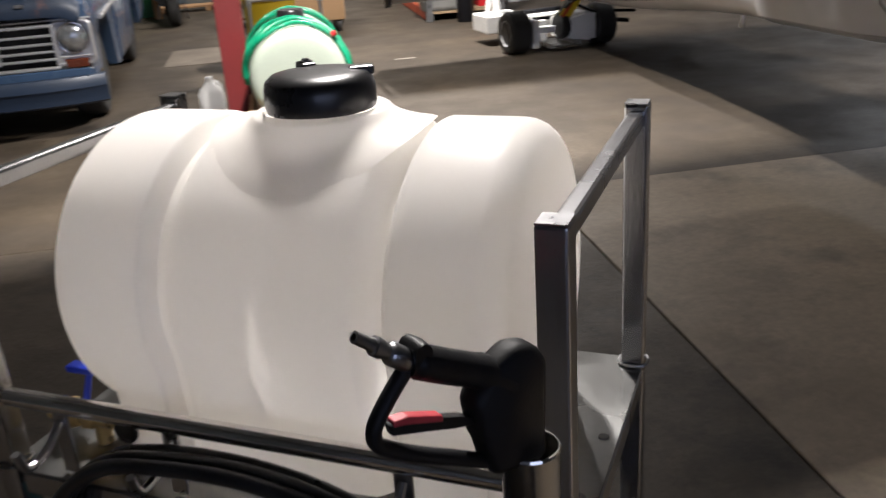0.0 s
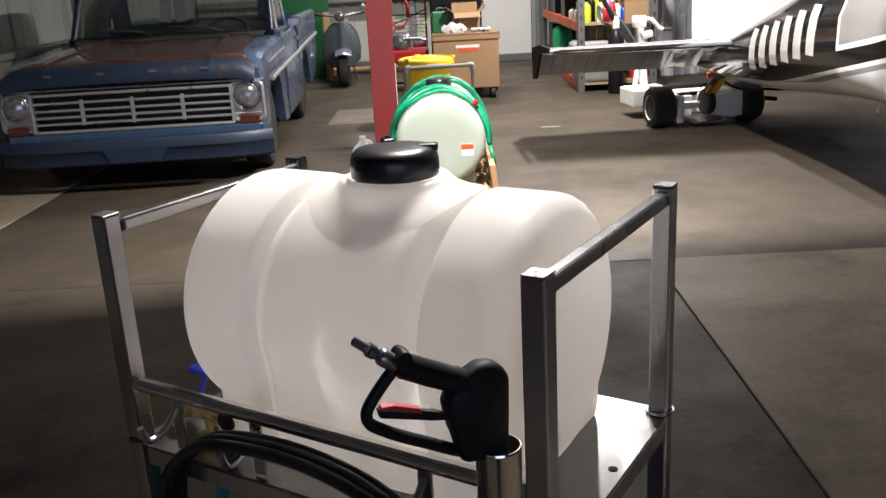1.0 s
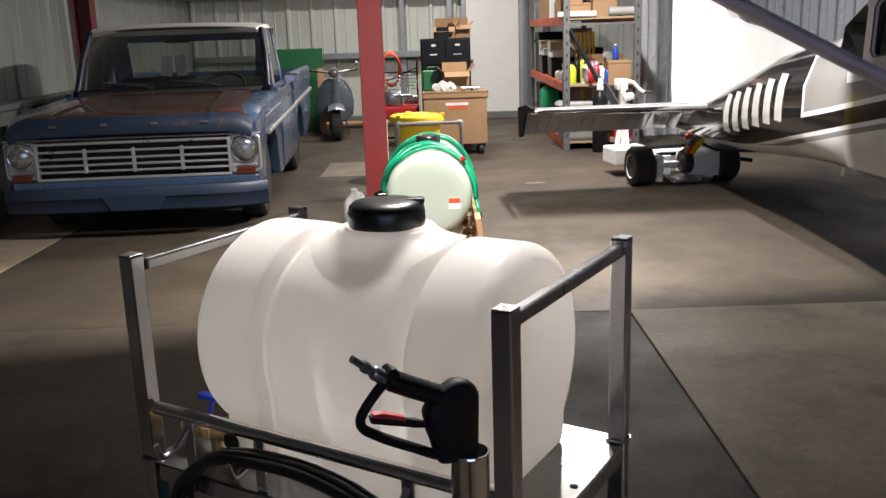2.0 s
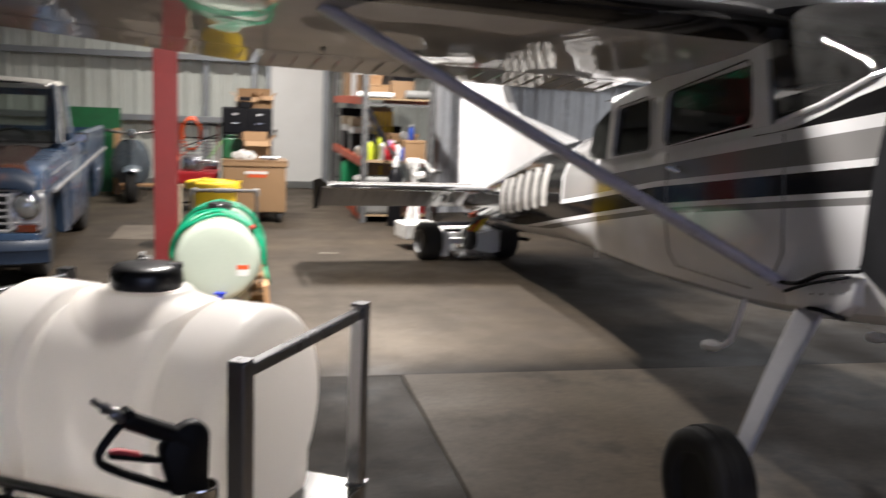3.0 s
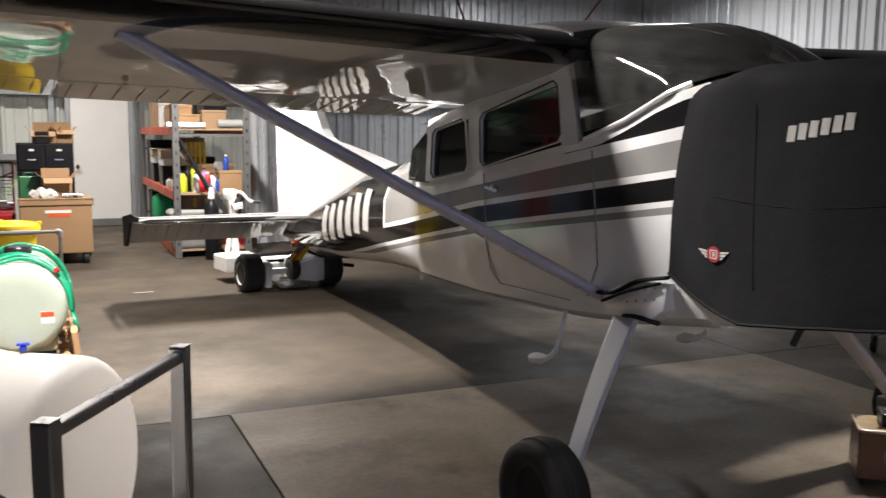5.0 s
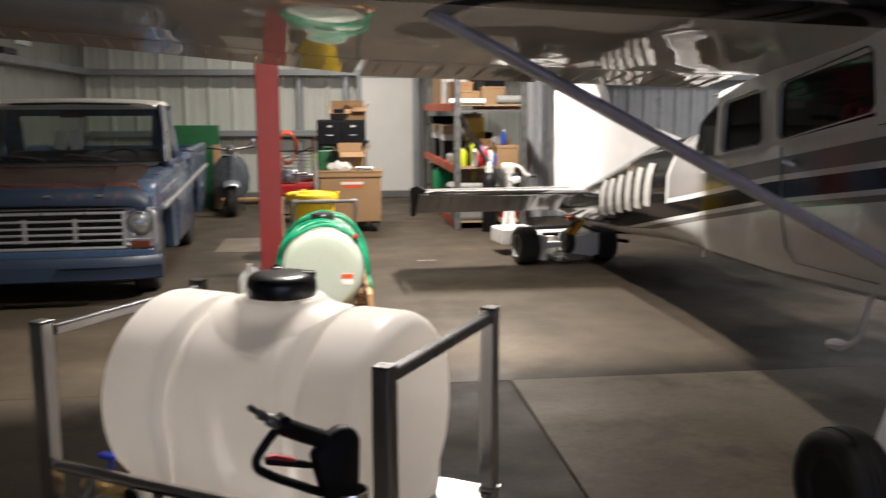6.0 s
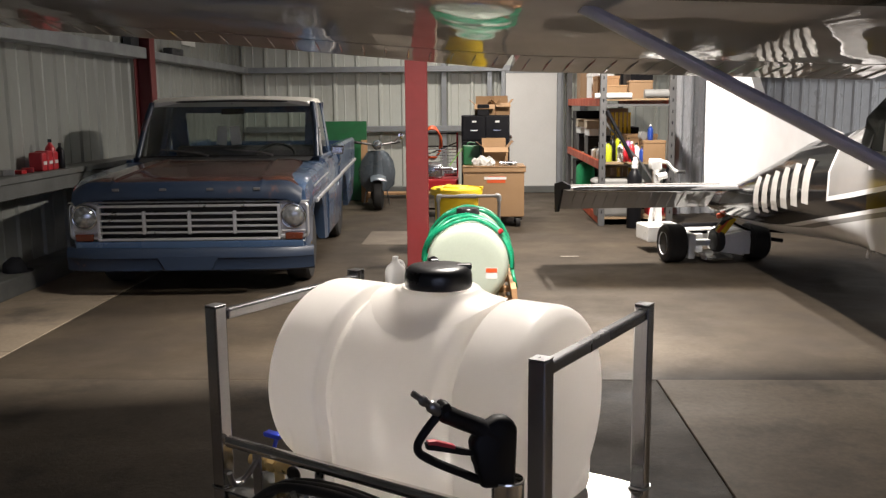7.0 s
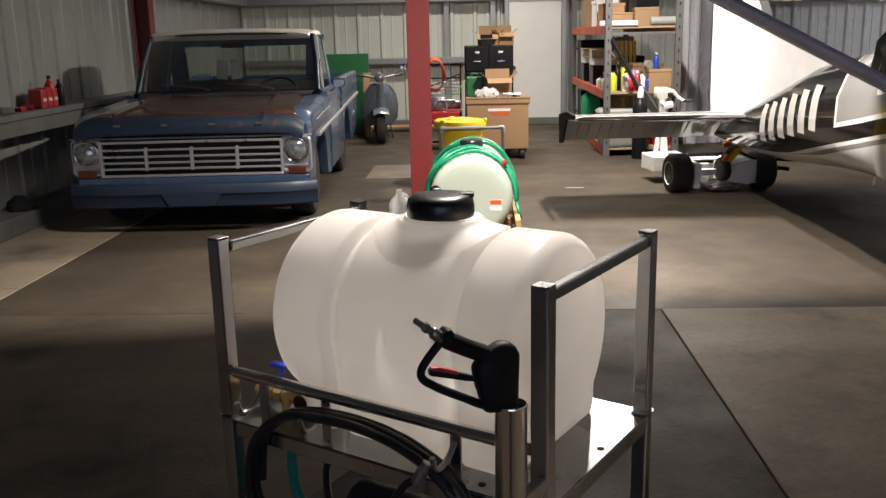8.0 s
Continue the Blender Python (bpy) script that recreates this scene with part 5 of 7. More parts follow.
    # wheels
    for y, r in ((0.80, 0.335), (3.44, 0.345)):
        wheel = part("wheel", lathe([(0.001, 0.075), (0.03, 0.085), (0.07, 0.075), (0.11, 0.05), (0.17, 0.045), (0.19, 0.075), (0.205, 0.085), (0.205, -0.085), (0.001, -0.05)], 32, pose(s * 0.80, y, r, 0, s * 90, 0)), M_GRILLE, truck, "steel wheel with chrome trim ring", 35)
        part("tyre", lathe([(0.2, -0.1), (0.26, -0.11), (r - 0.02, -0.1), (r, -0.075), (r, 0.075), (r - 0.02, 0.1), (0.26, 0.11), (0.2, 0.1)], 40, pose(s * 0.80, y, r, 0, 90, 0)), M_RUBBER, wheel, "", 35)
        part("hub_cap", lathe([(0.001, 0.105), (0.05, 0.1), (0.075, 0.08), (0.08, 0.06)], 24, pose(s * 0.80, y, r, 0, s * 90, 0)), M_CHROME, wheel, "", 50)
    for y0, y1 in ((0.35, 1.25), (2.9, 3.95)):
        part("wheel_well", box(s * 0.7 - 0.02, y0, 0.3, s * 0.7 + 0.02, y1, 0.85), M_DARKT, truck)
    # headlamps
    hx, hy, hz = s * 0.85, 0.085, 0.665
    bezel = part("headlamp_bezel", joined(loft([[(hx + x * k, hy + dy, hz - 0.035 + z * k) for x, z in rounded(0.25, 0.30, 0.04)] for dy, k in ((0.03, 1.0), (-0.005, 1.0), (-0.018, 0.95), (-0.018, 0.90), (0.012, 0.86))])), M_GRILLE, truck, "dull chrome headlamp surround", 30)
    part("headlamp", lathe([(0.001, 0.052), (0.05, 0.046), (0.082, 0.03), (0.094, 0.012), (0.096, 0.0)], 32, pose(hx, hy, hz, 90, 0, 0)), M_LENS, bezel, "round glass headlamp", 50)
    part("headlamp_ring", tube([(hx + 0.098 * math.cos(q), hy - 0.016, hz + 0.098 * math.sin(q)) for q in [2 * math.pi * i / 32 for i in range(32)]], 0.009, 8, True), M_CHROME, bezel, "", 60)
    part("turn_signal", moved(bevelled(plate([(-0.07, -0.028), (0.07, -0.028), (0.075, 0.03), (-0.075, 0.03)], 0.03), 0.008, 2), pose(hx + s * 0.005, hy - 0.003, hz - 0.168, 90, 0, 0)), M_AMBER, truck, "amber turn signal lens")
    part("signal_frame", joined(*[tube([(hx + x, hy - 0.004, hz - 0.168 + z) for x, z in ((-0.095, 0.045), (0.095, 0.045), (0.092, -0.042), (-0.092, -0.042))], 0.007, 6, True)]), M_GRILLE, truck)
# hood
rows = []
for y, zc, w in ((0.035, 0.80, 0.905), (0.03, 0.835, 0.925), (0.05, 0.875, 0.93), (0.10, 0.905, 0.93), (0.25, 0.93, 0.90), (0.6, 0.955, 0.86), (1.0, 0.98, 0.83), (1.42, 1.0, 0.80)):
    ring = []
    for u in (-1, -0.98, -0.96, -0.93, -0.9, -0.86, -0.8, -0.72, -0.685, -0.67, -0.655, -0.64, -0.625, -0.59, -0.35, -0.18, 0, 0.18, 0.35, 0.59, 0.625, 0.64, 0.655, 0.67, 0.685, 0.72, 0.8, 0.86, 0.9, 0.93, 0.96, 0.98, 1):
        # a pressed crease runs back along each side
        ridge = 0.012 * max(0, 1 - abs(abs(u) - 0.8) / 0.2) + 0.011 * max(0, 1 - abs(abs(u) - 0.655) / 0.032) if y > 0.08 else 0
        ring.append((w * u, y, zc + ridge + 0.012 * (1 - u * u) - 0.042 * max(0, (abs(u) - 0.84) / 0.16) ** 2))
    rows.append(ring)
hood = part("hood", loft(rows, closed=False, mats=lambda i, j: 1 if i < 3 else 0), [M_TRUST, M_TBUMP], truck, "rust-brown hood with a blue front lip", 35)
solid = hood.modifiers.new("thickness", "SOLIDIFY")
solid.thickness, solid.offset = 0.02, -1
for x in (-0.57, -0.19, 0.19, 0.57):
    part("hood_letter", bevelled(box(x - 0.028, 0.026, 0.86, x + 0.028, 0.035, 0.876), 0.002, 1), M_TRIM, hood)
part("cowl", loft([[(-0.82, 1.42, 0.995), (0, 1.42, 1.01), (0.82, 1.42, 0.995)], [(-0.84, 1.62, 1.035), (0, 1.58, 1.045), (0.84, 1.62, 1.035)]], closed=False), M_DARKT, truck)
for x0, x1, d in ((-0.62, -0.16, 0.015), (0.0, 0.46, 0.0)):
    part("wiper", tube([(x1, 1.495 + d * 0.3, 1.045), (x1 - 0.12, 1.505 + d * 0.5, 1.075), ((x0 + x1) / 2 - 0.06, 1.515 + d, 1.09), (x0, 1.525 + d, 1.105)], [0.011, 0.009, 0.008, 0.006], 6), M_TRIM, truck, "tarnished metal wiper arm")
# grille
grille = part("grille_frame", joined(box(-0.74, 0.06, 0.742, 0.74, 0.10, 0.762, 0.006), box(-0.74, 0.05, 0.468, 0.74, 0.10, 0.488, 0.006), box(-0.98, 0.075, 0.779, 0.98, 0.11, 0.79, 0.004), *[box(s * 0.735 - 0.012, 0.06, 0.48, s * 0.735 + 0.012, 0.10, 0.75, 0.004) for s in (-1, 1)]), M_GRILLE, truck, "dull chrome grille surround")
for z in (0.535, 0.585, 0.635, 0.69):
    part("grille_bar", box(-0.725, 0.065, z - 0.008, 0.725, 0.10, z + 0.008, 0.004), M_GRILLE, grille)
for x in (-0.37, 0.0, 0.37):
    part("grille_upright", box(x - 0.013, 0.062, 0.52, x + 0.013, 0.095, 0.71, 0.005), M_GRILLE, grille)
part("grille_back", box(-0.74, 0.16, 0.42, 0.74, 0.17, 0.80), M_DARKT, truck)
# bumper
rows = []
for k in range(21):
    u = -1 + 2 * k / 20
    y = -0.02 + 0.10 * abs(u) ** 6
    x = 1.01 * u
    rows.append([(x, y + 0.03, 0.415), (x, y + 0.004, 0.41), (x, y - 0.012, 0.385), (x, y - 0.016, 0.34), (x, y - 0.004, 0.325), (x, y, 0.24), (x, y + 0.03, 0.225)])
bump = part("front_bumper", loft(rows, closed=False), M_TBUMP, truck, "blue painted steel front bumper", 40)
solid = bump.modifiers.new("thickness", "SOLIDIFY")
solid.thickness, solid.offset = 0.008, 0
part("bumper_dish", loft([[(x * k, y, 0.295 + z * k) for x, z in ((-0.27, 0.06), (0.27, 0.06), (0.2, -0.06), (-0.2, -0.06))] for y, k in ((-0.04, 0.92), (-0.02, 1.0))]), M_TBUMP, bump)
part("valance", box(-0.93, 0.05, 0.39, 0.93, 0.10, 0.465, 0.008), M_TBLUE, truck)
part("chassis", joined(box(-0.45, 0.2, 0.32, -0.36, 4.6, 0.42), box(0.36, 0.2, 0.32, 0.45, 4.6, 0.42), box(-0.85, 0.76, 0.28, 0.85, 0.84, 0.36), box(-0.8, 3.40, 0.30, 0.8, 3.48, 0.38), box(-0.7, 0.2, 0.42, 0.7, 1.45, 0.72)), M_DARKT, truck)
# cab
part("cab_floor", box(-0.9, 1.45, 0.34, 0.9, 2.62, 0.44), M_DARKT, truck)
part("dashboard", bevelled(box(-0.86, 1.60, 0.80, 0.86, 1.90, 1.02), 0.03), M_DARKT, truck)
part("bench_seat", joined(box(-0.75, 1.98, 0.44, 0.75, 2.45, 0.74, 0.06), moved(box(-0.75, -0.08, 0, 0.75, 0.08, 0.42, 0.06), pose(0, 2.5, 0.68, -8, 0, 0))), M_SEAT, truck, "dark bench seat")
part("steering_wheel", moved(tube([(0.2 * math.cos(q), 0.2 * math.sin(q), 0) for q in [2 * math.pi * i / 28 for i in range(28)]], 0.014, 8, True), pose(0.40, 2.0, 1.0, 38, 0, 0)), M_DARKT, truck, "", 60)
part("roof", loft([[(x, y, z) for x, z in ((-w, h - 0.05), (-w + 0.02, h - 0.012), (-w + 0.12, h + 0.004), (-w * 0.4, h + 0.018), (0, h + 0.022), (w * 0.4, h + 0.018), (w - 0.12, h + 0.004), (w - 0.02, h - 0.012), (w, h - 0.05))] for y, w, h in ((1.90, 0.74, 1.545), (1.94, 0.775, 1.565), (2.05, 0.79, 1.58), (2.4, 0.79, 1.58), (2.57, 0.775, 1.57), (2.62, 0.75, 1.54))]), M_TWHITE, truck, "white cab roof with worn dark patches", 40)
for s in (-1, 1):
    part("windscreen_post", joined(tube([(s * 0.87, 1.585, 1.02), (s * 0.82, 1.77, 1.3), (s * 0.765, 1.93, 1.525)], 0.028, 8), beam((s * 0.87, 1.60, 0.95), (s * 0.87, 1.585, 1.03), 0.07, 0.05)), M_TBUMP, truck, "", 50)
    part("rear_post", joined(loft([[(s * 0.90, 2.42, 1.0), (s * 0.90, 2.62, 1.0), (s * 0.85, 2.62, 1.0), (s * 0.85, 2.42, 1.0)], [(s * 0.78, 2.50, 1.53), (s * 0.78, 2.61, 1.53), (s * 0.73, 2.61, 1.53), (s * 0.73, 2.50, 1.53)]])), M_TBLUE, truck)
    part("door_glass", loft([[(s * 0.895, 1.70, 1.01), (s * 0.895, 2.43, 1.01), (s * 0.775, 2.50, 1.525), (s * 0.775, 1.97, 1.525)], [(s * 0.891, 1.70, 1.01), (s * 0.891, 2.43, 1.01), (s * 0.771, 2.50, 1.525), (s * 0.771, 1.97, 1.525)]]), M_PANE_CAR, truck, "clear side window")
    part("vent_post", rod((s * 0.89, 1.86, 1.0), (s * 0.79, 1.99, 1.52), 0.012, 8), M_GRILLE, truck)
    part("door_sill_trim", rod((s * 0.905, 1.62, 1.018), (s * 0.905, 2.6, 1.018), 0.012, 8), M_TBLUE, truck)
part("windscreen", loft([[(-0.85, 1.585, 1.04), (-0.5, 1.53, 1.045), (0, 1.50, 1.05), (0.5, 1.53, 1.045), (0.85, 1.585, 1.04)], [(-0.755, 1.93, 1.53), (-0.4, 1.895, 1.54), (0, 1.88, 1.545), (0.4, 1.895, 1.54), (0.755, 1.93, 1.53)]], closed=False), M_PANE_CAR, truck, "wide clear windscreen", 60)
part("windscreen_seal", tube([(-0.86, 1.585, 1.035), (-0.5, 1.53, 1.04), (0, 1.50, 1.045), (0.5, 1.53, 1.04), (0.86, 1.585, 1.035), (0.765, 1.93, 1.535), (0.4, 1.895, 1.545), (0, 1.88, 1.55), (-0.4, 1.895, 1.545), (-0.765, 1.93, 1.535)], 0.009, 6, True), M_RUBBER, truck)
part("rear_wall", joined(box(-0.86, 2.58, 0.40, 0.86, 2.62, 1.06), box(-0.80, 2.58, 1.06, -0.62, 2.62, 1.53), box(0.62, 2.58, 1.06, 0.80, 2.62, 1.53), box(-0.62, 2.58, 1.43, 0.62, 2.62, 1.53)), M_TBLUE, truck)
part("rear_glass", box(-0.62, 2.597, 1.06, 0.62, 2.601, 1.43), M_PANE_CAR, truck)
part("inner_mirror", joined(bevelled(box(-0.11, 1.93, 1.42, 0.11, 1.95, 1.475), 0.008), rod((0, 1.93, 1.45), (0, 1.90, 1.53), 0.006, 6)), M_RUBBER, truck)
for x, a in ((-0.10, 8), (0.03, -6)):
    part("paper_card", moved(box(-0.05, -0.002, -0.09, 0.05, 0.002, 0.09), pose(x, 1.86, 1.22, 0, a, 0)), M_PAPER, truck, "white card behind the windscreen")
part("box_floor", joined(box(-0.88, 2.68, 0.52, 0.88, 4.66, 0.56), box(-0.88, 2.66, 0.52, 0.88, 2.70, 1.06), box(-0.88, 4.64, 0.45, 0.88, 4.68, 1.06)), M_TBLUE, truck)

# the cab stands a hand taller and fuller than the lower body's lines
for ob in truck.children_recursive:
    for v in ob.data.vertices:
        v.co.x *= 1 + 0.05 * max(0.0, min(1.0, (v.co.z - 1.02) / 0.45))
        v.co.z += 0.035 * max(0.0, min(1.0, (v.co.z - 0.79) / 0.12)) + 0.02 * max(0.0, min(1.0, (v.co.z - 1.05) / 0.5))

# ---- things behind the cart ----
M_NAT = surface("natural_polythene", (0.52, 0.58, 0.49), (0.47, 0.53, 0.445), scale=2, fine=60, rough=0.42, bump=0.05, rough_var=0.06, thin=0.25)
M_GREENH = surface("green_hose", (0.008, 0.27, 0.13), (0.006, 0.2, 0.1), scale=9, rough=0.3, bump=0.05)
M_WOOD = surface("raw_lumber", (0.46, 0.27, 0.13), (0.37, 0.21, 0.1), scale=3, fine=30, rough=0.65, bump=0.1, stretch=(6, 6, 0.8))
M_YELLOW = surface("yellow_plastic", (0.72, 0.50, 0.015), (0.62, 0.42, 0.012), scale=4, rough=0.42, bump=0.05)
M_CARD = surface("cardboard", (0.33, 0.2, 0.1), (0.28, 0.17, 0.085), scale=3, fine=60, rough=0.85, bump=0.1)
M_TAN = surface("tan_enamel", (0.30, 0.185, 0.095), (0.26, 0.16, 0.08), scale=2, rough=0.45, bump=0.04, spots=(0.16, 0.1, 0.06), spot_scale=4, spot_edge=(0.62, 0.74))
M_CAB = surface("black_enamel", (0.007, 0.007, 0.009), (0.011, 0.011, 0.013), scale=4, spec=0.2, rough=0.4, bump=0.03)
M_ORANGE = surface("orange_hose", (0.70, 0.10, 0.02), (0.58, 0.08, 0.015), scale=6, rough=0.4)
M_REDP = surface("red_enamel", (0.45, 0.015, 0.02), (0.36, 0.012, 0.016), scale=5, rough=0.35)
M_PIPE = surface("grey_pipe", (0.27, 0.255, 0.24), (0.2, 0.19, 0.18), scale=9, rough=0.4, metal=0.5)
M_PVC = surface("beige_pipe", (0.50, 0.42, 0.30), (0.42, 0.35, 0.25), scale=5, rough=0.5)
M_CLOTH = surface("white_rag", (0.66, 0.64, 0.6), (0.5, 0.49, 0.46), scale=12, rough=0.9, bump=0.3)
M_GREENM = surface("green_enamel", (0.016, 0.115, 0.04), (0.012, 0.088, 0.03), scale=5, rough=0.45)
M_SCOOT = surface("scooter_grey_blue", (0.115, 0.138, 0.158), (0.09, 0.11, 0.126), scale=3, rough=0.25, coat=0.4, bump=0.02)
M_RACK = surface("rack_grey", (0.13, 0.13, 0.13), (0.10, 0.10, 0.10), scale=5, rough=0.5, metal=0.2)
M_RACKO = surface("rack_orange", (0.50, 0.075, 0.02), (0.4, 0.06, 0.018), scale=4, rough=0.5, spots=(0.25, 0.05, 0.03), spot_scale=6)
M_CHIP = surface("shelf_board", (0.34, 0.24, 0.14), (0.27, 0.19, 0.11), scale=6, rough=0.8)
M_LABELR = surface("warning_orange", (0.62, 0.09, 0.02), scale=9, rough=0.5)
M_BOTW = surface("white_plastic", (0.82, 0.83, 0.83), (0.78, 0.79, 0.79), scale=5, rough=0.4)
M_BOTB = surface("blue_can", (0.02, 0.06, 0.32), scale=5, rough=0.35)
M_GREYT = surface("grey_tub", (0.27, 0.27, 0.26), (0.22, 0.22, 0.21), scale=5, rough=0.5)

leg_tank = thing("leg_tank", "pale green-white plastic tank lying on a wooden cradle", "tank", 0.09, 6.36, 0, 0)
rings = []
for y, r in ((0.0, 0.16), (0.0, 0.24), (0.008, 0.27), (0.03, 0.29), (0.07, 0.30), (0.25, 0.302), (0.27, 0.296), (0.30, 0.292), (0.36, 0.292), (0.39, 0.296), (0.41, 0.302), (0.75, 0.302), (0.77, 0.296), (0.8, 0.292), (0.86, 0.292), (0.89, 0.296), (0.91, 0.302), (1.08, 0.30), (1.14, 0.27), (1.16, 0.2)):
    rings.append([(r * math.sin(q), y, 0.40 - r * math.cos(q)) for q in [2 * math.pi * k / 56 for k in range(56)]])
part("drum", loft(rings), M_NAT, leg_tank, "translucent pale plastic drum", 45)
part("drum_foot", box(-0.23, 0.06, 0.10, 0.23, 1.08, 0.2, 0.03), M_NAT, leg_tank)
part("filler_neck", lathe([(0.15, 0.66), (0.11, 0.70), (0.08, 0.71), (0.001, 0.71)], 32, pose(0, 0.56, 0)), M_NAT, leg_tank, "", 60)
part("lid", lathe([(0.085, 0.70), (0.09, 0.705), (0.09, 0.745), (0.08, 0.757), (0.001, 0.76)], 32, pose(0, 0.56, 0)), M_LID, leg_tank, "black screw lid", 40)
label = part("warning_label", box(0.13, -0.002, 0.305, 0.215, 0.002, 0.385), M_PAPER, leg_tank, "small white warning label")
part("label_band", box(0.132, -0.004, 0.352, 0.213, 0.0, 0.383), M_LABELR, label, "orange band")
part("drain_valve", joined(rod((0.02, 0.0, 0.17), (0.02, -0.07, 0.17), 0.022, 12), box(-0.02, -0.075, 0.185, 0.06, -0.045, 0.20, 0.004)), M_BLUE, leg_tank, "dark blue drain valve")
cradle = thing("wooden_cradle", "raw lumber skid with a side board, on the floor", "skid", 0.09, 6.36, 0, 0)
for x in (-0.26, 0.0, 0.26):
    part("runner", box(x - 0.045, -0.12, 0.0, x + 0.045, 1.2, 0.06, 0.004, 1), M_WOOD, cradle)
for y in (-0.11, 0.3, 0.7, 1.1):
    part("slat", box(-0.33, y, 0.06, 0.36, y + 0.09, 0.098, 0.004, 1), M_WOOD, cradle)
part("side_board", moved(box(-0.02, -0.05, 0.0, 0.02, 1.1, 0.16, 0.004, 1), pose(0.345, -0.06, 0.098, 0, -6, 0)), M_WOOD, cradle)
part("side_board", box(-0.335, -0.05, 0.098, -0.30, 1.1, 0.22, 0.004, 1), M_WOOD, cradle)

garden = thing("garden_hose", "green garden hose draped over the pale tank", "hose", 0.09, 6.36, 0, 0)
random.seed(11)
for n, y0 in enumerate((0.10, 0.16, 0.22, 0.30, 0.37, 0.69, 0.76, 0.84)):
    pts = []
    lo, hi = radians(random.uniform(-100, -75)), radians(random.uniform(78, 108))
    for k in range(15):
        q = lo + (hi - lo) * k / 14
        rr = 0.318 + 0.012 * (n % 2) + 0.006 * random.random()
        y = y0 + 0.05 * math.sin(3 * q + n) + 0.02 * random.random()
        pts.append((rr * math.sin(q), y, 0.40 + rr * math.cos(q)))
    part("hose_loop", tube(smooth_path(pts, 3), 0.0135, 8), M_GREENH, garden, "", 60)
part("hose_loop", tube(smooth_path([(0.32, 0.2, 0.36), (0.345, 0.12, 0.27), (0.36, 0.2, 0.2), (0.35, 0.35, 0.24), (0.33, 0.4, 0.36)], 5), 0.0135, 8), M_GREENH, garden, "", 60)
part("hose_end", lathe([(0.013, 0), (0.018, 0.004), (0.018, 0.035), (0.001, 0.036)], 12, pose(0.225, 0.1, 0.63, 0, 60, 0)), M_REDP, garden, "small red hose end")

M_JUG = surface("milky_plastic", (0.94, 0.94, 0.93), (0.9, 0.9, 0.89), scale=5, rough=0.4, thin=0.6, speck=0.05)
jug = thing("water_jug", "small white plastic jug on the floor by the column", "jug", -0.53, 7.45, 0, 20)
part("jug_body", loft([[(x * k, y * k, z) for x, y in rounded(0.17, 0.15, 0.05)] for z, k in ((0, 0.92), (0.01, 1), (0.16, 1), (0.20, 0.8), (0.235, 0.4), (0.26, 0.26))]), M_JUG, jug, "", 50)
part("jug_handle", tube(smooth_path([(0.02, 0, 0.25), (0.06, 0, 0.235), (0.075, 0, 0.19), (0.06, 0, 0.16)], 4), 0.012, 8), M_JUG, jug)
part("cap", lathe([(0.026, 0.255), (0.026, 0.285), (0.001, 0.286)], 14), M_JUG, jug)

drum = thing("yellow_drum", "yellow plastic salvage drum with a broad lid", "drum", -0.05, 9.55, 0, 0)
part("drum_body", lathe([(0.2, 0.0), (0.212, 0.01), (0.225, 0.3), (0.238, 0.595), (0.242, 0.615), (0.001, 0.615)], 36), M_YELLOW, drum, "", 40)
part("drum_lid", lathe([(0.262, 0.60), (0.278, 0.605), (0.281, 0.645), (0.275, 0.665), (0.252, 0.677), (0.246, 0.667), (0.147, 0.673), (0.126, 0.69), (0.001, 0.695)], 40), M_YELLOW, drum, "broad yellow rimmed lid", 35)
for a in (20, 140, 260):
    part("lid_tab", moved(box(-0.03, 0.245, 0.655, 0.03, 0.288, 0.688, 0.006), pose(0, 0, 0, 0, 0, a)), M_YELLOW, drum)

stand = thing("pipe_stand", "grey pipe hoop stand with elbow corners, on the floor", "stand", 0.085, 8.95, 0, 2)
part("hoop", joined(rod((-0.29, 0, 0.64), (0.29, 0, 0.64), 0.0165, 12), rod((-0.305, 0, 0.02), (-0.305, 0, 0.625), 0.0165, 12), rod((0.305, 0, 0.02), (0.305, 0, 0.625), 0.0165, 12)), M_PIPE, stand)
for x in (-0.305, 0.305):
    part("elbow", tube(smooth_path([(x, 0, 0.59), (x, 0, 0.625), (x * 0.985, 0, 0.64), (x * 0.88, 0, 0.642)], 4), 0.024, 10), M_GREYT, stand, "light grey pipe elbow", 50)
    part("foot", joined(rod((x, -0.18, 0.02), (x, 0.18, 0.02), 0.0165, 10)), M_PIPE, stand)
part("pipe_sleeve", rod((-0.1, 0, 0.64), (0.08, 0, 0.64), 0.022, 12), M_GREYT, stand)
pole = thing("beige_pole", "beige plastic pipes standing beside the column", "pipe", -0.33, 8.6, 0)
part("pipe", rod((0, 0, 0), (0.0, 0.05, 0.72), 0.028, 12), M_PVC, pole)
part("pipe", rod((-0.075, 0.06, 0), (-0.07, 0.1, 0.9), 0.022, 12), M_PVC, pole)

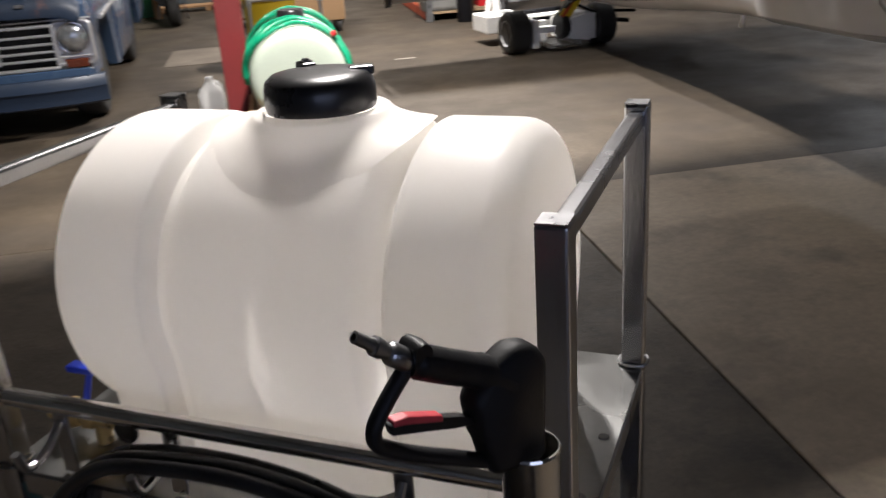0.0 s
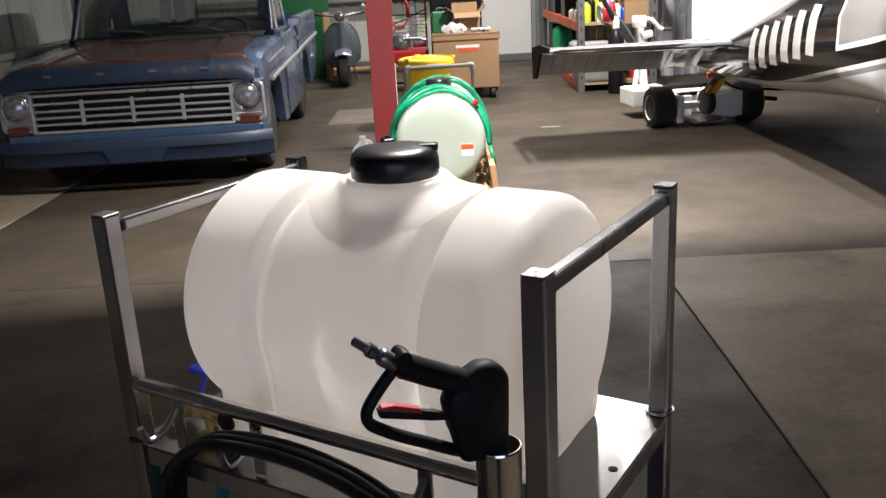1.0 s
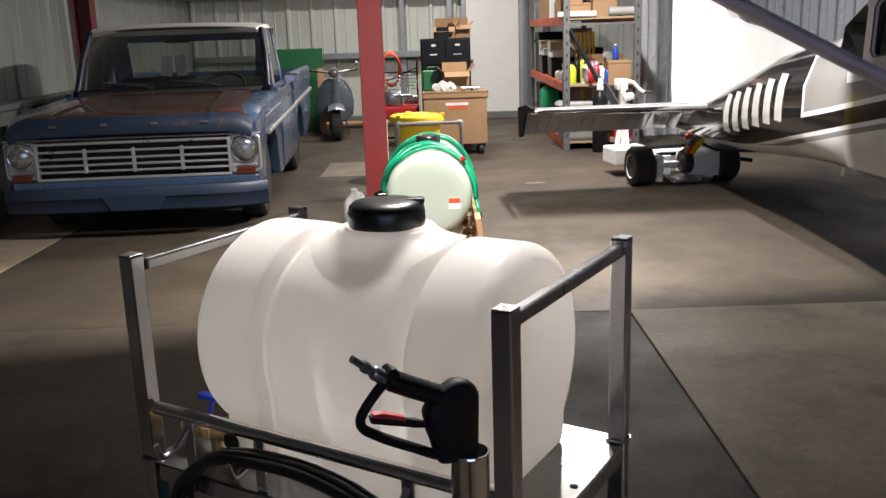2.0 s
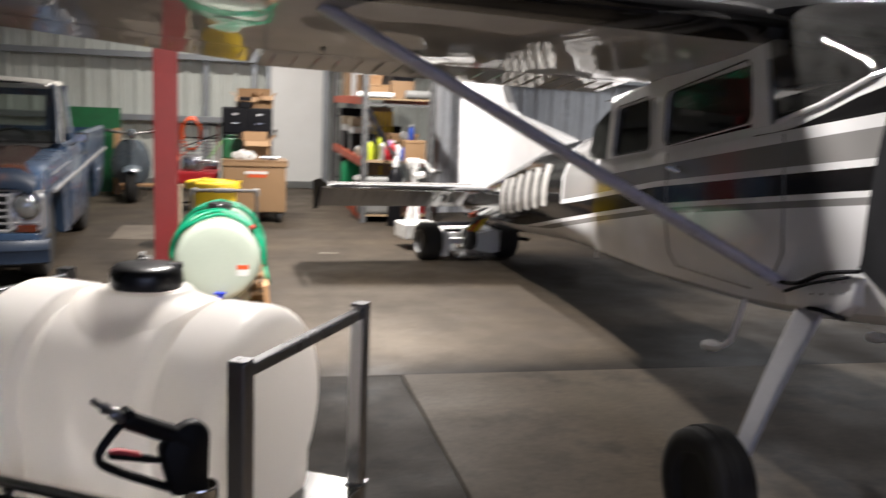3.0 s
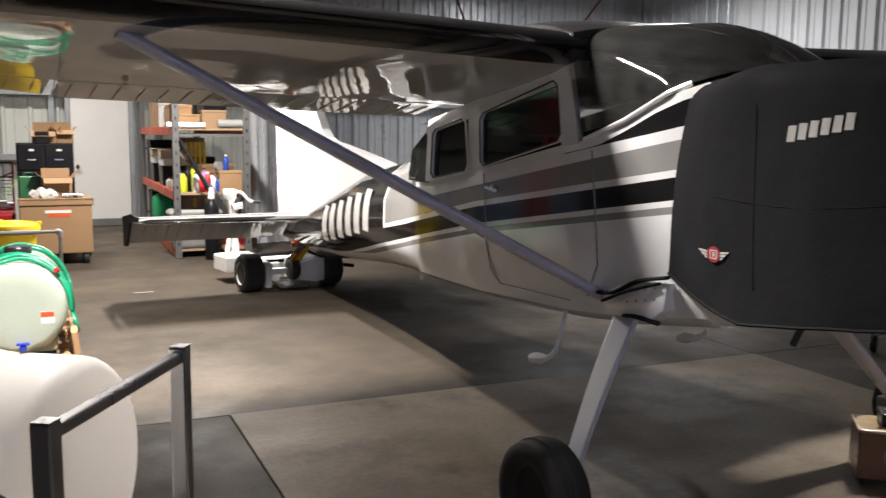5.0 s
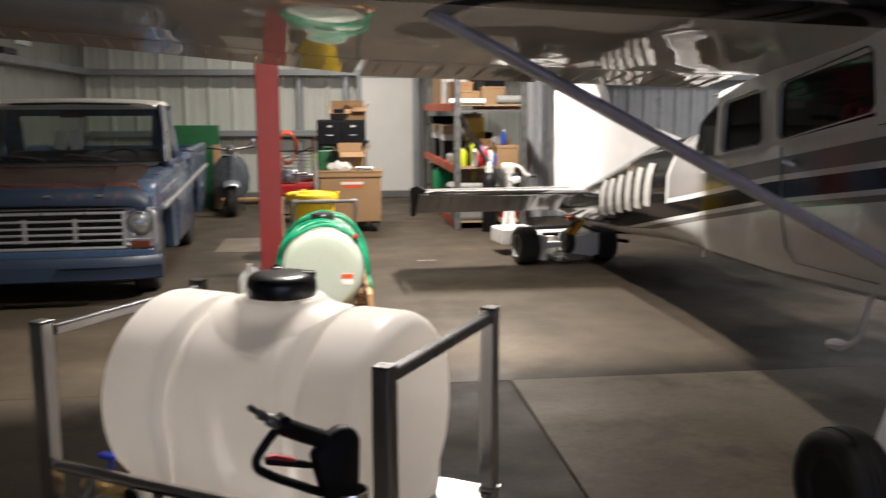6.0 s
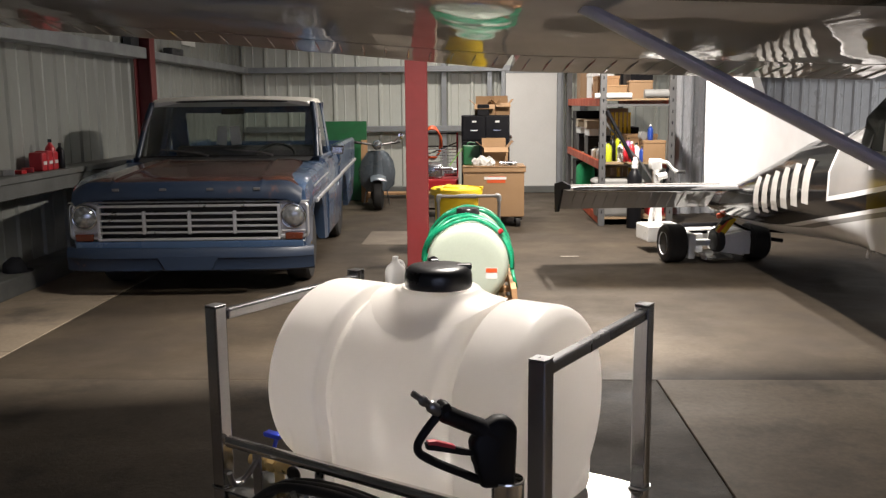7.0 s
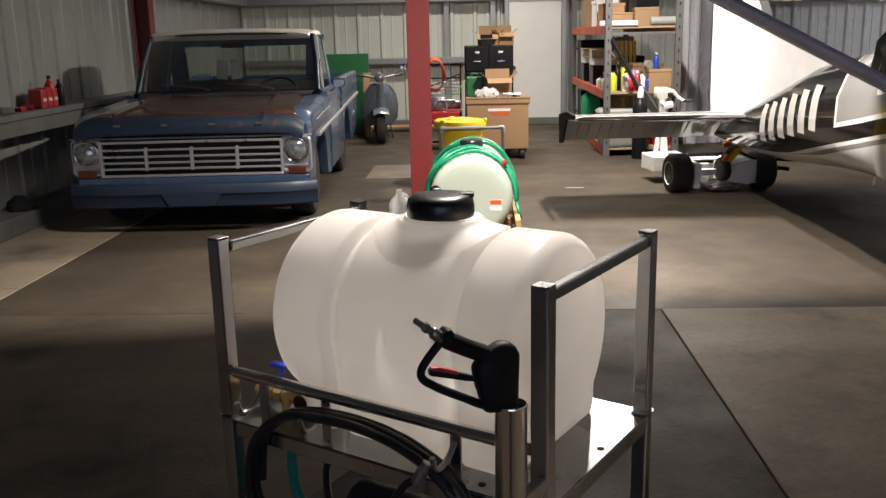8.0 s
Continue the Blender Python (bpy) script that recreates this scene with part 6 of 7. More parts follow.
chest = thing("jobsite_chest", "tan steel jobsite chest on black casters with an orange badge", "tool chest", 0.0, 11.3, 0, 0)
part("chest_body", box(0.0, 0.0, 0.13, 0.775, 0.62, 0.70, 0.012), M_TAN, chest, "tan steel body")
part("chest_lid", joined(box(-0.01, -0.015, 0.695, 0.795, 0.63, 0.77, 0.012), box(-0.012, -0.022, 0.765, 0.797, -0.005, 0.782, 0.003)), M_TAN, chest, "tan steel lid with a front lip")
for x in (0.1, 0.7):
    for y in (0.08, 0.54):
        part("caster", joined(lathe([(0.001, -0.03), (0.068, -0.03), (0.075, -0.02), (0.075, 0.02), (0.068, 0.03), (0.001, 0.03)], 20, pose(x, y, 0.075, 0, 90, 0)), box(x - 0.05, y - 0.05, 0.085, x + 0.05, y + 0.05, 0.13, 0.004, 1)), M_RUBBER, chest, "black rubber caster")
badge = part("badge", box(0.27, -0.006, 0.608, 0.55, -0.001, 0.642), M_LETTER, chest, "white bar of lettering")
part("badge_stripe", box(0.305, -0.003, 0.565, 0.535, 0.001, 0.648), M_LABELR, chest, "orange badge stripe")

cabinet = thing("file_cabinet", "black steel filing cabinet with four wide drawers", "cabinet", -0.03, 12.35, 0, 0)
part("carcass", box(0, 0, 0, 0.66, 0.55, 1.40, 0.008), M_CAB, cabinet)
for r in range(4):
    for c in range(2):
        z0, x0 = 0.06 + 0.335 * r, 0.02 + 0.315 * c
        drawer = part("drawer", box(x0, -0.018, z0, x0 + 0.305, 0.0, z0 + 0.32, 0.006), M_CAB, cabinet)
        part("label_holder", box(x0 + 0.125, -0.026, z0 + 0.235, x0 + 0.185, -0.018, z0 + 0.262, 0.003, 1), M_BOTW, drawer, "pale card label holder")
        part("pull", box(x0 + 0.10, -0.034, z0 + 0.12, x0 + 0.205, -0.018, z0 + 0.14, 0.004, 1), M_CHROME, drawer)


def carton(x, y, z, w, d, h, yaw, label="open brown cardboard carton"):
    ob = thing("cardboard_box", label, "box", x, y, z, yaw, group="cardboard boxes")
    t = 0.005
    part("carton", joined(box(-w / 2, -d / 2, 0, w / 2, d / 2, t), *[box(*q) for q in ((-w / 2, -d / 2, t, w / 2, -d / 2 + t, h), (-w / 2, d / 2 - t, t, w / 2, d / 2, h), (-w / 2, -d / 2 + t, t, -w / 2 + t, d / 2 - t, h), (w / 2 - t, -d / 2 + t, t, w / 2, d / 2 - t, h))]), M_CARD, ob)
    part("flap", moved(box(-w / 2, 0, 0, w / 2, t, d * 0.45), pose(0, -d / 2, h, 118, 0, 0)), M_CARD, ob)
    part("flap", moved(box(-w / 2, 0, 0, w / 2, t, d * 0.45), pose(0, d / 2, h, -18, 0, 0)), M_CARD, ob)
    part("flap", moved(box(0, -d / 2, 0, t, d / 2, w * 0.35), pose(-w / 2, 0, h, 0, -50, 0)), M_CARD, ob)
    part("flap", moved(box(0, -d / 2, 0, t, d / 2, w * 0.35), pose(w / 2, 0, h, 0, 40, 0)), M_CARD, ob)
    return ob


carton(0.41, 11.62, 0.77, 0.31, 0.26, 0.23, 4)
carton(0.30, 12.58, 1.40, 0.28, 0.28, 0.14, -3, "open cardboard box on the filing cabinet")
carton(0.53, 12.60, 1.40, 0.2, 0.24, 0.16, 5, "open cardboard box on the filing cabinet")
inner = thing("black_carton", "small black box lying in the open carton", "box", 0.27, 12.40, 1.40, 0)
part("carton", box(-0.08, -0.06, 0.0, 0.08, 0.06, 0.145, 0.004, 1), M_CAB, inner)
case = thing("tool_case", "dark green plastic tool case with a lime strap", "case", 0.115, 11.72, 0.77, 5)
part("shell", box(-0.12, -0.08, 0, 0.10, 0.08, 0.25, 0.015), M_GREENM, case)
part("handle", tube(smooth_path([(-0.06, 0, 0.25), (-0.05, 0, 0.285), (0.03, 0, 0.285), (0.04, 0, 0.25)], 4), 0.009, 8), M_GREENM, case)
part("strap", beam((-0.13, -0.1, 0.22), (-0.30, -0.1, 0.0), 0.03, 0.008), surface("lime_strap", (0.22, 0.55, 0.06), scale=9, rough=0.5), case, "lime green strap")
rag = thing("rag", "crumpled white rag on the tool chest", "cloth", 0.26, 11.42, 0.77, 0)
rag_bm = bmesh.new()
bmesh.ops.create_icosphere(rag_bm, subdivisions=4, radius=1.0)
for v in rag_bm.verts:
    v.co = Vector((v.co.x * 0.15, v.co.y * 0.08, max(-0.0, v.co.z * 0.07 + 0.045 + 0.05 * noise.noise(v.co * 2.3)))) + 0.02 * noise.noise_vector(v.co * 3.1)
    v.co.z = max(v.co.z, 0.0)
part("cloth", rag_bm, M_CLOTH, rag, "", 60)
bits = thing("air_tool", "grey metal air tool lying on the tool chest", "tool", 0.56, 11.42, 0.77, 0)
part("barrel", rod((-0.1, 0, 0.035), (0.12, 0.02, 0.03), 0.03, 12), M_STEEL, bits, "", 40)
part("grip", rod((0.02, 0.02, 0.03), (0.05, -0.05, 0.02), 0.018, 10), M_LID, bits)

washer = thing("pressure_washer", "red pressure washer with a black frame and coiled orange hose", "pressure washer", -0.36, 12.75, 0, 0)
part("base", box(-0.28, -0.25, 0.35, 0.28, 0.25, 0.52, 0.03), M_REDP, washer, "red engine base")
part("engine", joined(box(-0.2, -0.18, 0.52, 0.05, 0.18, 0.72, 0.03), rod((0.08, -0.1, 0.6), (0.26, -0.1, 0.6), 0.06, 14), rod((-0.05, -0.2, 0.66), (0.2, -0.2, 0.66), 0.02, 10)), M_STEEL, washer, "grey metal engine", 40)
for x in (-0.26, 0.26):
    part("frame_tube", tube(smooth_path([(x, -0.25, 0.1), (x, -0.25, 0.4), (x, 0.2, 0.5), (x, 0.28, 0.8), (x, 0.3, 1.15)], 5), 0.014, 8), M_REDP, washer)
    part("wheel", lathe([(0.001, -0.03), (0.1, -0.03), (0.125, -0.02), (0.125, 0.02), (0.1, 0.03), (0.001, 0.03)], 22, pose(x * 1.15, 0.15, 0.125, 0, 90, 0)), M_RUBBER, washer)
for a, b, r in (((-0.26, 0.3, 1.14), (0.26, 0.3, 1.14), 0.014), ((-0.26, 0.29, 0.95), (0.26, 0.29, 0.95), 0.01), ((-0.26, -0.25, 0.1), (0.26, -0.25, 0.1), 0.014), ((-0.26, 0.28, 0.8), (0.26, -0.1, 1.02), 0.008)):
    part("cross_bar", rod(a, b, r, 8), M_CAB, washer)
for k in range(5):
    part("wire_shelf", rod((-0.26, -0.05 + 0.01 * k, 0.74 + 0.045 * k), (0.26, -0.05 + 0.01 * k, 0.74 + 0.045 * k), 0.007, 6), M_STEEL, washer)
for k in range(4):
    part("hose_loop", tube([(-0.10 + (0.15 + 0.012 * k) * math.cos(q) * 0.75, 0.255 - 0.02 * k, 1.0 + (0.24 - 0.012 * k) * math.sin(q)) for q in [2 * math.pi * i / 28 for i in range(28)]], 0.014, 8, True), M_ORANGE, washer, "orange hose loop", 60)
part("hose_tail", tube(smooth_path([(-0.15, 0.2, 0.78), (-0.2, 0.1, 0.72), (-0.26, 0.0, 0.74), (-0.24, -0.1, 0.66)], 5), 0.012, 8), M_ORANGE, washer, "", 60)

scooter = thing("motor_scooter", "grey-blue vintage motor scooter on its stand by the wall", "scooter", -1.30, 13.35, 0, 8)
part("leg_shield", loft([[(x * w, y, z) for x, y in ((-1, 0.06), (-0.75, -0.01), (-0.35, -0.05), (0, -0.06), (0.35, -0.05), (0.75, -0.01), (1, 0.06), (0.75, 0.02), (0.35, -0.02), (0, -0.03), (-0.35, -0.02), (-0.75, 0.02))] for z, w in ((0.28, 0.16), (0.36, 0.25), (0.55, 0.27), (0.72, 0.24), (0.84, 0.16), (0.88, 0.09))]), M_SCOOT, scooter, "curved grey leg shield", 50)
part("horn_cast", loft([[(x * w, -0.055 - d, z) for x, d in ((-1, 0), (-0.5, 0.03), (0, 0.045), (0.5, 0.03), (1, 0))] for z, w in ((0.44, 0.085), (0.6, 0.07), (0.88, 0.05))], closed=False), M_SCOOT, scooter, "", 50)
part("headset", joined(lathe([(0.001, -0.10), (0.06, -0.09), (0.075, -0.05), (0.07, 0.04), (0.04, 0.1), (0.001, 0.11)], 20, pose(0, -0.02, 0.96, 90, 0, 0))), M_SCOOT, scooter, "", 50)
part("headlamp", lathe([(0.001, 0.02), (0.04, 0.014), (0.06, 0.0)], 20, pose(0, -0.118, 0.96, 90, 0, 0)), M_LENS, scooter, "", 50)
for s in (-1, 1):
    part("handlebar", rod((s * 0.06, 0.0, 0.965), (s * 0.3, 0.06, 1.0), 0.017, 10), M_PIPE, scooter)
    part("grip", rod((s * 0.22, 0.045, 0.988), (s * 0.34, 0.075, 1.005), 0.022, 10), M_RUBBER, scooter)
part("front_fender", loft([[(0.115 * x * k, -0.08 + 0.27 * math.cos(a), 0.24 + 0.27 * math.sin(a) + 0.03 * (1 - x * x)) for x in (-1, -0.6, 0, 0.6, 1)] for a, k in [(radians(q), 1.0 if 80 < q < 165 else 0.8) for q in range(62, 137, 6)]], closed=False), M_SCOOT, scooter, "", 60)
for y in (-0.08, 1.10):
    wheel = part("wheel", lathe([(0.001, -0.03), (0.10, -0.03), (0.12, -0.04), (0.12, 0.04), (0.10, 0.03), (0.001, 0.03)], 24, pose(0, y, 0.215, 0, 90, 0)), M_STEEL, scooter, "", 40)
    part("tyre", lathe([(0.12, -0.055), (0.17, -0.072), (0.205, -0.05), (0.215, 0), (0.205, 0.05), (0.17, 0.072), (0.12, 0.055)], 30, pose(0, y, 0.215, 0, 90, -6)), M_RUBBER, wheel, "", 40)
part("floorboard", box(-0.18, 0.05, 0.26, 0.18, 0.5, 0.30, 0.01), M_SCOOT, scooter)
part("rear_body", loft([[(x * w, y, 0.30 + z * h) for x, z in ((-1, 0.1), (-1.0, 0.5), (-0.7, 0.9), (0, 1), (0.7, 0.9), (1.0, 0.5), (1, 0.1))] for y, w, h in ((0.48, 0.12, 0.3), (0.65, 0.24, 0.42), (0.95, 0.28, 0.45), (1.25, 0.2, 0.4), (1.4, 0.08, 0.25))]), M_SCOOT, scooter, "", 50)
part("saddle", box(-0.13, 0.5, 0.74, 0.13, 1.15, 0.82, 0.03), M_CAB, scooter, "black saddle")
for s in (-1, 1):
    part("stand_leg", rod((s * 0.15, 0.62, 0.3), (s * 0.2, 0.6, 0.0), 0.011, 8), M_STEEL, scooter)
part("mirror", joined(rod((0.24, 0.04, 1.0), (0.34, 0.03, 1.08), 0.005, 6), lathe([(0.001, 0), (0.045, 0.004), (0.045, 0.014), (0.001, 0.018)], 16, pose(0.36, 0.03, 1.09, 90, 0, 0))), M_CHROME, scooter)

board = thing("steel_sheet", "green enamelled steel sheet leaning against the wall", "sheet", -1.98, 14.6, 0, 0)
part("sheet", moved(box(-0.42, -0.02, 0, 0.36, 0.02, 1.3, 0.004, 1), pose(0, 0, 0, -8, 0, 0)), M_GREENM, board)
plank = thing("wood_plank", "pale wooden plank standing by the scooter", "plank", -1.62, 14.3, 0, 0)
part("plank", moved(box(-0.05, -0.02, 0, 0.05, 0.02, 1.0, 0.003, 1), pose(0, 0, 0, -6, 0, 0)), M_WOOD, plank)
pallet = thing("pallet_board", "low wooden boards on the floor behind the scooter", "pallet", -1.0, 14.9, 0, 0)
for k in range(3):
    part("board", box(-0.8, 0.12 * k, 0.06, 0.9, 0.12 * k + 0.1, 0.085), M_WOOD, pallet)
for x in (-0.7, 0.0, 0.75):
    part("bearer", box(x, 0.0, 0.0, x + 0.08, 0.36, 0.06), M_WOOD, pallet)

# ---- storage rack ----
RX0, RX1, RY0, RY1 = 1.76, 2.62, 11.4, 15.4
rack = thing("storage_rack", "grey steel storage rack with orange beams, loaded shelves", "rack", 0, 0, 0)
for x in (RX0, RX1):
    for y in (RY0, RY1):
        up = part("upright", box(x - 0.04, y - 0.035, 0.0, x + 0.04, y + 0.035, 2.45, 0.004, 1), M_RACK, rack, "grey punched steel upright")
        if y == RY0:
            for k in range(16):
                part("slot", box(x - 0.008, y - 0.037, 0.16 + 0.14 * k, x + 0.008, y - 0.0345, 0.20 + 0.14 * k), M_CAB, up)
for y in (RY0, RY1):
    part("end_brace", joined(beam((RX0 + 0.04, y, 1.52), (RX1 - 0.04, y, 1.52), 0.03, 0.03), beam((RX0 + 0.04, y, 0.25), (RX1 - 0.04, y, 0.25), 0.03, 0.03), beam((RX0 + 0.04, y, 1.30), (RX1 - 0.35, y, 0.78), 0.025, 0.025), beam((RX1 - 0.35, y, 0.78), (RX1 - 0.04, y, 0.3), 0.025, 0.025)), M_RACK, rack)
LEVELS = (0.06, 0.76, 1.56)
for z in LEVELS:
    for x in (RX0, RX1):
        part("beam", box(x - 0.025, RY0 + 0.036, z - 0.05, x + 0.025, RY1 - 0.036, z + 0.06, 0.004, 1), M_RACKO, rack, "orange steel shelf beam")
    part("shelf_board", box(RX0 + 0.026, RY0 + 0.04, z + 0.02, RX1 - 0.026, RY1 - 0.04, z + 0.045), M_CHIP, rack)


def bottle(x, y, z, r, h, mat, label, cap=None):
    ob = thing("bottle", label, "bottle", x, y, z, 0, group="bottles on the rack")
    part("body", lathe([(r * 0.95, 0), (r, 0.006), (r, h * 0.68), (r * 0.7, h * 0.78), (r * 0.34, h * 0.84), (r * 0.34, h * 0.9), (0.001, h * 0.9)], 18), mat, ob, "", 45)
    part("cap", lathe([(r * 0.4, h * 0.89), (r * 0.4, h), (0.001, h)], 12), cap or M_LID, ob)
    return ob


def storage_box(x, y, z, w, d, h, mat, label, yaw=0, name="storage_box"):
    ob = thing(name, label, "box", x, y, z, yaw)
    part("box_body", box(-w / 2, -d / 2, 0, w / 2, d / 2, h * 0.86, 0.006), mat, ob)
    part("box_lid", box(-w / 2 - 0.006, -d / 2 - 0.006, h * 0.86, w / 2 + 0.006, d / 2 + 0.006, h, 0.006), mat, ob)
    return ob


S1, S2, S3 = (z + 0.045 for z in LEVELS)
M_LIMEB = surface("lime_bottle", (0.55, 0.62, 0.03), scale=6, rough=0.4)
M_REDB = surface("red_bottle", (0.50, 0.02, 0.03), scale=6, rough=0.4)
M_PURP = surface("lilac_bottle", (0.42, 0.2, 0.42), scale=6, rough=0.4)
for x, y, r, h, mat, lab in ((1.86, 11.58, 0.05, 0.27, M_LIMEB, "lime yellow plastic bottle with black cap"), (1.94, 11.75, 0.045, 0.33, M_CAB, "black plastic bottle on the rack"), (2.01, 11.55, 0.04, 0.26, M_BOTW, "white plastic bottle with black cap"), (2.08, 11.62, 0.045, 0.22, M_REDB, "red plastic bottle with white cap"), (2.15, 11.52, 0.042, 0.26, M_REDB, "tall red bottle with a white cap"), (2.22, 11.6, 0.05, 0.24, M_BOTW, "white plastic bottle with a blue label"), (2.29, 11.54, 0.04, 0.2, M_BOTB, "blue plastic bottle with black cap"), (2.04, 11.8, 0.055, 0.37, M_LIMEB, "tall lime yellow spray bottle"), (2.16, 11.85, 0.05, 0.31, M_PURP, "lilac plastic bottle with black cap"), (1.80, 11.9, 0.045, 0.18, M_BOTW, "small white bottle with black cap"), (1.80, 12.2, 0.05, 0.16, M_PVC, "small cream plastic tub with lid"), (1.82, 12.5, 0.055, 0.15, M_BOTW, "small white plastic tub with lid")):
    bottle(x, y, S2, r, h, mat, lab, M_BOTW if mat is M_REDB else None)
storage_box(2.43, 11.62, S2, 0.28, 0.3, 0.27, M_CARD, "brown cardboard box on the middle shelf")
storage_box(2.33, 12.0, S2, 0.4, 0.3, 0.34, M_CARD, "large brown cardboard box on the middle shelf", 6)
bottle(2.40, 11.62, S2 + 0.27, 0.036, 0.2, M_BOTB, "blue aerosol can on a cardboard box", M_BOTW)
rollw = thing("tape_roll", "pale blue-grey roll on a cardboard box", "roll", 2.31, 11.66, S2 + 0.27, 0)
part("roll", lathe([(0.025, -0.03), (0.055, -0.03), (0.055, 0.03), (0.025, 0.03)], 20, pose(0, 0, 0.055, 90, 0, 30)), M_GREYT, rollw)
for k, (y, w) in enumerate(((13.2, 0.5), (14.3, 0.5))):
    storage_box(1.96, y, S2, 0.36, 0.42, 0.28, M_CAB, "black plastic crate on the middle shelf", 0)
    storage_box(1.96, y, S2 + 0.28, 0.34, 0.4, 0.10, M_BOTW, "pale storage box on a black crate", 3)
    storage_box(1.95, y, S2 + 0.38, 0.36, 0.42, 0.12, M_PVC, "cream storage box on a pale box", -2)
storage_box(2.3, 13.3, S2, 0.4, 0.6, 0.4, M_CAB, "dark storage box at the back of the shelf")
storage_box(1.95, 11.75, S3, 0.26, 0.3, 0.17, M_CARD, "brown cardboard box on the top shelf", 4)
storage_box(2.3, 11.9, S3, 0.3, 0.3, 0.23, M_TAN, "taller cardboard box on the top shelf", -4)
storage_box(1.92, 12.3, S3, 0.28, 0.4, 0.30, M_WOOD, "tan box on the top shelf", 2)
storage_box(1.92, 12.9, S3, 0.3, 0.4, 0.36, M_BOTW, "white box on the top shelf", 2)
storage_box(2.4, 12.6, S3, 0.3, 0.5, 0.4, M_CAB, "black case on the top shelf", 2)
for x0, x1, z, y, r, mat, lab in ((1.66, 2.12, 0.055, 11.44, 0.035, M_BOTW, "white paper roll on the top shelf"), (2.28, 2.6, 0.065, 11.46, 0.055, M_GREYT, "grey rolled mat on the top shelf")):
    ob = thing("roll", lab, "roll", 0, 0, S3, 0)
    part("roll_body", joined(rod((x0, y, r), (x1, y, r), r, 18)), mat, ob, "", 40)
for k in range(5):
    ob = thing("yellow_level", "yellow batten stored upright in the rack", "batten", 2.0 + 0.055 * k, 12.05, S2, 0, group="yellow battens in the rack")
    part("batten", moved(box(-0.018, -0.012, 0, 0.018, 0.012, 0.62), pose(0, 0.08, 0, -4, 0, 0)), M_YELLOW, ob)
for k in range(5):
    ob = thing("wood_batten", "brown wooden batten leaning in the rack", "batten", 1.98 + 0.075 * k, 11.9, S1, 0, group="wooden battens in the rack")
    part("batten", moved(box(-0.02, -0.012, 0, 0.02, 0.012, 0.6), pose(0, 0, 0, -5, 0, 0)), M_YELLOW if k % 2 else M_TAN, ob)
bag = thing("green_bag", "green cloth bag on the bottom shelf", "bag", 1.90, 14.2, S1, 0)
bag_bm = bmesh.new()
bmesh.ops.create_icosphere(bag_bm, subdivisions=3, radius=1.0)
for v in bag_bm.verts:
    q = [abs(c) ** 0.45 * (1 if c > 0 else -1) for c in v.co]
    v.co = Vector((q[0] * 0.13, q[1] * 0.3, max(0, 0.26 + q[2] * 0.26 + 0.035 * noise.noise(v.co * 2))))
part("sack", bag_bm, surface("green_cloth", (0.02, 0.42, 0.16), (0.015, 0.33, 0.12), scale=8, rough=0.8, bump=0.3), bag, "", 60)
storage_box(1.84, 13.4, S1, 0.15, 0.5, 0.2, M_BOTB, "blue and white box on the bottom shelf")
tub = thing("grey_tub", "grey plastic tub on the bottom shelf of the rack", "tub", 2.0, 11.66, 0.105, 0)
part("tub_body", loft([[(x * k, y * k, z) for x, y in rounded(0.66, 0.36, 0.08)] for z, k in ((0, 0.86), (0.02, 0.88), (0.42, 1.0), (0.44, 1.03), (0.465, 1.0), (0.485, 0.9))]), M_GREYT, tub, "", 40)
lean = thing("black_pole", "black pole with a white tip leaning at the rack", "pole", 0, 0, 0)
part("shaft", rod((2.14, 11.2, 0.80), (1.80, 11.33, 1.46), 0.024, 10), M_CAB, lean)
part("tip", lathe([(0.04, 0.0), (0.04, 0.03), (0.022, 0.09), (0.001, 0.09)], 12, pose(2.14, 11.2, 0.795)), M_BOTW, lean, "white plastic tip")
ext = thing("black_cylinder", "black bottle-shaped gas cylinder beside the rack", "cylinder", 2.14, 11.2, 0, 0)
part("shell", lathe([(0.085, 0), (0.09, 0.01), (0.09, 0.62), (0.07, 0.70), (0.03, 0.74), (0.03, 0.8), (0.001, 0.8)], 24), M_CAB, ext, "", 45)
part("collar", lathe([(0.035, 0.74), (0.042, 0.75), (0.042, 0.79), (0.001, 0.8)], 16), M_BOTW, ext, "white neck collar")
storage_box(2.5, 11.75, S1, 0.2, 0.3, 0.4, M_REDP, "red tool box on the bottom shelf")
storage_box(2.25, 12.6, S1, 0.5, 0.6, 0.3, M_CAB, "dark crate on the bottom shelf")
# packed goods at the back of the rack
for x, y, z, w, d, h, mat, lab in ((2.0, 15.0, S1, 0.36, 0.5, 0.52, M_CAB, "black storage crate deep in the rack"), (2.4, 14.6, S1, 0.36, 0.6, 0.46, M_TAN, "brown wooden crate deep in the rack"), (2.0, 15.0, S2, 0.38, 0.5, 0.62, M_CAB, "tall black case deep in the rack"), (2.4, 14.6, S2, 0.36, 0.4, 0.66, M_TAN, "tall brown carton deep in the rack"), (2.0, 14.6, S3, 0.36, 0.5, 0.5, M_TAN, "brown carton at the back of the top shelf"), (2.42, 13.5, S3, 0.3, 0.5, 0.42, M_CAB, "black case at the back of the top shelf")):
    storage_box(x, y, z, w, d, h, mat, lab)
for k in range(3):
    storage_box(1.93, 11.98, S2 + 0.0 + 0.075 * k, 0.26 - 0.01 * k, 0.2, 0.072, M_CAB if k < 1 else M_BOTW, "flat plastic parts box in a stack on the shelf", 2 * k, "parts_box")

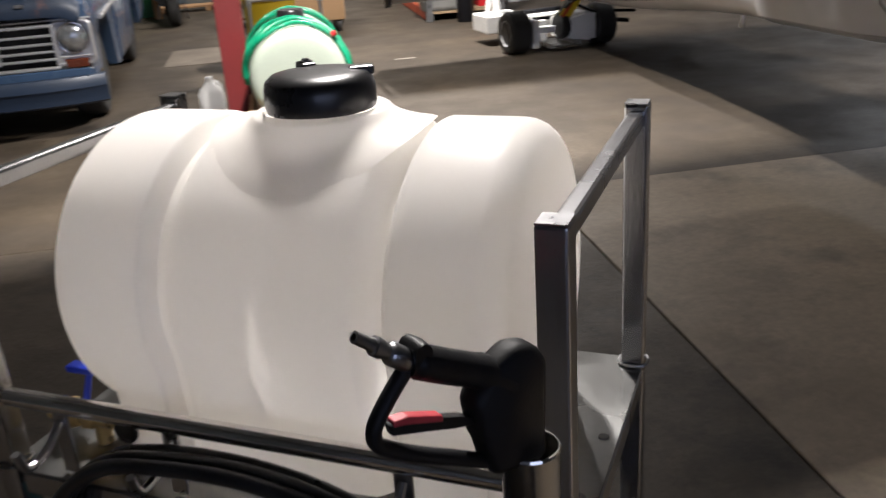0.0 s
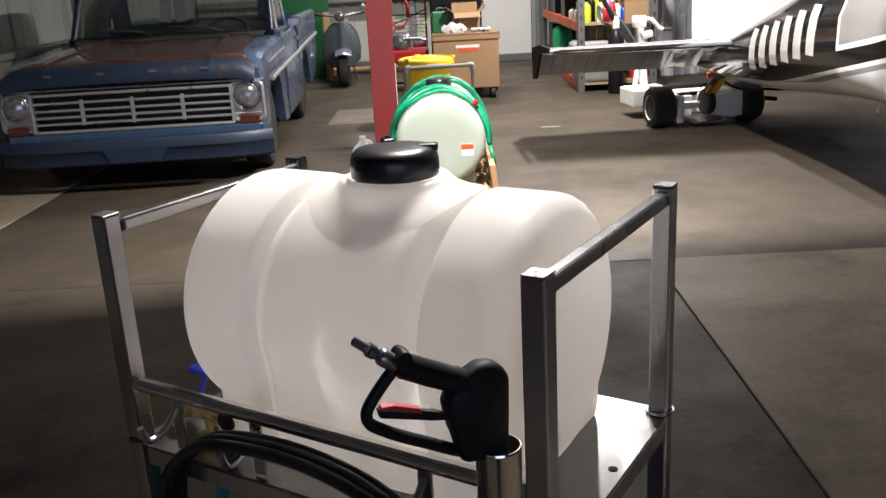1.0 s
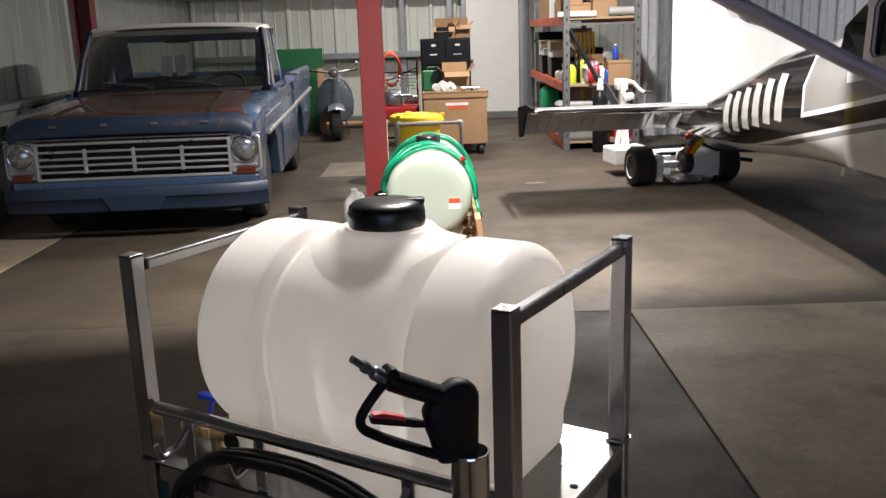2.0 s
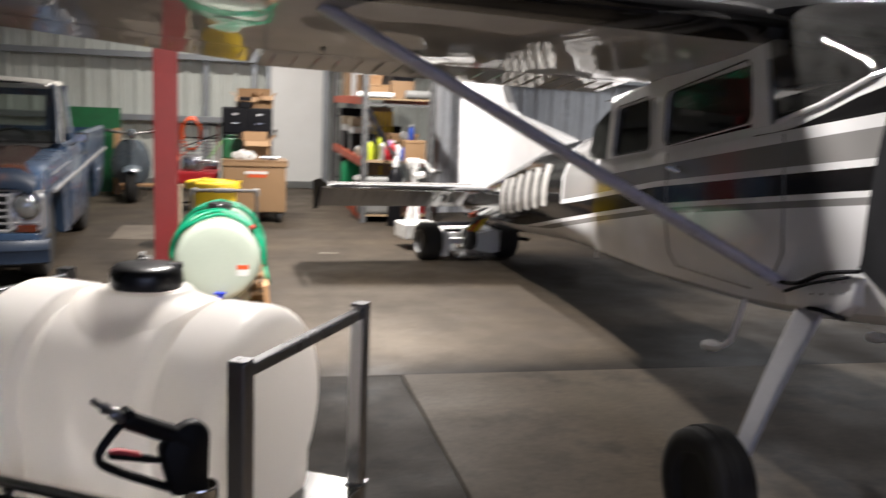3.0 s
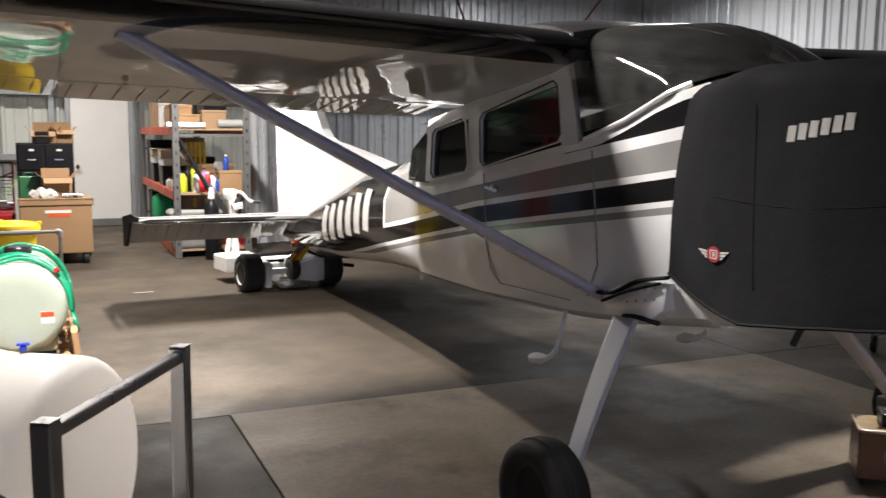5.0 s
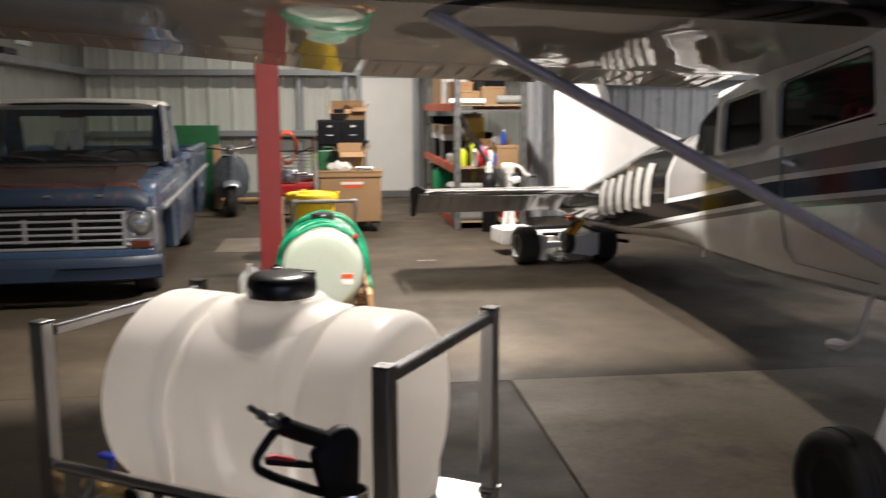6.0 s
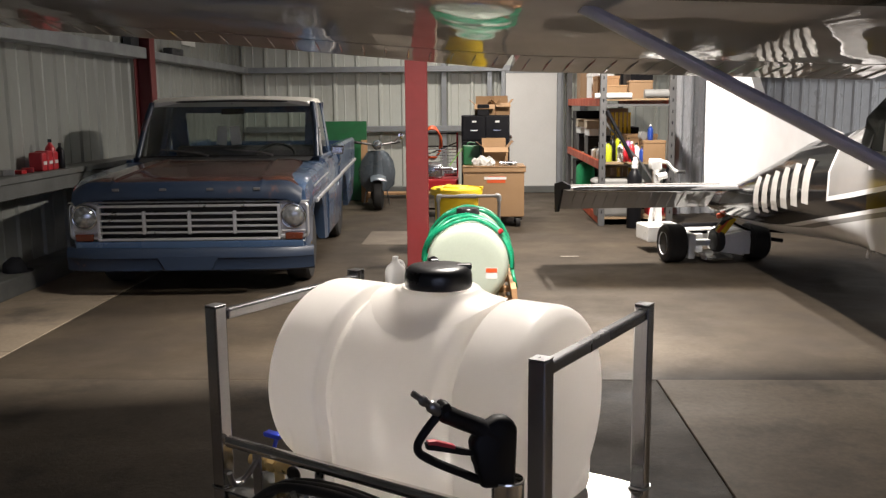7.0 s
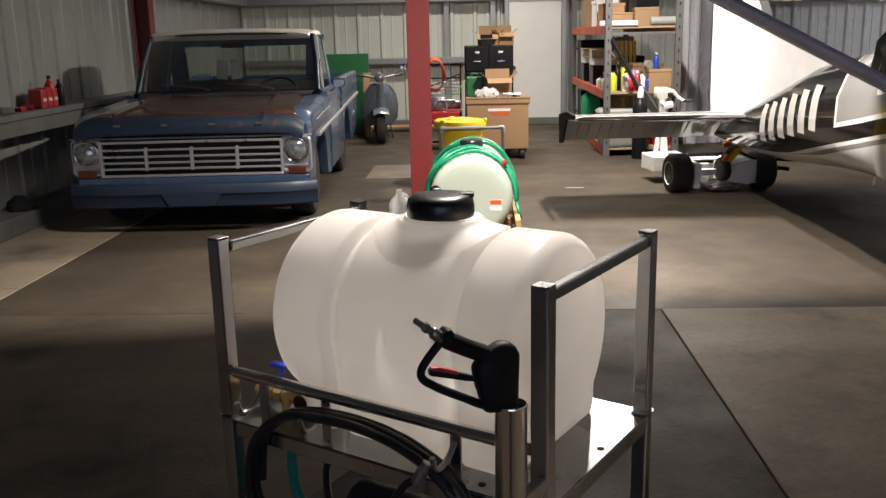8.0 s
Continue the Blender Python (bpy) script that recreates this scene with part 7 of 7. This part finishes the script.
# ---- tail tug under the aeroplane's tail ----
tug = thing("tail_tug", "white electric aircraft tail tug with fat black tyres", "tug", 2.50, 8.95, 0, 9)
for x in (-0.43, 0.42):
    wheel = part("wheel", lathe([(0.001, -0.085), (0.04, -0.083), (0.07, -0.07), (0.10, -0.08), (0.112, -0.098), (0.112, 0.098), (0.10, 0.08), (0.07, 0.07), (0.04, 0.083), (0.001, 0.085)], 28, pose(x, -0.10, 0.185, 0, 90, 0)), M_BOTW, tug, "white wheel rim", 35)
    part("tyre", lathe([(0.105, -0.09), (0.14, -0.102), (0.17, -0.095), (0.186, -0.075), (0.186, 0.075), (0.17, 0.095), (0.14, 0.102), (0.105, 0.09)], 36, pose(x, -0.10, 0.186, 0, 90, 0)), M_RUBBER, wheel, "fat black tyre", 35)
M_TUGW = surface("tug_white_paint", (0.86, 0.86, 0.84), (0.78, 0.78, 0.76), scale=4, rough=0.3, bump=0.03, spots=(0.5, 0.49, 0.47), spot_scale=6, spot_edge=(0.68, 0.8))
part("frame", joined(box(-0.30, -0.14, 0.12, -0.20, 0.5, 0.27, 0.01), box(0.20, -0.14, 0.12, 0.30, 0.5, 0.27, 0.01), box(-0.30, 0.40, 0.12, 0.30, 0.55, 0.27, 0.01), box(-0.33, -0.12, 0.15, 0.33, -0.06, 0.21, 0.006), box(-0.31, -0.23, 0.04, -0.245, 0.1, 0.29, 0.012), box(-0.245, 0.02, 0.06, -0.06, 0.06, 0.25, 0.008)), M_TUGW, tug, "white welded frame")
part("deck_plate", box(-0.33, 0.06, 0.275, 0.10, 0.42, 0.29, 0.004, 1), M_TUGW, tug)
part("drive_wedge", loft([[(0.0, -0.19, 0.10), (0.0, -0.19, 0.25), (0.0, 0.05, 0.27), (0.0, 0.05, 0.10)], [(0.26, -0.225, 0.06), (0.26, -0.225, 0.305), (0.26, 0.05, 0.305), (0.26, 0.05, 0.06)]]), M_TUGW, tug, "white sloping drive housing")
part("battery_box", box(-0.49, 0.42, 0.11, -0.10, 0.80, 0.28, 0.015), M_TUGW, tug, "white battery box")
part("motor_cover", joined(box(0.10, -0.16, 0.10, 0.33, 0.2, 0.30, 0.02), box(0.26, -0.22, 0.07, 0.335, -0.02, 0.30, 0.012)), M_TUGW, tug, "white drive cover", 30)
part("axle", rod((-0.42, -0.10, 0.186), (0.42, -0.10, 0.186), 0.018, 10), M_STEEL, tug)
part("pan", joined(box(-0.14, -0.24, 0.03, 0.13, 0.2, 0.045, 0.004, 1), box(-0.15, -0.26, 0.03, -0.13, 0.2, 0.07), box(0.12, -0.26, 0.03, 0.14, 0.2, 0.07)), M_STEEL, tug, "steel wheel pan")
part("pan_lip", tube([(-0.13, -0.2, 0.05), (-0.14, -0.275, 0.035), (0.13, -0.275, 0.035), (0.14, -0.2, 0.05)], 0.010, 8), M_CHROME, tug, "bright pan lip")
part("handle_post", joined(beam((-0.33, 0.55, 0.27), (-0.36, 0.62, 0.93), 0.07, 0.05, 0.006), beam((-0.43, 0.55, 0.27), (-0.38, 0.58, 0.5), 0.04, 0.04, 0.006)), M_TUGW, tug, "white steering post")
part("steering_head", joined(box(-0.42, 0.57, 0.86, -0.30, 0.67, 0.97, 0.012), tube(smooth_path([(-0.32, 0.6, 0.94), (-0.25, 0.58, 0.93), (-0.19, 0.56, 0.86), (-0.14, 0.55, 0.83)], 5), 0.018, 8), rod((-0.36, 0.55, 0.78), (-0.26, 0.55, 0.80), 0.035, 14)), M_TUGW, tug, "", 40)
part("grip", rod((-0.15, 0.55, 0.83), (-0.06, 0.54, 0.83), 0.017, 8), M_RUBBER, tug)
part("lever", joined(rod((-0.27, 0.6, 0.7), (-0.23, 0.58, 0.88), 0.018, 8), tube([(-0.25, 0.6, 0.72), (-0.19, 0.6, 0.72), (-0.19, 0.6, 0.66), (-0.25, 0.6, 0.66)], 0.008, 6, True)), M_CAB, tug)
part("warning_flag", moved(box(-0.05, -0.004, -0.105, 0.05, 0.004, 0.105), pose(0.045, -0.255, 0.37, 0, 38, 0)), M_YELLOW, tug, "yellow and red warning flag")
part("flag_stripe", joined(moved(box(-0.02, -0.007, -0.1, 0.012, 0.007, 0.06), pose(0.03, -0.256, 0.375, 0, 38, 0)), moved(box(-0.04, -0.02, -0.025, 0.04, 0.02, 0.025, 0.012), pose(-0.005, -0.24, 0.465, 0, -15, 0))), M_LABELR, tug)
part("strap", joined(tube(smooth_path([(0.0, 0.0, 0.45), (0.1, -0.1, 0.43), (0.2, -0.16, 0.36), (0.33, -0.2, 0.30)], 5), 0.014, 6)), M_CAB, tug)
part("winch", joined(rod((-0.2, 0.25, 0.30), (0.2, 0.25, 0.30), 0.03, 12), box(-0.1, 0.2, 0.22, 0.12, 0.3, 0.27, 0.01)), M_CAB, tug, "black winch drum", 40)
part("cable_plug", joined(rod((0.5, -0.24, 0.30), (0.68, -0.30, 0.29), 0.014, 8), rod((0.5, -0.22, 0.22), (0.64, -0.25, 0.2), 0.02, 8)), M_CAB, tug, "black cable plug")

# ---- wooden case, charger and yellow tow bar past the nose ----
M_CASE = surface("varnished_plywood", (0.19, 0.08, 0.034), (0.13, 0.054, 0.024), scale=2, fine=20, rough=0.35, coat=0.3, bump=0.05, stretch=(1, 6, 6))
crate = thing("wooden_case", "varnished wooden case with chrome handles on small feet", "case", 3.60, 2.845, 0, -40.5)
part("case_body", box(0, 0, 0.03, 0.62, 0.24, 0.245, 0.006), M_CASE, crate, "varnished plywood body")
# thin lid in a paler wood: lamp light on the top is in its colour
part("case_lid", box(-0.004, -0.004, 0.2455, 0.624, 0.244, 0.262, 0.006), surface("lit_plywood", (0.62, 0.46, 0.24), (0.54, 0.38, 0.19), scale=3, fine=20, rough=0.4, coat=0.3, bump=0.05, stretch=(1, 6, 6)), crate, "plywood lid, coloured pale for the light on it")
for x in (0.04, 0.58):
    for y in (0.03, 0.21):
        part("foot", lathe([(0.018, 0), (0.022, 0.03), (0.001, 0.03)], 12, pose(x, y, 0)), M_RUBBER, crate)
part("lid_handle", joined(rod((0.17, -0.012, 0.138), (0.31, -0.012, 0.138), 0.011, 8), *[lathe([(0.001, 0.012), (0.034, 0.01), (0.042, 0.0)], 16, pose(x, 0, 0.138, 90, 0, 0)) for x in (0.15, 0.33)]), M_CHROME, crate, "chrome pull handle")
part("lid_hole", joined(*[lathe([(0.001, 0), (0.012, 0), (0.012, 0.002), (0.001, 0.002)], 12, pose(x, y, 0.262)) for x, y in ((0.09, 0.04), (0.50, 0.06))]), M_RUBBER, crate)
charger = thing("battery_charger", "small black battery charger with a pale label, on the case", "charger", 3.60, 2.845, 0.262, -40.5)
part("shell", box(0.10, 0.06, 0.0, 0.30, 0.2, 0.06, 0.01), M_LID, charger)
part("label", box(0.13, 0.09, 0.06, 0.27, 0.17, 0.062), M_BOTW, charger, "pale label plate")
part("lead", tube(smooth_path([(0.30, 0.12, 0.02), (0.36, 0.10, 0.012), (0.40, 0.16, 0.012), (0.45, 0.1, 0.012), (0.42, 0.03, 0.012), (0.49, 0.0, 0.012), (0.52, -0.012, -0.04), (0.52, -0.012, -0.12)], 5), 0.006, 6), M_HOSE, charger, "", 60)
part("lead", tube(smooth_path([(0.30, 0.15, 0.02), (0.35, 0.18, 0.03), (0.42, 0.12, 0.012), (0.38, 0.06, 0.012), (0.31, 0.09, 0.02)], 5), 0.005, 6), M_HOSE, charger, "", 60)

tow = thing("tow_dolly", "yellow steel tow dolly with a chrome-hubbed wheel", "dolly", 6.158, 4.59, 0, -6)
wheel = part("wheel", lathe([(0.001, 0.03), (0.05, 0.045), (0.1, 0.03), (0.13, 0.035), (0.14, 0.05), (0.14, -0.05), (0.001, -0.03)], 28, pose(0.37, 0.08, 0.30, 0, 90, -50)), M_CHROME, tow, "chrome wheel hub", 40)
part("tyre", lathe([(0.135, -0.06), (0.19, -0.065), (0.21, -0.04), (0.21, 0.04), (0.19, 0.065), (0.135, 0.06)], 32, pose(0.37, 0.08, 0.30, 0, 90, -50)), M_RUBBER, wheel, "", 40)
part("fork", joined(beam((0.235, -0.02, 0.15), (0.27, -0.02, 0.40), 0.06, 0.035, 0.006), beam((-0.42, 0.02, 0.42), (0.45, 0.02, 0.42), 0.06, 0.05, 0.006), beam((-0.36, 0.02, 0.15), (-0.36, 0.02, 0.42), 0.05, 0.035, 0.006)), M_YELLOW, tow, "yellow fork")
for x in (-0.36, 0.28):
    caster = part("caster", lathe([(0.001, -0.02), (0.06, -0.022), (0.068, -0.012), (0.068, 0.012), (0.06, 0.022), (0.001, 0.02)], 22, pose(x, 0, 0.068, 0, 90, -50)), M_CAB, tow, "black caster wheel", 40)
    part("caster_yoke", joined(beam((x - 0.02, -0.03, 0.07), (x - 0.02, -0.01, 0.145), 0.02, 0.008), beam((x + 0.02, 0.03, 0.07), (x + 0.0, 0.01, 0.145), 0.02, 0.008), box(x - 0.045, -0.045, 0.14, x + 0.045, 0.045, 0.15, 0.003, 1)), M_STEEL, caster)

# ---- on the wall ledge and kerb ----
can = thing("oil_bottle_pack", "red oil bottle pack with white lettering bars on the ledge", "bottle pack", -3.80, 8.06, 0.985, 0)
for k in range(3):
    jar = part("red_bottle", box(-0.07, -0.12 + 0.11 * k, 0, 0.06, -0.02 + 0.11 * k, 0.17 + 0.01 * (k % 2), 0.015), M_REDB, can, "red plastic bottle")
    part("label_bar", box(0.058, -0.10 + 0.11 * k, 0.06, 0.063, -0.04 + 0.11 * k, 0.09), M_LETTER, jar)
spray = bottle(-3.78, 8.38, 0.985, 0.04, 0.24, M_CAB, "small black bottle standing on the ledge")
spray["group"] = "bottles on the ledge"
spray2 = bottle(-3.82, 8.27, 0.985, 0.045, 0.28, M_REDB, "red bottle with a black cap on the ledge")
spray2["group"] = "bottles on the ledge"
for k, (y, w) in enumerate(((7.66, 0.09), (7.82, 0.05), (7.46, 0.12))):
    ob = thing("small_part", "small dull red metal part on the ledge", "part", -3.82, y, 0.985, 20 * k)
    part("block", box(-0.05, -w / 2, 0, 0.05, w / 2, 0.035 + 0.01 * k, 0.008), M_REDP if k < 2 else M_GREYT, ob)
cap = thing("baseball_cap", "black cloth baseball cap lying on the kerb", "cap", -3.82, 7.45, 0.16, 30)
cap_bm = bmesh.new()
bmesh.ops.create_icosphere(cap_bm, subdivisions=3, radius=1.0)
for v in cap_bm.verts:
    v.co = Vector((v.co.x * 0.10, v.co.y * 0.12, max(0, v.co.z * 0.11 + 0.02 + 0.02 * noise.noise(v.co * 2))))
part("crown", cap_bm, M_COVER, cap, "", 60)
part("peak", plate([(0.09 * math.cos(q), 0.11 * math.sin(q)) for q in [radians(a) for a in range(-90, 91, 15)]], 0.006, pose(0.06, 0, 0.005)), M_COVER, cap)
